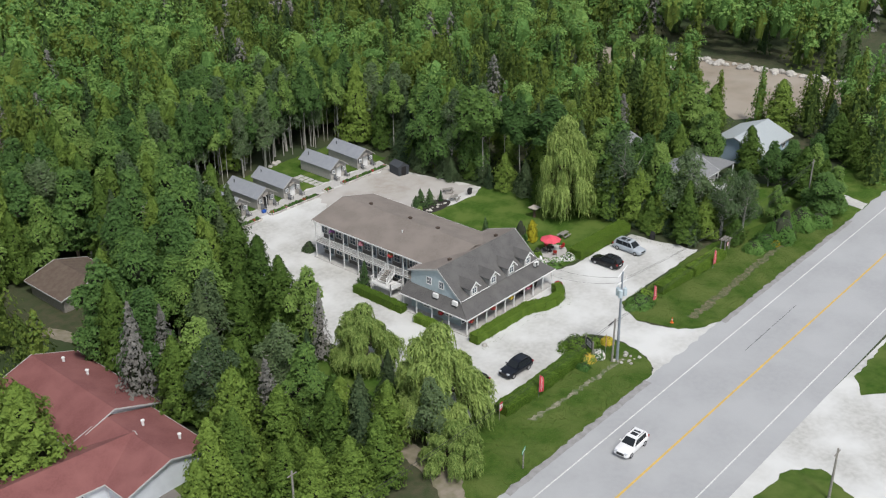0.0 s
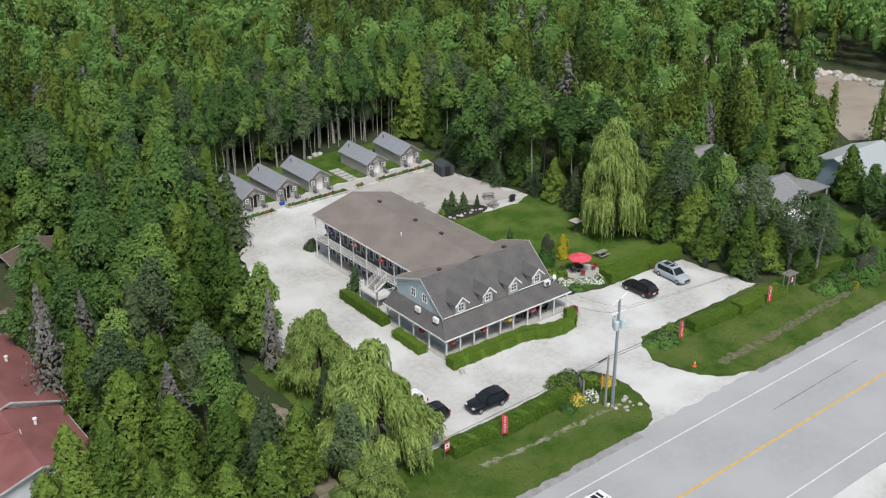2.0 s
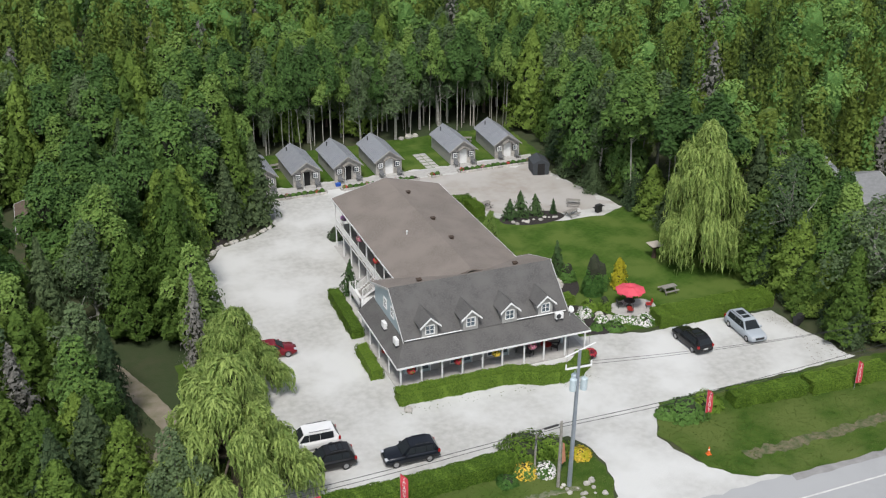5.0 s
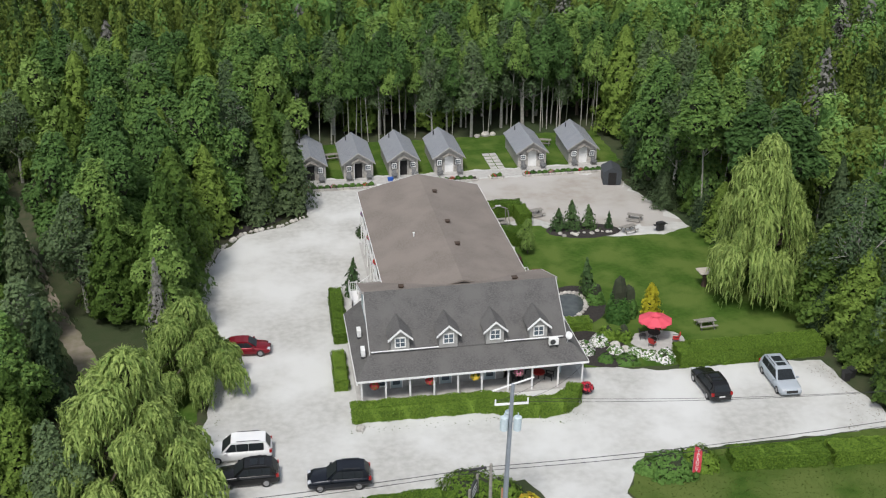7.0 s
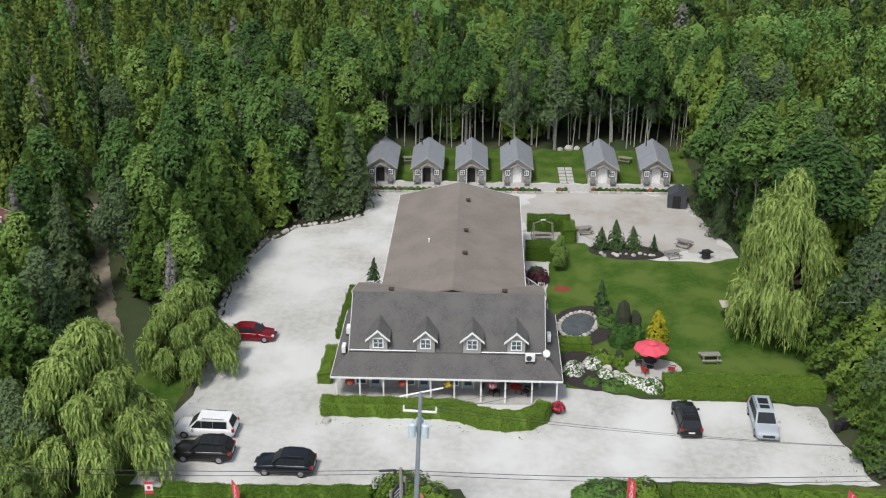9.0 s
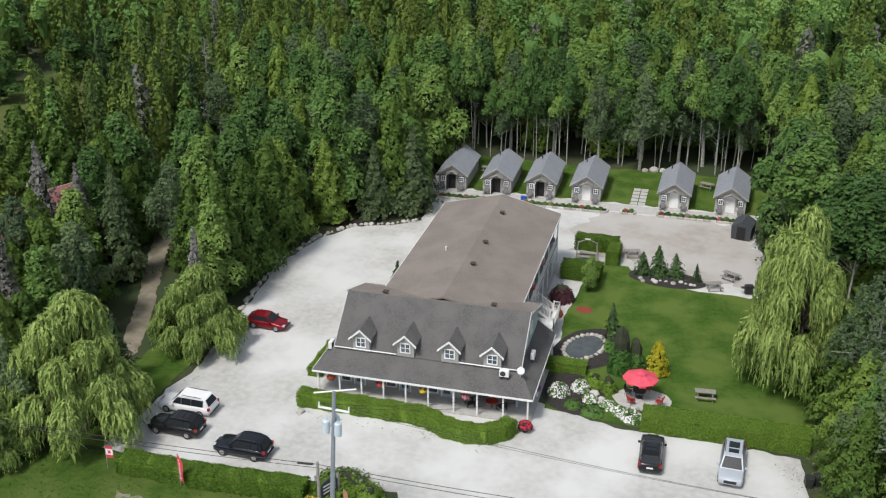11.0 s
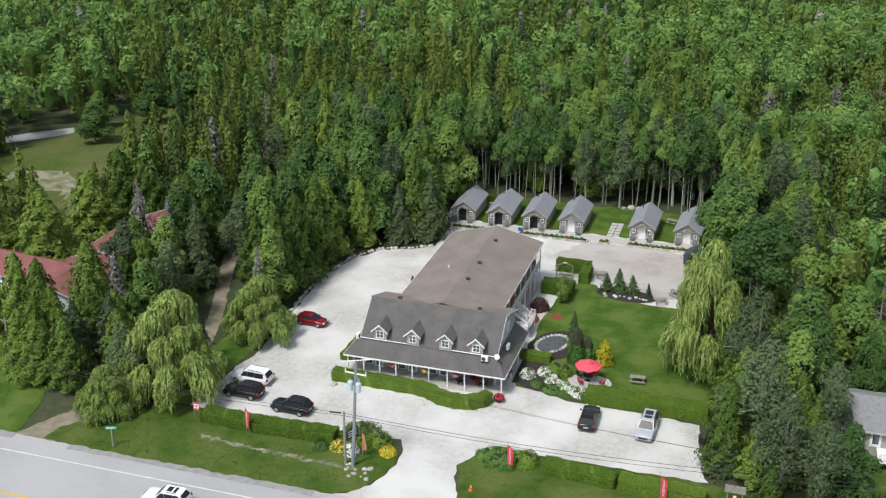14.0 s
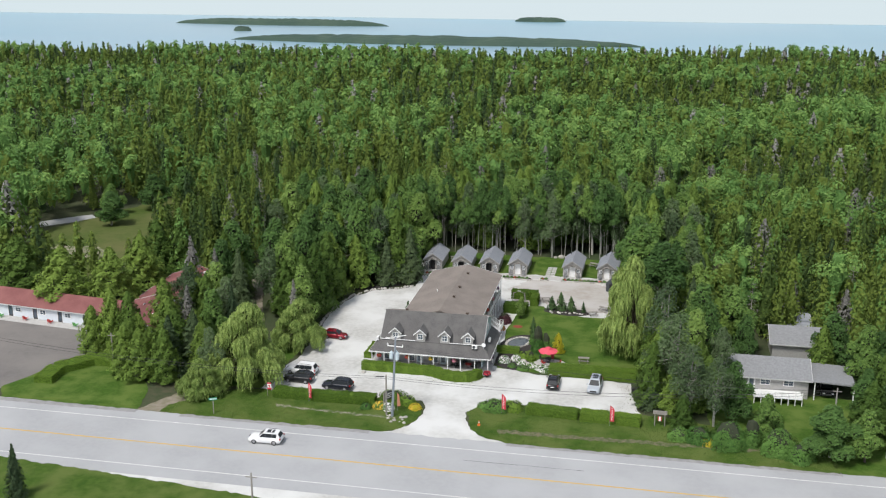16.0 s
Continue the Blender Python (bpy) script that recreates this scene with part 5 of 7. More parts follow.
# ------------------------------------------------------------ hedges
def hedge(path, width, height, words, seed, group="clipped hedges"):
    """A clipped hedge along a line: a solid body under a dense skin of leaf clumps."""
    rng = np.random.default_rng(seed)
    t = thing("hedge", words, "hedge", pose(0, 0, 0), group)
    pts, out = [], []
    core = Build()
    ends = [Vector((*p, 0)) for p in path]
    for i, (a, c) in enumerate(zip(ends, ends[1:])):
        d = (c - a).normalized()
        side = Vector((-d.y, d.x, 0))
        ln = (c - a).length
        hw = width / 2
        q = [a - side * hw * 0.88, c - side * hw * 0.88, c + side * hw * 0.88, a + side * hw * 0.88]
        core.hexa([(p.x, p.y, 0.02) for p in q] + [(p.x, p.y, height * 0.92) for p in q])
        area = (ln + 0.3) * (2 * height + width)
        for _ in range(int(area * 190)):
            f = rng.uniform(-0.15, ln + 0.15)
            s = rng.uniform(0, 2 * height + width)
            if s < height:
                o, z, nn = -hw, s, -side
            elif s < height + width:
                o, z, nn = s - height - hw, height, Vector((0, 0, 1))
            else:
                o, z, nn = hw, s - height - width, side
            wave = 0.07 * math.sin(f * 2.3 + seed) + 0.05 * math.sin(f * 5.1 + s * 2)
            rnd = 0.12 if z > height - 0.12 and abs(o) > hw - 0.12 else 0.0
            p = a + d * f + side * (o - math.copysign(rnd, o)) + nn * (wave + rng.uniform(-0.06, 0.04)) + Vector((0, 0, z))
            pts.append(p), out.append(nn)
    for e, sgn in ((ends[0], -1), (ends[-1], 1)):
        a, c = (ends[0], ends[1]) if sgn < 0 else (ends[-2], ends[-1])
        d = (c - a).normalized() * sgn
        side = Vector((-d.y, d.x, 0))
        for _ in range(int(width * height * 190)):
            pts.append(e + d * rng.uniform(-0.06, 0.1) + side * rng.uniform(-width / 2, width / 2) + Vector((0, 0, rng.uniform(0, height))))
            out.append(d)
    foliage("foliage", [tuple(p) for p in pts], [tuple(o) for o in out], 0.066, HEDGE, t, seed, None, 0.15)
    part("clipped_body", core, HEDGE, t)
    return t


hedge([(-4.5, -3.8), (0.9, -3.9), (6.4, -4.0), (7.7, -4.4), (9.0, -5.2), (10.8, -5.6), (12.7, -5.4), (13.9, -4.5), (14.4, -3.5)], 1.35, 1.4, "clipped green hedge curving round the front porch", 1)
hedge([(-5.0, 0.7), (-4.9, 5.8)], 1.2, 1.1, "short clipped green hedge beside the side porch", 2)
hedge([(-4.4, 8.8), (-4.2, 18.1)], 1.3, 1.2, "clipped green hedge beside the wing", 3)
hedge([(25.2, 0.5), (31.0, 0.4), (38.7, 0.4)], 2.4, 1.45, "wide clipped green hedge behind the parking spaces", 4)
hedge([(-14.8, -16.5), (-7.8, -16.7), (0.8, -16.3)], 1.9, 1.35, "clipped green hedge along the roadside", 5)
hedge([(23.6, -14.9), (30.9, -15.5)], 1.8, 1.3, "clipped green hedge along the roadside", 6)
hedge([(31.5, -15.6), (39.8, -16.0)], 1.9, 1.35, "clipped green hedge along the roadside", 7)
hedge([(14.3, 36.1), (19.1, 36.0)], 1.6, 1.75, "tall clipped hedge behind the garden swing", 8)
hedge([(18.9, 35.1), (18.9, 32.1)], 1.5, 1.7, "tall clipped hedge beside the garden swing", 9)
hedge([(13.9, 28.2), (18.1, 28.1)], 2.2, 1.75, "tall clipped hedge in front of the garden swing", 10)
hedge([(15.5, 8.0), (19.2, 8.0)], 1.5, 0.95, "low clipped hedge beside the pond", 11)
hedge([(-52.0, -19.4), (-52.3, -14.6), (-48.3, -9.7), (-44.1, -9.8)], 3.0, 1.2, "rounded clipped hedge at the neighbouring motel", 12)
for k in range(3):
    hedge([(57.5 + k * 2.1, -2.9), (59.2 + k * 2.1, -2.9)], 1.2, 0.9, "low clipped hedge below the house deck", 13 + k)


# ------------------------------------------------------------ vehicles
def paint(name, colour, metal=0.4, rough=0.25):
    return mat(name, colour, rough, tuple(c * 0.93 for c in colour), 0.8, metal=metal)


TYRE = mat("tyre_rubber", (0.02, 0.02, 0.021), 0.9)
RIM = mat("alloy_rim", (0.45, 0.45, 0.46), 0.3, metal=0.8)
CAR_GLASS = mat("tinted_car_glass", (0.014, 0.017, 0.02), 0.3, (0.022, 0.026, 0.03), spec=0.2)
LAMP_RED = mat("red_tail_lamp", (0.35, 0.01, 0.01), 0.2)
LAMP_CLEAR = mat("clear_headlamp", (0.55, 0.57, 0.6), 0.1)
PLASTIC = mat("black_plastic_trim", (0.025, 0.025, 0.026), 0.6)


def section(x, half, z0, z1, tuck=0.0):
    """A car's cross-section: rounded sill, bulging flank, tucked shoulder."""
    return [(x, -half * 0.9, z0), (x, -half, z0 + (z1 - z0) * 0.25), (x, -half, z0 + (z1 - z0) * 0.62), (x, -half + 0.05 + tuck, z1 - 0.05), (x, -half + 0.16 + tuck, z1),
            (x, half - 0.16 - tuck, z1), (x, half - 0.05 - tuck, z1 - 0.05), (x, half, z0 + (z1 - z0) * 0.62), (x, half, z0 + (z1 - z0) * 0.25), (x, half * 0.9, z0)]


def loft(sections, smooth=True):
    b, n = Build(), len(sections[0])
    vs = [p for s in sections for p in s]
    fs = [(i * n + j, i * n + (j + 1) % n, (i + 1) * n + (j + 1) % n, (i + 1) * n + j) for i in range(len(sections) - 1) for j in range(n)]
    fs += [tuple(range(n - 1, -1, -1)), tuple((len(sections) - 1) * n + j for j in range(n))]
    return b.add(vs, fs)


def car(x, y, turn, body, words, style="suv", sunroof=False, name="suv", z=0.03):
    """A car whose nose points along +x of its own axes."""
    L, Wd, H = {"suv": (4.75, 1.92, 1.72), "minivan": (5.12, 1.98, 1.76), "hatch": (4.35, 1.78, 1.5)}[style]
    t = thing(name, words, "car", pose(x, y, z, 0, 0, turn), "parked cars")
    half, belt = Wd / 2, {"suv": 1.02, "minivan": 0.98, "hatch": 0.92}[style]
    hood = {"suv": 0.98, "minivan": 0.92, "hatch": 0.84}[style]
    f, r = L / 2, -L / 2
    ws = {"suv": 0.92, "minivan": 1.28, "hatch": 0.95}[style]
    prof = [(f, 0.74, 0.42, 0.62), (f - 0.1, 0.9, 0.3, hood - 0.16), (f - 0.5, 0.99, 0.22, hood - 0.05), (ws + 0.25, 1.0, 0.2, hood), (ws - 0.3, 1.0, 0.2, belt + 0.01), (0, 1.0, 0.2, belt + 0.02), (r + 0.7, 1.0, 0.22, belt + 0.04), (r + 0.12, 0.97, 0.3, belt + 0.02), (r, 0.86, 0.42, belt - 0.14)]
    part("body", loft([section(px, half * k, z0, z1) for px, k, z0, z1 in prof]).mesh(smooth=True), body, t)
    top = half - 0.26
    back = r + (0.34 if style != "hatch" else 0.6)
    rise = [(ws, belt - 0.02, half - 0.08), (ws - 0.78, H - 0.06, top), (ws - 1.15, H, top - 0.02), (back + 0.55, H - 0.02, top - 0.02), (back + 0.12, H - 0.1, top - 0.03), (r + 0.08, belt, half - 0.1)]
    green = Build()
    vs = []
    for px, pz, hw in rise:
        vs += [(px, -hw, pz), (px, hw, pz)]
    belt_l = [(ws, -half + 0.08, belt - 0.03), (r + 0.08, -half + 0.1, belt - 0.03)]
    n = len(rise)
    fs = [(2 * i, 2 * i + 1, 2 * i + 3, 2 * i + 2)[::-1] for i in range(n - 1)]
    side_l, side_r = [2 * i for i in range(n)], [2 * i + 1 for i in range(n)]
    fs += [tuple(side_l), tuple(reversed(side_r))]
    green.add(vs, fs)
    part("cabin", green, body, t)

    def lift(pts, off):
        return [(a + off[0], b2 + off[1], c + off[2]) for a, b2, c in pts]
    wsx0, wsz0, wsx1, wsz1 = ws - 0.05, belt + 0.05, ws - 0.74, H - 0.1
    part("windscreen", Build().add(lift([(wsx0, -half + 0.2, wsz0), (wsx0, half - 0.2, wsz0), (wsx1, top - 0.1, wsz1), (wsx1, -top + 0.1, wsz1)], (0.02, 0, 0.02)), [(0, 1, 2, 3)]), CAR_GLASS, t)
    part("rear_window", Build().add(lift([(r + 0.12, -half + 0.24, belt + 0.1), (r + 0.12, half - 0.24, belt + 0.1), (back + 0.1, top - 0.14, H - 0.16), (back + 0.1, -top + 0.14, H - 0.16)], (-0.02, 0, 0.015)), [(3, 2, 1, 0)]), CAR_GLASS, t)
    for s in (-1, 1):
        for k, (xa, xb) in enumerate(((ws - 0.25, ws - 1.12), (ws - 1.15, ws - 2.07), (ws - 2.10, back + 0.26))):
            za, zb = belt + 0.06, H - 0.14
            ya, yb = s * (half - 0.075), s * (top + 0.035)
            q = [(xa, ya, za), (xb, ya, za), (xb, yb, zb), (xa - (0.52 if k == 0 else 0), yb, zb)]
            part("side_window", Build().add(q, [(0, 1, 2, 3) if s < 0 else (3, 2, 1, 0)]), CAR_GLASS, t)
        part("mirror", Build().box(ws - 0.42, ws - 0.24, min(s * half, s * (half + 0.2)), max(s * half, s * (half + 0.2)), belt, belt + 0.15).mesh(bevel=0.03), body, t)
        part("headlamp", Build().box(f - 0.34, f - 0.02, min(s * (half - 0.5), s * (half - 0.14)), max(s * (half - 0.5), s * (half - 0.14)), hood - 0.27, hood - 0.12).mesh(bevel=0.03), LAMP_CLEAR, t)
        part("tail_lamp", Build().box(r - 0.005, r + 0.2, min(s * (half - 0.24), s * (half - 0.03)), max(s * (half - 0.24), s * (half - 0.03)), belt - 0.22, belt + 0.05).mesh(bevel=0.02), LAMP_RED, t)
        if style != "hatch":
            part("roof_rail", Build().rod((ws - 1.2, s * (top - 0.06), H + 0.05), (back + 0.5, s * (top - 0.06), H + 0.04), 0.025, 0.025, 6), PLASTIC, t)
        for px in (f - 0.92, r + 0.95):
            wheel = part("wheel", Build().rod((px, s * (half - 0.21), 0.34), (px, s * (half + 0.012), 0.34), 0.345, 0.345, 18), TYRE, t)
            part("rim", Build().rod((px, s * (half + 0.012), 0.34), (px, s * (half + 0.022), 0.34), 0.22, 0.2, 14), RIM, wheel)
    part("number_plate", Build().box(r - 0.012, r + 0.06, -0.26, 0.26, 0.62, 0.76), WHITE, t)
    part("bumper", Build().box(r - 0.03, r + 0.14, -half + 0.12, half - 0.12, 0.36, 0.5).mesh(bevel=0.04), PLASTIC, t)
    part("grille", Build().box(f - 0.06, f + 0.01, -half + 0.5, half - 0.5, 0.48, hood - 0.2).mesh(bevel=0.02), PLASTIC, t)
    if sunroof:
        part("sunroof", Build().box(ws - 1.75, ws - 1.2, -0.4, 0.4, H, H + 0.008), CAR_GLASS, t)
        part("sunroof", Build().box(back + 0.7, ws - 1.95, -0.42, 0.42, H - 0.01, H + 0.006), CAR_GLASS, t)
    return t


SILVER = paint("silver_car_paint", (0.40, 0.44, 0.48), 0.1, 0.45)
BLACK = paint("black_car_paint", (0.012, 0.012, 0.013), 0.2)
NAVY = paint("dark_navy_car_paint", (0.012, 0.015, 0.022), 0.3)
DARK_RED = paint("dark_red_car_paint", (0.21, 0.009, 0.018), 0.3)
CAR_WHITE = paint("white_car_paint", (0.78, 0.78, 0.78), 0.0)
car(32.7, -4.4, -93, SILVER, "silver minivan with roof rails and glass roof, parked", "minivan", True, "minivan")
car(26.3, -4.4, 91, BLACK, "black compact crossover, parked", "suv", True)
car(-13.7, -7.3, 178, CAR_WHITE, "white minivan with dark windows, parked", "minivan", False, "minivan")
car(-13.1, -10.6, 178, BLACK, "black crossover, parked beside the hedge", "suv", True)
car(-6.3, -12.1, 177, NAVY, "dark navy estate car, parked beside the hedge", "suv")
car(-13.0, 8.7, -4, DARK_RED, "dark red hatchback, parked under the willow", "hatch", False, "hatchback")


# ------------------------------------------------------------ poles, wires, signs
STEEL = mat("galvanised_steel", (0.30, 0.33, 0.37), 0.5, (0.25, 0.28, 0.32), 2.0, metal=0.4)
CAN = mat("pale_blue_grey_enamel", (0.50, 0.58, 0.62), 0.4, (0.44, 0.52, 0.56))
pole = thing("utility_pole", "tall grey utility pole with three pale transformers and a lamp arm", "utility pole", pose(4.4, -20.2, 0, -2.5, 2.5, 0))
part("shaft", Build().rod((0, 0, 0), (0, 0, 12.3), 0.2, 0.13, 12), STEEL, pole)
part("lamp_arm", Build().rod((-1.4, -0.25, 12.0), (1.5, 0.3, 12.55), 0.06, 0.06, 6), WHITE, pole)
part("crossarm", Build().box(-1.15, 1.15, -0.06, 0.06, 10.75, 10.87), WHITE, pole)
for x in (-1.1, 1.1):
    part("insulator", Build().rod((x, 0, 10.87), (x, 0, 11.2), 0.06, 0.05), WHITE, pole)
for a in (200, 330, 90):
    cx, cy = math.cos(radians(a)) * 0.5, math.sin(radians(a)) * 0.5
    can = part("transformer", Build().rod((cx, cy, 8.95), (cx, cy, 9.9), 0.27, 0.27, 14), CAN, pole)
    part("cap", Build().rod((cx, cy, 9.9), (cx, cy, 9.98), 0.29, 0.2, 14).rod((cx, cy, 9.98), (cx, cy, 10.25), 0.05, 0.04), CAN, can)
    part("bracket", Build().rod((0, 0, 9.5), (cx, cy, 9.5), 0.05), STEEL, pole)
pole2 = thing("wooden_pole", "short weathered wooden service pole", "utility pole", pose(3.5, -20.0, 0))
part("shaft", Build().rod((0, 0, 0), (0.02, 0, 6.3), 0.14, 0.11, 10), WOOD_GREY, pole2)
for x, y, h in ((-61.2, -20.7, 8.5), (65.6, -18.4, 9.0), (-43.6, -12.5, 6.5)):
    p = thing("wooden_pole", "weathered wooden utility pole beside the road", "utility pole", pose(x, y, 0))
    part("shaft", Build().rod((0, 0, 0), (0, 0, h), 0.15, 0.1, 10), WOOD_GREY, p)
    part("crossarm", Build().box(-0.6, 0.6, -0.05, 0.05, h - 0.5, h - 0.4), WOOD_GREY, p)


def cable(a, c, sag, r=0.02, words="thin black overhead cable"):
    cu = bpy.data.curves.new("cable", "CURVE")
    cu.dimensions, cu.bevel_depth, cu.bevel_resolution = "3D", r, 1
    sp = cu.splines.new("POLY")
    n = 24
    sp.points.add(n)
    for i in range(n + 1):
        f = i / n
        p = Vector(a).lerp(Vector(c), f)
        sp.points[i].co = (p.x, p.y, p.z - sag * 4 * f * (1 - f), 1)
    cu.materials.append(PLASTIC)
    return tagged(new("cable", cu), words, "cable", "overhead cables")


cable((-61.2, -20.7, 8.0), (3.5, -20.0, 6.1), 1.2, 0.022), cable((3.5, -20.0, 6.1), (65.6, -18.4, 8.5), 1.4, 0.022)
cable((-61.2, -20.7, 7.6), (3.5, -20.0, 5.8), 1.3), cable((3.5, -20.0, 5.8), (65.6, -18.4, 8.1), 1.5)
for dx in (-1.1, 1.1):
    cable((4.9 + dx, -19.7, 11.1), (65.6 + dx * 0.5, -18.4, 8.6), 1.6, 0.014), cable((4.9 + dx, -19.7, 11.1), (14 + dx, -3.5, 3.2), 0.5, 0.014)
tagged(part("splice_sleeve", Build().rod((2.0, -20.03, 6.0), (3.2, -20.0, 6.07), 0.09), PLASTIC), "black splice sleeve on an overhead cable", "cable sleeve")


def words_on(text, size, at, material, parent, name="lettering"):
    cu = bpy.data.curves.new(name, "FONT")
    cu.body, cu.size, cu.align_x, cu.align_y, cu.extrude = text, size, "CENTER", "CENTER", 0.004
    cu.materials.append(material)
    o = new(name, cu)
    o.parent = parent
    o.matrix_basis = at
    return o


def feather_flag(x, y, turn):
    t = thing("feather_flag", "tall red feather flag with white lettering on a pole", "banner", pose(x, y, 0, 0, 0, turn), "roadside flags")
    part("pole", Build().rod((0, 0, 0), (0, 0, 3.2), 0.025, 0.015, 6), STEEL, t)
    n = 14
    vs, fs = [], []
    for i in range(n + 1):
        f = i / n
        w = 0.62 * (1 - max(0, (f - 0.72) / 0.28) ** 2 * 0.9)
        for k in range(4):
            vs.append((w * k / 3, 0.05 * math.sin(f * 7 + k), 0.7 + 2.45 * f))
    fs = [(i * 4 + k, i * 4 + k + 1, (i + 1) * 4 + k + 1, (i + 1) * 4 + k) for i in range(n) for k in range(3)]
    flag = Build().add(vs, fs)
    flag.add([(a, b2 + 0.012, c) for a, b2, c in vs], [q[::-1] for q in fs])
    part("cloth", flag, RED, t)
    for k, ch in enumerate("VACANCY"):
        words_on(ch, 0.36, pose(0.3, -0.062, 2.72 - k * 0.29, 90, 0, 0), WHITE, t, "letter")
    return t


feather_flag(19.9, -16.2, -8), feather_flag(35.6, -17.1, -8), feather_flag(-9.1, -17.7, -30)

sign = thing("street_sign", "small green street sign on a wooden post", "street sign", pose(-21.4, -24.6, 0, 0, 0, 20))
GREEN_SIGN = mat("green_sign_sheet", (0.01, 0.28, 0.16), 0.4)
part("post", Build().box(-0.06, 0.06, -0.06, 0.06, 0, 2.2), WOOD_GREY, sign)
part("panel", Build().box(-0.6, 0.6, -0.02, 0.02, 2.2, 2.6), GREEN_SIGN, sign)
for k, (xa, xb) in enumerate(((-0.48, -0.1), (-0.02, 0.3), (0.36, 0.5))):
    part("bar", Build().box(xa, xb, -0.026, -0.021, 2.33, 2.47), WHITE, sign)
board = thing("motel_sign", "dark arched motel sign board with pale lettering between posts", "sign", pose(3.0, -16.8, 0, 0, 0, 62))
for x in (-0.95, 0.95):
    part("post", Build().box(x - 0.08, x + 0.08, -0.08, 0.08, 0, 2.5), WOOD_GREY, board)
arch = [(-0.85, 1.1), (0.85, 1.1), (0.85, 2.1), (0.5, 2.4), (0, 2.5), (-0.5, 2.4), (-0.85, 2.1)]
part("panel", Build().add([(a, -0.05, c) for a, c in arch] + [(a, 0.05, c) for a, c in arch], [tuple(range(6, -1, -1))[::-1], tuple(range(13, 6, -1))] + [((i + 1) % 7, i, 7 + i, 7 + (i + 1) % 7) for i in range(7)]), DARK_TRIM, board)
for z in (1.35, 1.65, 1.95):
    part("bar", Build().box(-0.6, 0.6, -0.062, -0.052, z, z + 0.13), WHITE, board)
    part("bar", Build().box(-0.6, 0.6, 0.052, 0.062, z, z + 0.13), WHITE, board)
banner = thing("feather_flag", "faded orange feather flag beside the pole", "banner", pose(4.7, -18.2, 0, 0, 0, 20), "roadside flags")
part("pole", Build().rod((0, 0, 0), (0, 0, 2.9), 0.022, 0.014, 6), STEEL, banner)
part("cloth", Build().hexa([(0, -0.01, 0.7), (0.5, -0.01, 0.75), (0.5, 0.01, 0.75), (0, 0.01, 0.7), (0, -0.01, 2.85), (0.25, -0.01, 2.6), (0.25, 0.01, 2.6), (0, 0.01, 2.85)]), mat("faded_orange_cloth", (0.62, 0.27, 0.16), 0.8), banner)


def small_flag(x, y, turn):
    t = thing("small_flag", "small red and white flag on a thin post", "flag", pose(x, y, 0, 0, 0, turn), "small flags")
    part("post", Build().rod((0, 0, 0), (0, 0, 2.3), 0.03, 0.03, 6), WOOD_GREY, t)
    for z0, z1, m in ((1.15, 1.45, RED), (1.45, 2.0, WHITE), (2.0, 2.25, RED)):
        part("cloth", Build().box(0.03, 0.62, -0.012, 0.012, z0, z1), m, t)
    part("emblem", Build().box(0.2, 0.45, -0.02, -0.013, 1.58, 1.86), RED, t)


pallet = thing("wooden_pallet", "weathered pale slatted pallet leaning at the hedge", "pallet", pose(-15.2, -13.9, 0.05, 38, 0, -12))
for k in range(7):
    part("slat", Build().box(-0.62 + k * 0.2, -0.49 + k * 0.2, -0.7, 0.7, 0.08, 0.11), WOOD_GREY, pallet)
for y in (-0.6, 0.0, 0.6):
    part("runner", Build().box(-0.64, 0.86, y - 0.04, y + 0.04, 0.0, 0.08), WOOD_GREY, pallet)
small_flag(-15.9, -17.0, 5)
stand = thing("mail_stand", "weathered wooden stand with a slatted roof", "stand", pose(42.6, -15.4, 0))
for x, y in ((-0.7, -0.35), (0.7, -0.35), (-0.7, 0.35), (0.7, 0.35)):
    part("post", Build().box(x - 0.06, x + 0.06, y - 0.06, y + 0.06, 0, 1.9), WOOD_GREY, stand)
for k in range(7):
    part("slat", Build().box(-1.0, 1.0, -0.6 + k * 0.19, -0.5 + k * 0.19, 1.9, 1.96), WOOD_GREY, stand)
part("flag", Build().box(-0.25, 0.25, -0.42, -0.4, 0.8, 1.5), RED, stand, "red and white flag hung on the stand")
part("flag_panel", Build().box(-0.12, 0.14, -0.432, -0.421, 0.8, 1.5), WHITE, stand)
cone = thing("traffic_cone", "small orange traffic cone on the grass", "traffic cone", pose(17.3, -20.7, 0.05))
part("base", Build().box(-0.2, 0.2, -0.2, 0.2, 0, 0.04), ORANGE, cone)
part("body", Build().rod((0, 0, 0.04), (0, 0, 0.75), 0.15, 0.03, 12), ORANGE, cone)
part("band", Build().rod((0, 0, 0.42), (0, 0, 0.55), 0.092, 0.07, 12), WHITE, cone)
shed = thing("tool_box_shed", "small reddish-brown wooden shed by the trees", "shed", pose(42.1, -8.7, 0, 0, 0, 12))
part("wall", Build().box(-0.7, 0.7, -0.55, 0.55, 0, 1.4), mat("reddish_brown_wood", (0.20, 0.085, 0.06), 0.8), shed)
part("roof", Build().slab([(-0.85, -0.7, 1.4), (0.85, -0.7, 1.4), (0.85, 0.7, 1.62), (-0.85, 0.7, 1.62)], 0.07), WOOD_GREY, shed)
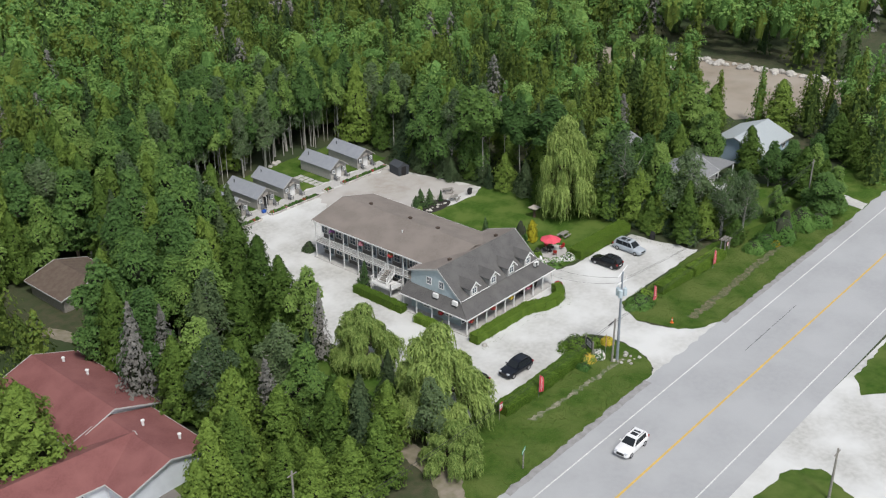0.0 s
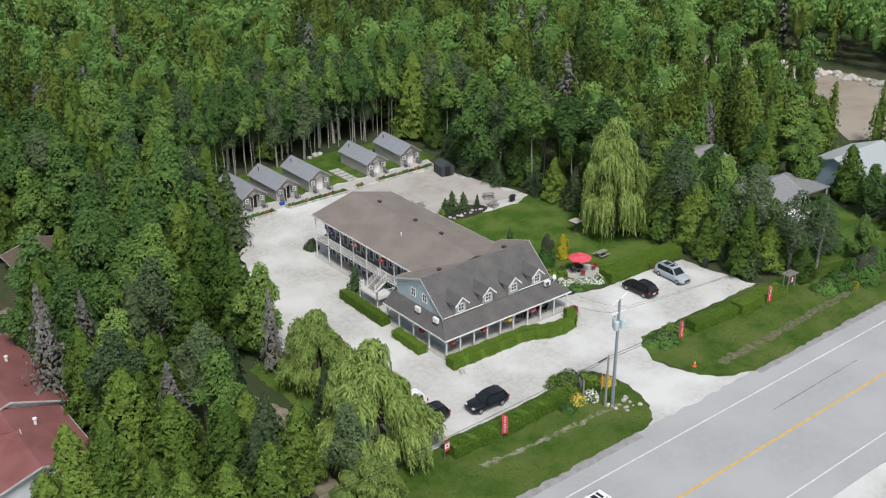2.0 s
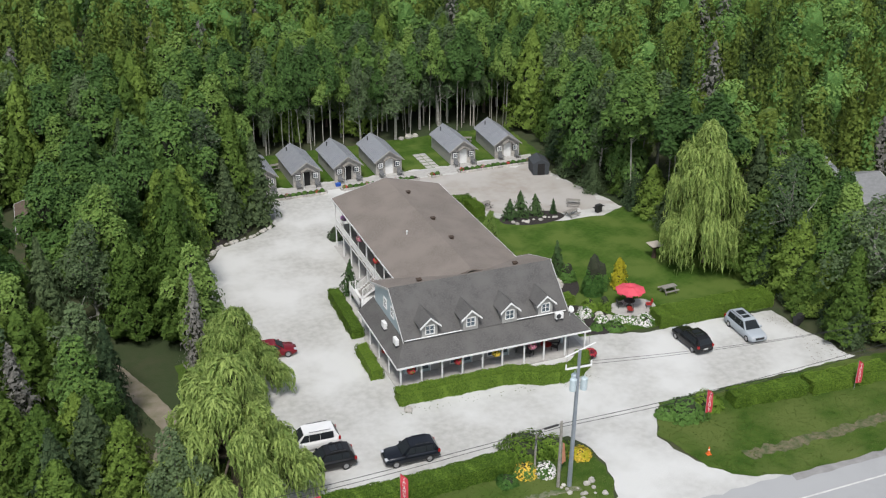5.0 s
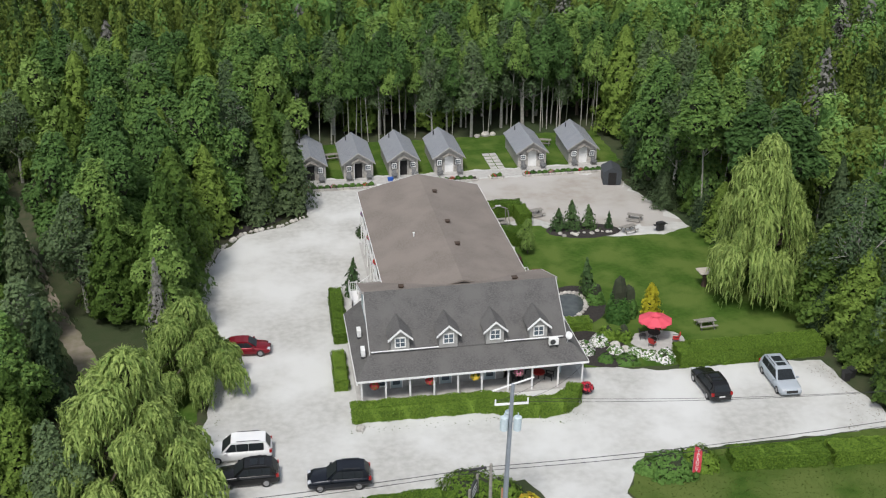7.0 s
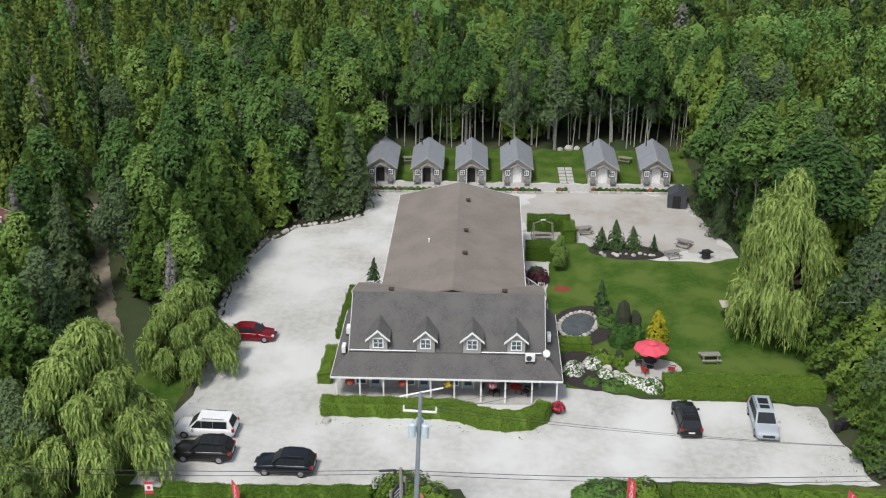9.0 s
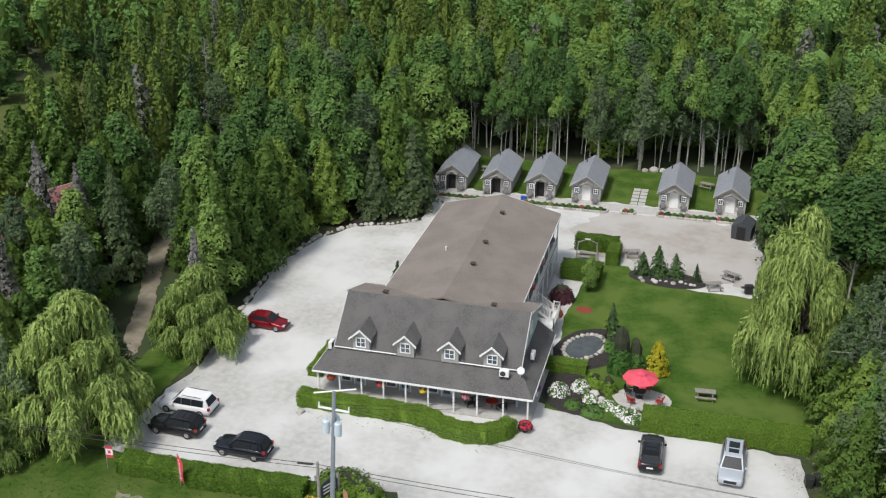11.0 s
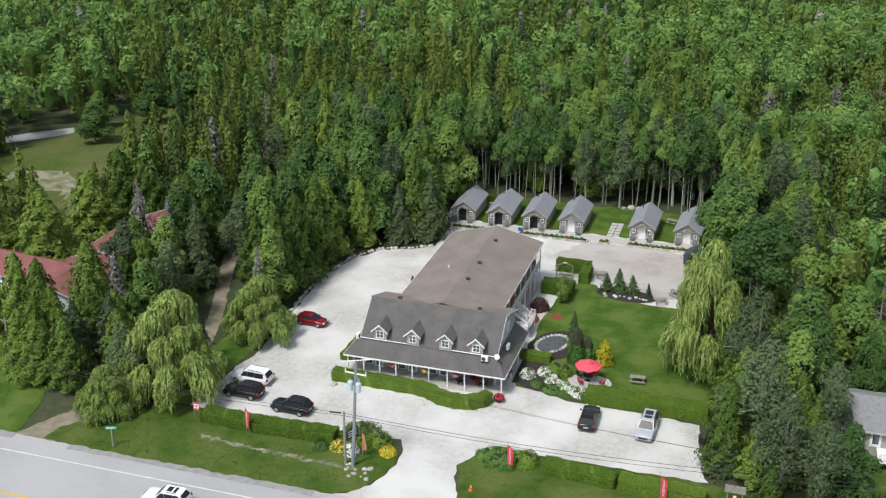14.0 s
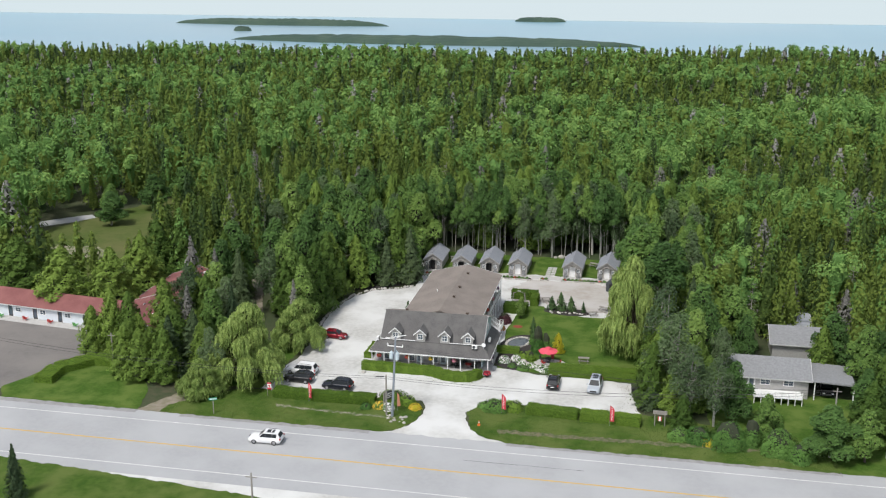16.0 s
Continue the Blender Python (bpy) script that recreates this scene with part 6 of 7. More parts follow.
for k, (x, y) in enumerate(((38.6, -5.0), (39.3, -4.6), (42.0, -8.5))):
    bn = thing("waste_bin", "black plastic waste bin beside the trees", "bin", pose(x, y, 0.0, 0, 0, 20 * k), "waste bins")
    part("tub", Build().hexa([(-0.25, -0.25, 0), (0.25, -0.25, 0), (0.25, 0.25, 0), (-0.25, 0.25, 0), (-0.32, -0.32, 0.85), (0.32, -0.32, 0.85), (0.32, 0.32, 0.85), (-0.32, 0.32, 0.85)]), PLASTIC, bn)
    part("lid", Build().box(-0.35, 0.35, -0.35, 0.35, 0.85, 0.92).mesh(bevel=0.02), PLASTIC, bn)


# ------------------------------------------------------------ garden behind the motel
def blob_bed(name, cx, cy, rx, ry, z, material, words, category, turn=0.0):
    pts = []
    for i in range(28):
        a = 2 * math.pi * i / 28
        x, y = rx * math.cos(a), ry * math.sin(a)
        pts.append((cx + x * math.cos(turn) - y * math.sin(turn), cy + x * math.sin(turn) + y * math.cos(turn)))
    return sheet(name, pts, z, material, words, category, 0.08, 0.5)


blob_bed("mulch_bed", 25.2, 30.0, 4.3, 2.1, 0.06, MULCH, "black mulch bed with young spruces", "flower bed", -0.12)
for x, y, h in ((22.5, 30.8, 2.9), (24.2, 31.2, 3.5), (26.1, 30.8, 3.0)):
    plant("sapling", x, y, h, 1.15, "young spruces", "young green spruce in a mulch bed")
plant("sapling", 28.4, 30.4, 2.2, 0.8, "young spruces", "thin young spruce in a mulch bed")
rock_random = random.Random(5)


def rock(x, y, r, group, words="rough pale limestone boulder on the ground", z=0.0):
    b = Build().ball((0, 0, 0), r, 7, 5, 0.7)
    b.v = [(a * rock_random.uniform(0.75, 1.2), c * rock_random.uniform(0.75, 1.2), d * rock_random.uniform(0.8, 1.1)) for a, c, d in b.v]
    o = part("boulder", b, STONE)
    o.matrix_basis = pose(x, y, z + r * 0.35, 0, 0, rock_random.uniform(0, 360))
    return tagged(o, words, "rock", group)


for k in range(11):
    rock(22.3 + k * 0.62 + rock_random.uniform(-0.3, 0.3), 29.2 + rock_random.uniform(-0.5, 0.5), rock_random.uniform(0.15, 0.34), "rocks in the mulch bed")
EDGE = [(-5.9, 39.5), (-8.9, 37.2), (-13.4, 35.7), (-16.2, 31.0), (-17.7, 24.9), (-17.9, 18.9), (-17.2, 10.3)]
for a, c in zip(EDGE, EDGE[1:]):
    n = int(math.dist(a, c) / 0.62)
    for k in range(n):
        f = (k + 0.5) / n
        rock(a[0] + (c[0] - a[0]) * f + rock_random.uniform(-0.15, 0.15), a[1] + (c[1] - a[1]) * f + rock_random.uniform(-0.15, 0.15), rock_random.uniform(0.2, 0.4), "rocks along the drive")
blob_bed("mulch_strip", -12.8, 37.3, 4.6, 0.9, 0.04, MULCH, "dark mulch strip under the spruces", "flower bed", 0.5)
for x, y, h in ((-7.6, 41.6, 11.4), (-11.6, 39.4, 10.0), (-8.2, 46.2, 10.5)):
    plant("spruce", x, y, h, 1.25, "spruces by the drive", "large dark spruce with branches to the ground")
blob_bed("pond", 18.5, 12.6, 1.6, 2.5, 0.07, mat("dark_pond_water", (0.05, 0.06, 0.06), 0.08, (0.08, 0.09, 0.085), 1.0), "small dark garden pond ringed with stones", "pond", -0.4)
blob_bed("mulch_bed", 19.0, 12.4, 3.2, 4.4, 0.052, MULCH, "black mulch bed round the pond", "flower bed", -0.4)
for k in range(26):
    a = 2 * math.pi * k / 26
    x, y = 1.75 * math.cos(a), 2.7 * math.sin(a)
    rock(18.5 + x * math.cos(-0.4) - y * math.sin(-0.4), 12.6 + x * math.sin(-0.4) + y * math.cos(-0.4), rock_random.uniform(0.18, 0.32), "rocks round the pond", "pale stone at the pond's edge")
blob_bed("mulch_bed", 18.6, 3.9, 2.8, 3.6, 0.053, MULCH, "dark mulch path and beds beside the porch", "flower bed", 0.5)
shrub(17.4, 3.6, 0.95, 1.0, SHRUB, "round green shrub with red and white flowers", "white", 1)
shrub(19.2, 4.8, 0.8, 0.9, SHRUB, "green shrub covered with white flowers", "white", 2)
shrub(20.2, 5.8, 0.9, 1.1, HEDGE, "bright green rounded shrub in the flower garden", None, 3)
shrub(21.7, 5.1, 0.75, 1.25, HEDGE, "clipped round green shrub", None, 4)
shrub(20.3, 3.2, 0.7, 0.5, SHRUB, "low plants with white flowers", "white", 5)
shrub(21.9, 2.5, 0.8, 0.5, SHRUB, "low plants with white flowers", "white", 6)
shrub(23.1, 1.8, 0.8, 0.55, SHRUB, "low plants with white flowers", "white", 7)
shrub(20.8, 1.3, 1.1, 0.5, SHRUB, "low green ground cover by the parking lot", None, 8)
shrub(24.2, 1.0, 0.9, 1.0, SHRUB, "loose green shrub with pale flowers", "white", 9)
shrub(18.9, 1.8, 0.7, 0.6, SHRUB, "low green shrub by the porch", None, 10)
rock(21.0, 64.6, 0.7, "garden boulders"), rock(22.2, 64.9, 0.5, "garden boulders"), rock(19.8, 64.4, 0.45, "garden boulders"), rock(20.6, 4.1, 0.5, "garden boulders"), rock(21.3, 3.3, 0.4, "garden boulders"), rock(19.5, 6.1, 0.35, "garden boulders")
for x, y, r, h in ((22.3, 8.9, 1.2, 3.0), (23.6, 9.5, 0.9, 2.2), (21.3, 12.9, 1.0, 1.6)):
    shrub(x, y, r, h, SHRUB, "bushy dark green cedar shrub", None, int(x))
plant("sapling", 21.0, 14.5, 4.2, 0.75, "young spruces", "narrow young spruce beside the pond")
golden = thing("golden_cedar", "bright yellow golden cedar on the lawn", "shrub", pose(25.7, 9.1, 0))
gc, gt = conifer("cedar", 3.6, 1.15, 77, 900)
gc.materials.append(GOLD), gc.materials.append(INNER), gt.materials.append(BARK)
part("crown", gc, None, golden), part("trunk", gt, None, golden)
shrub(14.8, 22.0, 1.3, 1.7, PURPLE, "dark purple-leaved shrub beside the wing", None, 12)
shrub(14.6, 18.5, 0.8, 0.9, SHRUB, "low shrub with red flowers beside the wing", "red", 13)
plant("broadleaf", 17.4, 25.1, 4.2, 0.9, "garden trees", "young green garden tree in a mulch ring")
blob_bed("mulch_ring", 17.4, 20.4, 0.9, 0.7, 0.062, mat("red_mulch", (0.25, 0.05, 0.03), 0.95), "ring of red mulch on the lawn", "flower bed")
plant("sapling", -2.4, 18.4, 4.3, 0.8, "young spruces", "young spruce beside the wing's balcony")
shrub(0.4, 33.0, 1.0, 1.4, SPRUCE, "round dark green bush at the wing's corner", None, 14)

# patio with the red umbrella
blob_bed("patio", 24.8, 4.4, 2.6, 1.9, 0.06, CONCRETE, "round pale concrete patio", "patio")
parasol = thing("parasol", "red patio umbrella with eight panels and a vented top", "umbrella", pose(24.5, 4.7, 0.06))
part("pole", Build().rod((0, 0, 0), (0, 0, 2.6), 0.03, 0.03, 8), WOOD_DARK, parasol)
part("base", Build().rod((0, 0, 0), (0, 0, 0.1), 0.32, 0.28, 14), PLASTIC, parasol)
RED_CANOPY = mat("coral_red_canvas", (0.68, 0.085, 0.125), 0.75, (0.60, 0.065, 0.10), 1.5)
for k in range(8):
    a0, a1 = 2 * math.pi * k / 8, 2 * math.pi * (k + 1) / 8
    am = (a0 + a1) / 2
    p = [(0.35 * math.cos(a0), 0.35 * math.sin(a0), 2.5), (0.35 * math.cos(a1), 0.35 * math.sin(a1), 2.5), (1.6 * math.cos(a1), 1.6 * math.sin(a1), 2.05), (1.5 * math.cos(am), 1.5 * math.sin(am), 2.02), (1.6 * math.cos(a0), 1.6 * math.sin(a0), 2.05)]
    panel = part("canopy_panel", Build().slab(p, 0.015), RED_CANOPY, parasol)
    part("valance", Build().slab([p[4], p[3], (p[3][0] * 1.01, p[3][1] * 1.01, p[3][2] - 0.002), (p[4][0] * 1.01, p[4][1] * 1.01, p[4][2] - 0.002)], 0.16), RED_CANOPY, panel)
    part("rib", Build().rod((0, 0, 2.5), (1.58 * math.cos(a0), 1.58 * math.sin(a0), 2.02), 0.012, 0.012, 5), STEEL, parasol)
    q = [(0, 0, 2.78), (0.55 * math.cos(a0), 0.55 * math.sin(a0), 2.56), (0.55 * math.cos(a1), 0.55 * math.sin(a1), 2.56)]
    part("vent_panel", Build().slab(q, 0.012), RED_CANOPY, parasol)
patio_table = thing("patio_table", "round dark patio table under the umbrella", "table", pose(24.5, 4.7, 0.06))
part("tabletop", Build().rod((0, 0, 0.7), (0, 0, 0.74), 0.6, 0.6, 20), PLASTIC, patio_table)
for a in (45, 135, 225, 315):
    part("leg", Build().rod((0.5 * math.cos(radians(a)), 0.5 * math.sin(radians(a)), 0), (0.3 * math.cos(radians(a)), 0.3 * math.sin(radians(a)), 0.7), 0.025), PLASTIC, patio_table)


def patio_chair(x, y, turn, cushion, words):
    t = thing("patio_chair", words, "chair", pose(x, y, 0.06, 0, 0, turn), "chairs round the patio table")
    part("seat", Build().box(-0.27, 0.27, -0.27, 0.27, 0.38, 0.5).mesh(bevel=0.03), cushion, t)
    part("backrest", Build().hexa([(-0.27, 0.22, 0.48), (0.27, 0.22, 0.48), (0.27, 0.3, 0.48), (-0.27, 0.3, 0.48), (-0.27, 0.36, 0.98), (0.27, 0.36, 0.98), (0.27, 0.44, 0.98), (-0.27, 0.44, 0.98)]).mesh(bevel=0.02), cushion, t)
    for sx in (-0.25, 0.25):
        for sy in (-0.25, 0.25):
            part("leg", Build().rod((sx, sy, 0), (sx, sy, 0.38), 0.02), PLASTIC, t)
        part("arm", Build().box(sx - 0.03, sx + 0.03, -0.25, 0.28, 0.62, 0.66), PLASTIC, t)


patio_chair(26.3, 3.8, 250, RED_PAINT, "patio chair with red cushions"), patio_chair(23.9, 3.4, 130, RED_PAINT, "patio chair with red cushions")
patio_chair(25.1, 5.7, 0, RED_PAINT, "patio chair with red cushions"), patio_chair(23.5, 4.9, 80, PLASTIC, "dark woven patio chair")
for x, y, turn, c, w in ((10.2, -0.6, 120, PLASTIC, "black metal chair on the porch"), (11.4, 0.9, 10, PLASTIC, "black metal chair on the porch"), (13.0, -0.5, 240, PLASTIC, "black metal chair on the porch")):
    low_chair(x, y, turn, c, w, 0.14, "porch chairs")
porch_table = thing("porch_table", "round table with a red cloth on the porch", "table", pose(12.1, -0.4, 0.14))
part("tabletop", Build().rod((0, 0, 0.66), (0, 0, 0.72), 0.55, 0.55, 18), RED_PAINT, porch_table)
part("leg", Build().rod((0, 0, 0), (0, 0, 0.66), 0.05), PLASTIC, porch_table)


def hanging_basket(x, y, z, petals):
    t = thing("hanging_basket", f"hanging flower basket with {petals} flowers", "hanging basket", pose(x, y, z), "hanging baskets")
    rng = np.random.default_rng(int(abs(x * 13 + y * 7)))
    part("pot", Build().rod((0, 0, -0.25), (0, 0, 0), 0.12, 0.22, 12), WOOD_DARK, t)
    part("hook", Build().rod((0, 0, 0), (0, 0, 2.4 - z if z < 2.4 else 0.4), 0.008), PLASTIC, t)
    d = on_ball(150, rng)
    foliage("foliage", d * np.array([0.36, 0.36, 0.28]), d, 0.11, SHRUB, t, 3)
    d = on_ball(170, rng)
    foliage("blossom", d * np.array([0.4, 0.4, 0.32]), d, 0.085, FLOWER[petals], t, 4)


for x, c in ((-2.4, "red"), (2.3, "red"), (6.2, "yellow"), (10.0, "pink")):
    hanging_basket(x, -1.6, 1.75, c)
hanging_basket(-3.4, 2.8, 1.75, "red"), hanging_basket(15.7, 1.2, 1.75, "purple")
for y, c in ((13.9, "red"), (19.8, "pink"), (25.9, "purple")):
    hanging_basket(12.8, y, 5.2, c), hanging_basket(-0.17, y + 1.2, 5.2, c)
urn = thing("flower_pot", "dark round pot overflowing with purple and orange flowers", "flower pot", pose(15.6, -3.1, 0.03))
part("pot", Build().rod((0, 0, 0), (0, 0, 0.5), 0.28, 0.45, 16), PLASTIC, urn)
_rng = np.random.default_rng(8)
d_ = on_ball(260, _rng)
d_[:, 2] = np.abs(d_[:, 2])
foliage("foliage", d_ * np.array([0.6, 0.6, 0.5]) + np.array([0, 0, 0.45]), d_, 0.12, PURPLE, urn, 5)
d_ = on_ball(120, _rng)
d_[:, 2] = np.abs(d_[:, 2])
foliage("blossom", d_ * np.array([0.62, 0.62, 0.55]) + np.array([0, 0, 0.45]), d_, 0.09, FLOWER["red"], urn, 6)


def picnic_table(x, y, turn):
    t = thing("picnic_table", "weathered grey wooden picnic table with benches", "picnic table", pose(x, y, 0.045, 0, 0, turn), "picnic tables")
    for k in range(5):
        part("tabletop_board", Build().box(-0.9, 0.9, -0.37 + k * 0.15, -0.24 + k * 0.15, 0.72, 0.76), WOOD_GREY, t)
    for s in (-1, 1):
        part("bench_board", Build().box(-0.9, 0.9, s * 0.72 - 0.13, s * 0.72 + 0.13, 0.42, 0.46), WOOD_GREY, t)
    for xx in (-0.65, 0.65):
        for s in (-1, 1):
            part("leg", Build().hexa([(xx - 0.04, s * 0.6 - 0.05, 0), (xx + 0.04, s * 0.6 - 0.05, 0), (xx + 0.04, s * 0.6 + 0.05, 0), (xx - 0.04, s * 0.6 + 0.05, 0), (xx - 0.04, s * 0.2 - 0.05, 0.72), (xx + 0.04, s * 0.2 - 0.05, 0.72), (xx + 0.04, s * 0.2 + 0.05, 0.72), (xx - 0.04, s * 0.2 + 0.05, 0.72)]), WOOD_GREY, t)
        part("brace", Build().box(xx - 0.03, xx + 0.03, -0.8, 0.8, 0.36, 0.42), WOOD_GREY, t)


picnic_table(30.2, 6.1, 4), picnic_table(30.2, 28.8, 20), picnic_table(20.9, 35.2, 15), picnic_table(32.0, 31.8, -30)
picnic_table(-1.4, 58.6, 8), picnic_table(28.4, 59.6, -20)
tent = thing("tool_tent", "small dark grey canvas shelter beside the last cabin", "shelter", pose(33.2, 44.5, 0, 0, 0, -12))
part("cloth", Build().add([(-1.1, -1.4, 0), (1.1, -1.4, 0), (1.1, 1.4, 0), (-1.1, 1.4, 0), (-1.2, -1.45, 1.7), (1.2, -1.45, 1.7), (1.2, 1.45, 1.7), (-1.2, 1.45, 1.7), (0, -1.45, 2.35), (0, 1.45, 2.35)],
                          [(0, 1, 5, 8, 4), (1, 2, 6, 5), (2, 3, 7, 9, 6), (3, 0, 4, 7), (4, 8, 9, 7), (8, 5, 6, 9)]), mat("dark_grey_canvas", (0.055, 0.062, 0.07), 0.85), tent)
# Near-black panel on the cloth imitates the unlit inside.
part("doorway", Build().box(-0.5, 0.5, -1.47, -1.42, 0.02, 1.7), mat_dark, tent, "dark open entrance")
feeder = thing("bird_table", "bird table with a pale flat roof on a dark post", "bird table", pose(33.4, 14.3, 0.045))
part("post", Build().rod((0, 0, 0), (0, 0, 1.3), 0.3, 0.12, 10), WOOD_DARK, feeder)
part("tray", Build().box(-0.45, 0.45, -0.45, 0.45, 1.3, 1.36), WOOD_DARK, feeder)
part("roof", Build().slab([(-0.75, -0.75, 1.75), (0.75, -0.75, 1.75), (0.75, 0.75, 1.75), (-0.75, 0.75, 1.75)], 0.09), mat("pale_beige_board", (0.52, 0.47, 0.40), 0.8), feeder)
for sx in (-0.35, 0.35):
    part("prop", Build().rod((sx, 0, 1.36), (sx, 0, 1.7), 0.03), WOOD_DARK, feeder)
grill = thing("charcoal_grill", "black barbecue grill on a stand", "grill", pose(33.9, 28.5, 0.03, 0, 0, 15))
part("hood", Build().box(-0.45, 0.45, -0.28, 0.28, 0.75, 1.1).mesh(bevel=0.08), PLASTIC, grill)
part("cart", Build().box(-0.4, 0.4, -0.24, 0.24, 0.1, 0.72), PLASTIC, grill)
for s in (-1, 1):
    part("side_shelf", Build().box(min(s * 0.46, s * 0.85), max(s * 0.46, s * 0.85), -0.25, 0.25, 0.78, 0.82), PLASTIC, grill)
swing = thing("garden_swing", "wooden garden swing with a frame between hedges", "garden swing", pose(15.9, 33.3, 0.03, 0, 0, 4))
for s in (-1, 1):
    for yy in (-0.9, 0.9):
        part("leg", Build().rod((s * 1.25, yy, 0), (s * 1.05, yy * 0.5, 1.9), 0.06, 0.06, 6), WOOD_GREY, swing)
    part("rafter", Build().rod((s * 1.15, 0, 1.9), (0, 0, 2.4), 0.06, 0.06, 6), WOOD_GREY, swing)
    part("bench", Build().box(-0.9, 0.9, s * 0.55 - 0.22, s * 0.55 + 0.22, 0.42, 0.48), WOOD_GREY, swing)
part("deck", Build().box(-1.3, 1.3, -1.0, 1.0, 0.05, 0.15), WOOD_GREY, swing)
part("beam", Build().box(-0.3, 0.3, -0.06, 0.06, 2.34, 2.46), WHITE, swing)

# mound with the sign, flower bank and rubble at the pole
shrub(3.1, -14.8, 2.3, 1.5, HEDGE, "rounded green bush behind the sign", None, 21)
shrub(5.4, -15.2, 1.5, 1.0, HEDGE, "rounded green bush at the drive", None, 22)
shrub(7.1, -17.0, 0.9, 0.8, GOLD, "yellow-green low shrub at the drive", "yellow", 23)
shrub(1.8, -17.5, 1.0, 0.9, SHRUB, "tall plants with yellow flowers", "yellow", 24)
shrub(3.3, -18.0, 0.9, 1.0, SHRUB, "tall plants with white flowers", "white", 25)
shrub(-0.1, -18.1, 0.9, 0.7, SHRUB, "low green shrub at the hedge", None, 26)
shrub(18.8, -14.8, 1.9, 1.5, SHRUB, "wide rounded green bush at the drive", None, 27)
shrub(21.2, -14.2, 1.6, 1.2, HEDGE, "rounded green bush at the drive", None, 28)
shrub(17.0, -14.4, 1.0, 0.8, SHRUB, "low green bush at the drive", None, 29)
for k in range(16):
    rock(4.6 + rock_random.uniform(-1.2, 2.4), -20.9 + rock_random.uniform(-1.4, 1.0), rock_random.uniform(0.12, 0.3), "rubble round the pole")
rock(-4.0, -5.3, 0.42, "garden boulders")
sheet("dirt_track", [(-13.5, -19.5), (-8.8, -20.0), (-0.4, -20.3), (4.9, -20.5), (4.9, -21.0), (-0.3, -20.9), (-8.7, -20.6), (-13.5, -20.2)], 0.056, mat("grassy_gravel", (0.27, 0.25, 0.19), 1.0, (0.055, 0.095, 0.02), 1.3, 0.6, 12), "thin bare gravel track through the grass", "track", 0.25, 0.4)
SHOULDER = mat("crumbled_dark_asphalt", (0.23, 0.225, 0.22), 0.95, (0.31, 0.305, 0.30), 1.2, 0.5, 30)
for x0, x1 in ((-130, -33), (-26, 2.5), (22, 66)):
    sheet("shoulder", [(x0, -26.35 + 0.0017 * x0), (x1, -26.35 + 0.0017 * x1), (x1, -25.3 + 0.0017 * x1), (x0, -25.3 + 0.0017 * x0)], 0.042, SHOULDER, "crumbled dark asphalt at the road edge", "road shoulder", 0.07, 0.8)
sheet("dirt_track", [(20.4, -21.4), (30.8, -21.4), (44.5, -20.9), (59.9, -20.5), (59.9, -21.3), (44.5, -21.9), (30.8, -22.5), (20.4, -22.6)], 0.056, mat("dry_bare_soil", (0.17, 0.145, 0.09), 1.0, (0.055, 0.085, 0.025), 1.6, 0.8, 10), "strip of dry bare soil in the verge", "track", 0.3, 0.5)

# ------------------------------------------------------------ left neighbours
ASPHALT_OLD = mat("old_brownish_asphalt", (0.17, 0.155, 0.145), 0.95, (0.145, 0.135, 0.125), 1.0, 0.3, 60, big=(0.19, 0.175, 0.16), big_scale=0.1)
sheet("motel_lot", [(-137.9, -21.7), (-58.6, -25.2), (-54.6, -14.4), (-49.3, -5.4), (-47.8, 5.9), (-137.6, 11.1)], 0.03, ASPHALT_OLD, "old brownish asphalt parking lot", "parking lot", 0.1)
sheet("lawn", [(-55.5, -25.2), (-33.1, -25.5), (-34.6, -18.6), (-44.1, -4.6), (-49.3, -4.9), (-54.6, -14.1), (-57.8, -21.9)], 0.045, GRASS, "mown green lawn at the neighbouring motel", "lawn", 0.15, 0.8)
sheet("dirt_drive", [(-33.3, -25.5), (-27.9, -25.5), (-26.6, -17.0), (-25.2, -8.0), (-23.2, 0.5), (-25.3, 7.0), (-28.2, 14.0), (-31.9, 23.0), (-36.2, 36.0), (-38.6, 42.0), (-40.6, 41.4), (-37.8, 33.0), (-33.7, 22.0), (-30.0, 13.4), (-27.0, 6.0), (-25.2, 0.0), (-27.6, -9.0), (-29.4, -18.0)], 0.04, mat("brown_leafy_dirt", (0.25, 0.215, 0.17), 1.0, (0.15, 0.14, 0.085), 0.8), "narrow two-rut gravel drive under the trees", "drive", 0.15, 0.7)
sheet("lawn", [(-24.6, -14.8), (-18.1, -14.5), (-16.9, 1.6), (-18.0, 11.8), (-22.5, 10.0), (-22.2, 1.0)], 0.035, GRASS, "shaded grass under the willows", "lawn", 0.2, 0.8)
sheet("meadow", CLEARING, 0.03, mat("dry_meadow_grass", (0.055, 0.09, 0.02), 0.95, (0.08, 0.11, 0.03), 0.8, 0.6, 8, spec=0.05, big=(0.12, 0.125, 0.05), big_scale=0.06), "dry green meadow between the woods", "meadow", 0.6, 2.0)
sheet("meadow", [(-42.2, 29.0), (-43.5, -1.5), (-60.9, -2.8), (-81.4, 24.1), (-63.7, 32.2), (-53.6, 37.9)], 0.028, ROUGH_GRASS, "rough grass behind the neighbouring motel", "meadow", 0.4, 1.5)
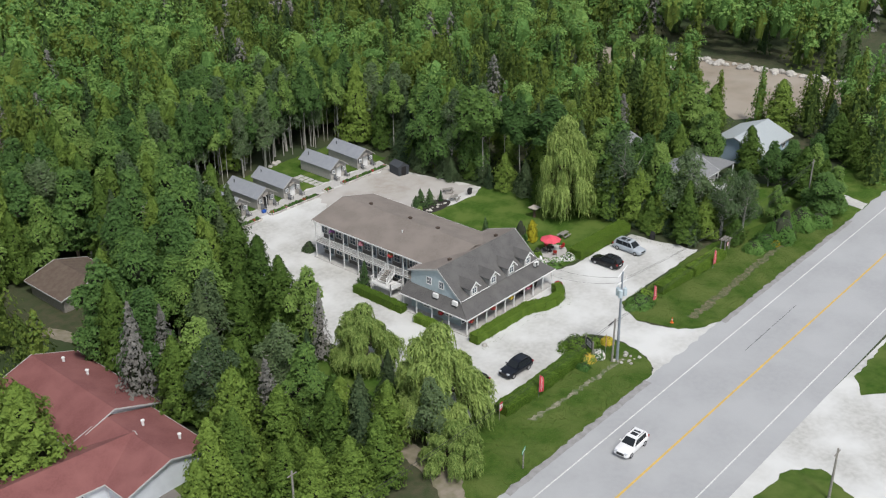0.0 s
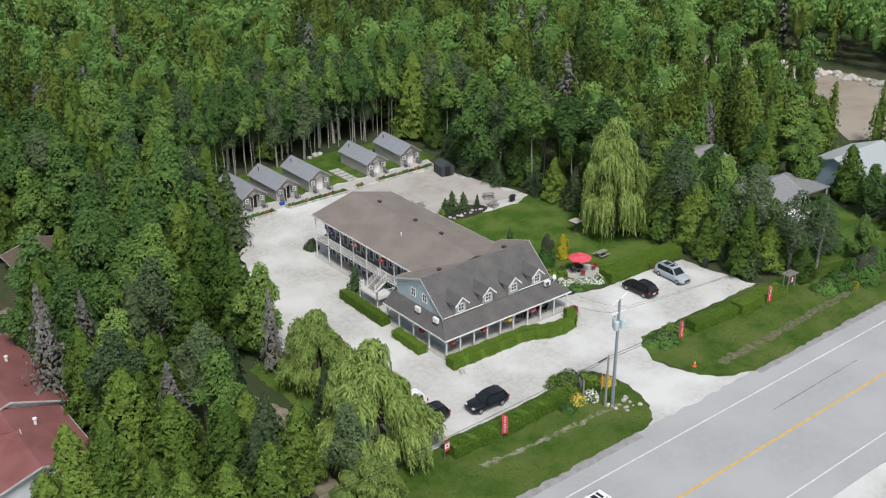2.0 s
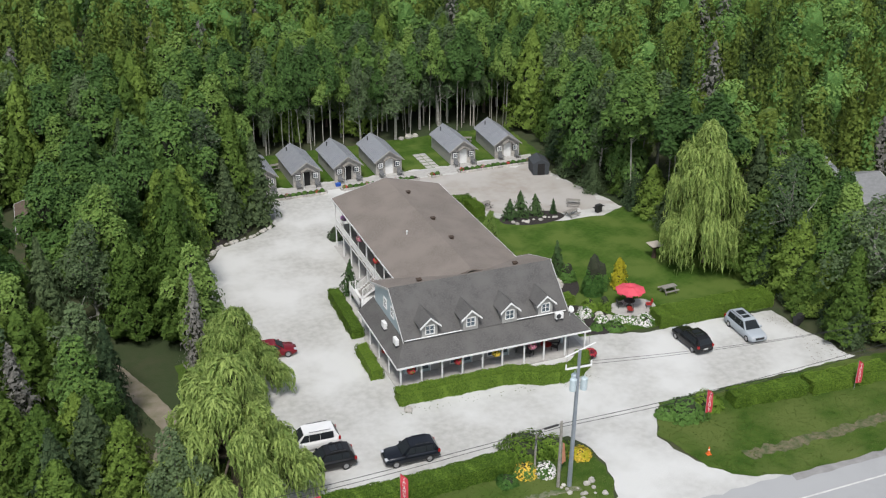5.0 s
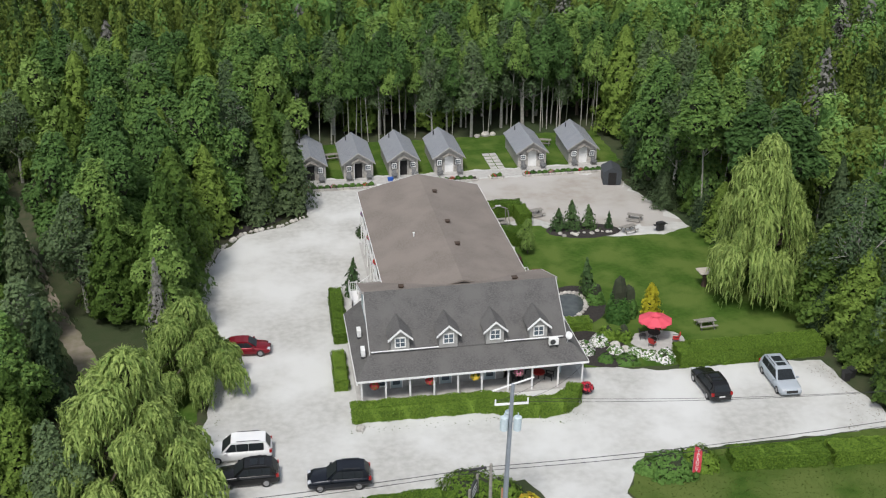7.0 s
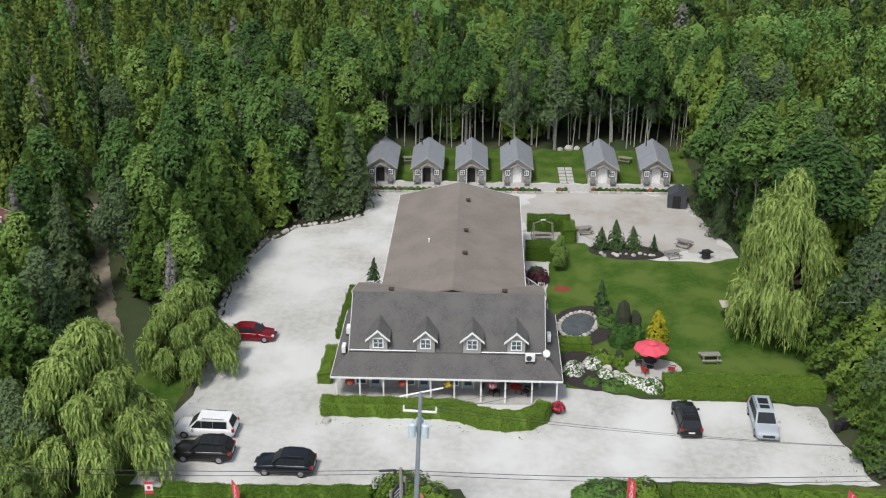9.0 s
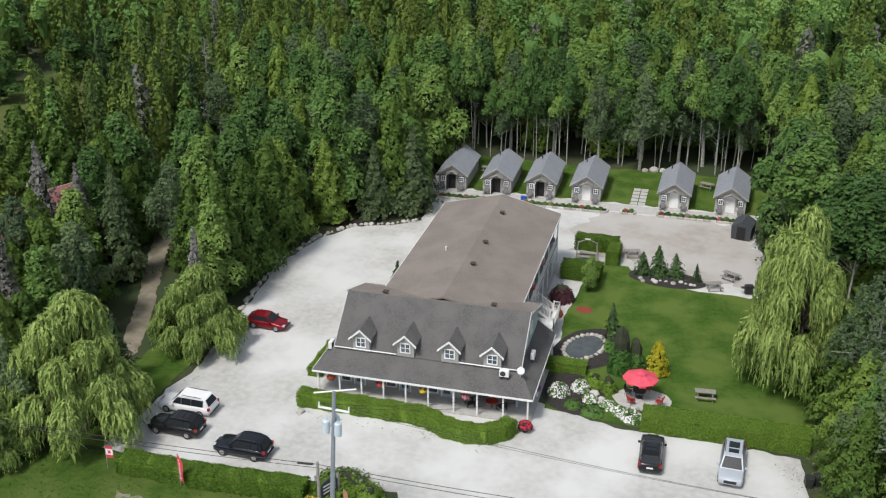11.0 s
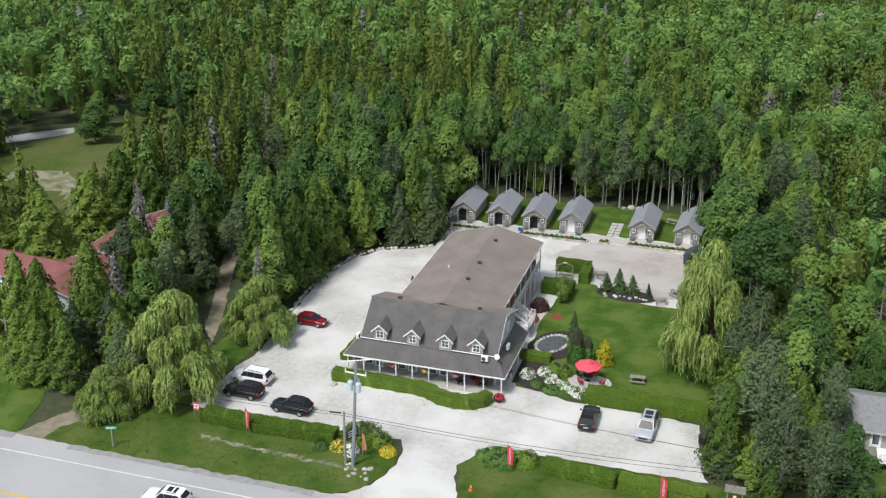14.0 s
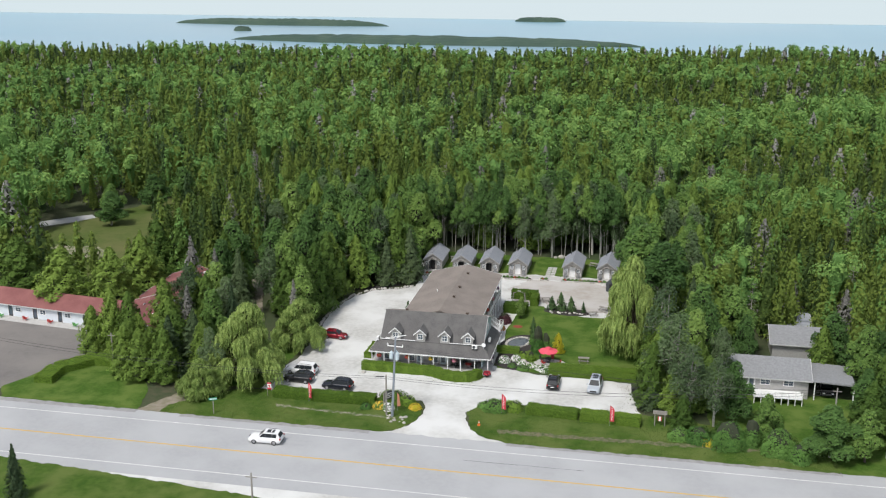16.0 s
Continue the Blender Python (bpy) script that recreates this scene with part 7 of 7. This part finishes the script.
sheet("track", [(-93, 53), (-80, 52), (-70, 42), (-62, 35), (-66, 33), (-77, 43), (-91, 46)], 0.05, mat("pale_dirt", (0.30, 0.27, 0.20), 1.0, (0.08, 0.11, 0.03), 0.35), "bare pale dirt patches in the meadow", "track", 0.9, 1.2)
sheet("back_road", [(-116, 54), (-99, 71), (-95.5, 76.5), (-98, 79), (-102, 75.5), (-118, 58)], 0.045, ROAD, "grey back road at the edge of the woods", "road", 0.1)
WALL_WHITE = mat("pale_blue_white_siding", (0.62, 0.66, 0.70), 0.6, (0.56, 0.60, 0.64), 1.0)


def gable_house(name, words, x0, x1, y0, y1, eave, ridge, wall_mat, roof_mat, along="x", over=0.5, shift=(0, 0), turn=0.0):
    """A plain gabled building; its ridge runs along the given axis."""
    t = thing(name, words, "house", pose(*shift, 0, 0, 0, turn))
    if along == "x":
        m = (y0 + y1) / 2
        P = lambda u, v, w: (u, v, w)
    else:
        x0, x1, y0, y1 = y0, y1, x0, x1
        m = (y0 + y1) / 2
        P = lambda u, v, w: (v, u, w)
    flip = along != "x"
    part("wall", Build().add([P(x0, y0, 0), P(x1, y0, 0), P(x1, y1, 0), P(x0, y1, 0), P(x0, y0, eave), P(x1, y0, eave), P(x1, y1, eave), P(x0, y1, eave), P(x0, m, ridge - 0.1), P(x1, m, ridge - 0.1)],
                             [(0, 1, 5, 4), (2, 3, 7, 6), (1, 2, 6, 9, 5), (3, 0, 4, 8, 7), (4, 5, 9, 8), (6, 7, 8, 9)]), wall_mat, t)
    k = (ridge - eave) / ((y1 - y0) / 2)
    for ye in (y0 - over, y1 + over):
        ze = eave - over * k + 0.06
        q = [P(x0 - over, ye, ze), P(x1 + over, ye, ze), P(x1 + over, m, ridge + 0.06), P(x0 - over, m, ridge + 0.06)]
        part("roof", Build().slab(q if (ye < m) != flip else q[::-1], 0.14), roof_mat, t)
        e = [P(x0 - over, ye - 0.03, ze - 0.16), P(x1 + over, ye - 0.03, ze - 0.16), P(x1 + over, ye + 0.03, ze - 0.16), P(x0 - over, ye + 0.03, ze - 0.16)]
        part("fascia", Build().hexa(e + [(a, c, d + 0.17) for a, c, d in e]), TRIM, t)
        for xe in (x0 - over, x1 + over):
            g = [P(xe - 0.04, ye, ze - 0.14), P(xe + 0.04, ye, ze - 0.14), P(xe + 0.04, m, ridge - 0.08), P(xe - 0.04, m, ridge - 0.08)]
            part("bargeboard", Build().hexa(g + [(a, c, d + 0.17) for a, c, d in g]), TRIM, t)
    return t


row = gable_house("neighbour_motel", "long low white motel with a red roof and dark doors", -92, -50.2, 4.8, 11.8, 2.6, 4.2, WALL_WHITE, SHINGLE_RED, shift=(0.2, -6.5), turn=-7.0)
for k in range(7):
    x = -54.5 - k * 5.4
    door(row, pose(x, 4.8, 0.05), colour=DARK_TRIM)
    window(row, pose(x + 1.7, 4.8, 1.5), 1.3, 0.9)
    seat = pose(0.2, -6.5, 0, 0, 0, -7) @ Vector((x - 1.3, 3.6, 0))
    low_chair(seat.x, seat.y, 173, (RED_PAINT, GREEN_PAINT, RED_PAINT)[k % 3], ("red low garden chair at the neighbouring motel", "green low garden chair at the neighbouring motel", "red low garden chair at the neighbouring motel")[k % 3], 0.1, "chairs at the neighbouring motel")
part("walk", Build().box(-92, -50, 2.4, 4.7, 0.03, 0.1), CONCRETE, row)
lodge = gable_house("red_roofed_house", "large white house with a broad red shingled roof", -54, -43.2, 12.5, 29, 2.7, 4.6, WALL_WHITE, SHINGLE_RED, "y", shift=(1.2, 0.5))
gable_house("red_roofed_house", "lower white house with a red shingled roof", -55, -44.4, 0.8, 11.9, 2.5, 4.1, WALL_WHITE, SHINGLE_RED, "y", shift=(1.2, 0.5))
for x, y, z in ((-46.2, 26.5, 4.1), (-45.8, 22.0, 4.0), (-47.5, 8.5, 3.9), (-46.0, 4.0, 3.4)):
    part("roof_vent", Build().rod((x, y, z - 0.4), (x, y, z + 0.25), 0.16, 0.16, 10).rod((x, y, z + 0.25), (x, y, z + 0.33), 0.24, 0.2, 10), WHITE, lodge)
gable_house("old_shed", "old wooden shed with a dark brown mossy roof", -35, -26, 44, 52.5, 2.3, 3.6, WOOD_GREY, mat("mossy_brown_roof", (0.10, 0.07, 0.055), 0.95, (0.13, 0.10, 0.075), 1.5), "y", 0.6)
gable_house("garage", "pale grey garage half hidden by trees", -52, -46, 66, 74, 2.6, 4.0, CONCRETE, SHINGLE_GREY, "y", 0.4)
for x, y, h, w in ((-67.6, 13.2, 12.0, 2.1), (-81.0, 21.0, 11.5, 2.1), (-57.6, 13.6, 12.6, 1.7), (-57.2, 24.5, 12.0, 1.7), (-58.9, 35.6, 12.0, 1.6), (-54.2, 36.8, 12.5, 1.3), (-47.4, -5.2, 11.5, 1.15), (-44.6, -5.0, 11.0, 1.2), (-62, 44, 9.5, 1.5), (-95, 34, 10, 1.6), (-50.4, -6.6, 8.6, 1.35), (-42.6, -5.2, 7.6, 1.3), (-42.0, -9.6, 8.0, 1.4), (-41.2, -13.0, 8.4, 1.5), (-37.6, -14.6, 8.6, 1.5), (-33.8, -14.8, 9.0, 1.4)):
    plant("cedar", x, y, h, w, "cedars at the neighbouring motel", "broad dense cedar with branches to the ground")
for x, y, h, w in ((-88, 70.5, 8.5, 1.5), (-84.5, 86, 9.5, 1.4), (-93, 80, 8.0, 1.3), (-104, 56, 9.0, 1.3), (-80, 94, 10, 1.3)):
    plant("broadleaf", x, y, h, w, "trees round the meadow", "low round broadleaf tree at the meadow's edge")
for x, y, h in ((-33.5, -12.9, 10.2), (-31.1, -9.0, 10.5)):
    plant("spruce", x, y, h, 1.35, "spruces by the drive", "broad grey-green spruce beside the willow")

# ------------------------------------------------------------ right neighbours
sheet("lawn", [(50.2, -25.5), (72.7, -25.5), (71.0, -1.2), (51.9, 1.5), (49.2, -6.4)], 0.04, GRASS, "mown green lawn in front of the grey-roofed house", "lawn", 0.2, 1.0)
SHINGLE_PALE = mat("pale_grey_shingles", (0.24, 0.245, 0.25), 0.95, (0.19, 0.195, 0.20), 3.0, 0.4, 20)
home = gable_house("grey_house", "single-storey grey house with a pale shingled roof and deck", 51.5, 64.5, 0.5, 8.5, 3.3, 5.0, SIDING, SHINGLE_PALE, shift=(-0.1, -2.6))
for x in (53.2, 58.2, 61.6):
    window(home, pose(x, 0.5, 2.4), 1.5, 0.9)
door(home, pose(56.2, 0.5, 1.2))
part("deck", Build().box(56.4, 63.4, -2.4, 0.45, 1.05, 1.2), WHITE, home, "white wooden deck")
for k in range(8):
    part("deck_post", Build().box(56.45 + k * 0.98, 56.57 + k * 0.98, -2.36, -2.24, 0, 2.1), WHITE, home)
rail = part("railing", Build().box(56.4, 63.4, -2.34, -2.28, 2.0, 2.08), WHITE, home, "white deck railing with thin balusters")
balusters(rail, (56.4, -2.31, 1.2), (63.4, -2.31, 1.2), 0.8, 0.15)
port = thing("carport", "open carport with a pale shingled roof", "carport", pose(-0.1, -2.6, 0))
part("roof", Build().slab([(65.1, 0.2, 3.2), (71.2, 0.2, 2.9), (71.2, 8, 2.9), (65.1, 8, 3.2)], 0.2), SHINGLE_PALE, port)
for x, y in ((65.4, 0.5), (71, 0.5), (71, 7.8), (65.4, 7.8)):
    part("post", Build().box(x - 0.08, x + 0.08, y - 0.08, y + 0.08, 0, 2.9), WHITE, port)
car(67.5, 1.1, -90, BLACK, "black car parked in the carport", "suv")
gable_house("grey_outbuilding", "grey outbuilding with a pale shingled roof", 58, 66, 13, 21.5, 2.8, 4.4, SIDING, SHINGLE_PALE, shift=(2.6, 1.0))
gable_house("small_outbuilding", "small outbuilding with a grey metal roof", 60.5, 65.5, 25, 31, 2.6, 3.6, SIDING, METAL_ROOF, shift=(2.0, -0.5))
blue = gable_house("blue_house", "pale blue house with a light grey metal roof", 80, 93, -3, 7, 3.0, 5.0, mat("light_blue_siding", (0.40, 0.53, 0.66), 0.6), mat("light_grey_metal_roof", (0.42, 0.46, 0.47), 0.5), "x", shift=(-2.5, -0.8))
for x in (82.5, 86.5, 90.5):
    window(blue, pose(x, -3, 1.7), 1.4, 1.0)
sheet("lawn", [(65.8, -25.5), (127.1, -25.5), (125.0, -14.8), (65.5, -17.0)], 0.042, GRASS, "grass verge along the road", "verge", 0.3, 1.5)
sheet("gravel_drive", [(71.7, -25.5), (74.6, -25.5), (76.9, -17.6), (73.0, -16.5)], 0.06, GRAVEL, "short pale gravel drive", "drive", 0.2, 1.0)
sheet("quarry", QUARRY, 0.035, mat("bare_quarry_ground", (0.28, 0.23, 0.18), 1.0, (0.22, 0.19, 0.14), 0.3, 0.5, 3, big=(0.33, 0.29, 0.24), big_scale=0.05), "bare brown quarry ground", "quarry", 0.8, 3.0)
for k in range(150):
    f = rock_random.random()
    x, y = (133 + 7 * f + rock_random.uniform(-1.5, 1.5), 52 - 58 * f + rock_random.uniform(-2, 2)) if k % 3 else (127 + rock_random.uniform(-4, 4), 44 + rock_random.uniform(-5, 5))
    rock(x, y, rock_random.uniform(0.4, 1.1), "quarry boulders")
for kind, x, y, h, w in (("broadleaf", 83.8, 12.9, 11, 1.3), ("broadleaf", 87.4, 16.6, 12, 1.3), ("cedar", 90.0, 12.5, 10, 1.4), ("cedar", 80.9, 15.9, 10, 1.3), ("cedar", 100.3, 2.5, 10.5, 1.6), ("spruce", 96.2, -9.4, 10, 1.3), ("cedar", 92.6, -12.1, 9, 1.6),
                          ("cedar", 90.3, -17.5, 8.5, 1.6), ("cedar", 70.7, -15.1, 9, 1.6), ("broadleaf", 75.3, -11.0, 8, 1.3), ("cedar", 74.0, -17.5, 6.5, 1.4), ("spruce", 100.4, -15.3, 9, 1.4), ("broadleaf", 75.5, 5.4, 9, 1.2), ("broadleaf", 69.4, 9.6, 10, 1.1), ("cedar", 67.1, 6.8, 9, 1.2),
                          ("cedar", 51.3, 11.0, 11, 1.4), ("broadleaf", 53.6, 14.7, 12, 1.2), ("broadleaf", 55.6, 8.7, 9, 0.9)):
    plant(kind, x, y, h, w, "trees round the blue house")
for x, y, r, h in ((51.9, -20.1, 2.6, 3.2), (55.0, -19.3, 1.4, 2.8), (58.5, -20.6, 2.6, 3.0), (47.9, -19.3, 2.1, 1.9), (45.3, -19.0, 1.7, 1.5), (57.9, -12.1, 2.2, 2.2), (61.0, -22.6, 2.0, 2.0)):
    shrub(x, y, r, h, SHRUB, "rounded green shrub in the front garden", None, int(x))
shrub(49.1, -20.4, 0.9, 0.9, GOLD, "small yellow-green shrub beside the road", "yellow", 41)
for kind, x, y, h, w in (("broadleaf", 53.0, -12.4, 9.4, 0.95), ("bare", 50.2, -14.6, 10.5, 0.95), ("broadleaf", 57.4, -16.6, 6.6, 1.0), ("broadleaf", 73.4, 4.2, 10.5, 1.0), ("cedar", 75.2, -3.4, 9.0, 1.4), ("broadleaf", 71.0, -9.0, 8.4, 1.0), ("cedar", 49.4, -7.4, 8.2, 1.5), ("thin", 51.2, -3.0, 11.0, 0.9),
                         ("broadleaf", 49.6, 3.4, 12.5, 0.95), ("broadleaf", 76.6, -14.6, 7.8, 1.1), ("broadleaf", 82.5, -12.4, 7.6, 1.2)):
    plant(kind, x, y, h, w, "trees beside the grey house")
plant("broadleaf", 65.0, -21.1, 7.6, 1.75, "trees beside the grey house")
plant("broadleaf", 69.5, -21.4, 7.5, 1.2, "trees beside the grey house")

# ------------------------------------------------------------ across the road
sheet("gravel_apron", [(-34.1, -43.1), (117.1, -45.5), (116.9, -73.3), (-30.3, -68.5)], 0.02, GRAVEL, "pale gravel apron across the road", "gravel lot")
sheet("verge", [(-59.5, -41.5), (-10.9, -45.7), (-3.3, -46.5), (-0.2, -49.1), (-3.7, -55.7), (-59.7, -53.9)], 0.05, ROUGH_GRASS, "rough grass patch across the road", "verge", 0.25, 0.8)
sheet("verge", [(20.4, -44.8), (34.2, -44.4), (58.3, -42.7), (58.2, -48.9), (21.6, -51.0), (16.8, -47.1)], 0.05, ROUGH_GRASS, "rough grass patch across the road", "verge", 0.25, 0.8)
sheet("road_crack", [(17, -31.62), (33, -31.42), (33, -31.36), (17, -31.55)], 0.035, mat("tar_filled_crack", (0.03, 0.03, 0.03), 0.9), "dark tar-filled crack in the asphalt", "crack", 0.03, 0.6)
far_pole = thing("wooden_pole", "weathered wooden utility pole across the road", "utility pole", pose(-4.7, -51.9, 0))
part("shaft", Build().rod((0, 0, 0), (0, 0, 6.5), 0.15, 0.1, 10), WOOD_GREY, far_pole)
part("crossarm", Build().box(-0.7, 0.7, -0.05, 0.05, 5.9, 6.0), WOOD_GREY, far_pole)
car(-10.7, -31.6, 181, CAR_WHITE, "white sport utility car on the road", "suv", True)
for k in range(9):
    plant("cedar", -37.4 + 0.6 * math.sin(k * 2.0), 3.5 + k * 3.0, 9.0 + 1.6 * math.sin(k * 1.3), 1.25, "cedars at the neighbouring motel", "broad dense cedar with branches to the ground")
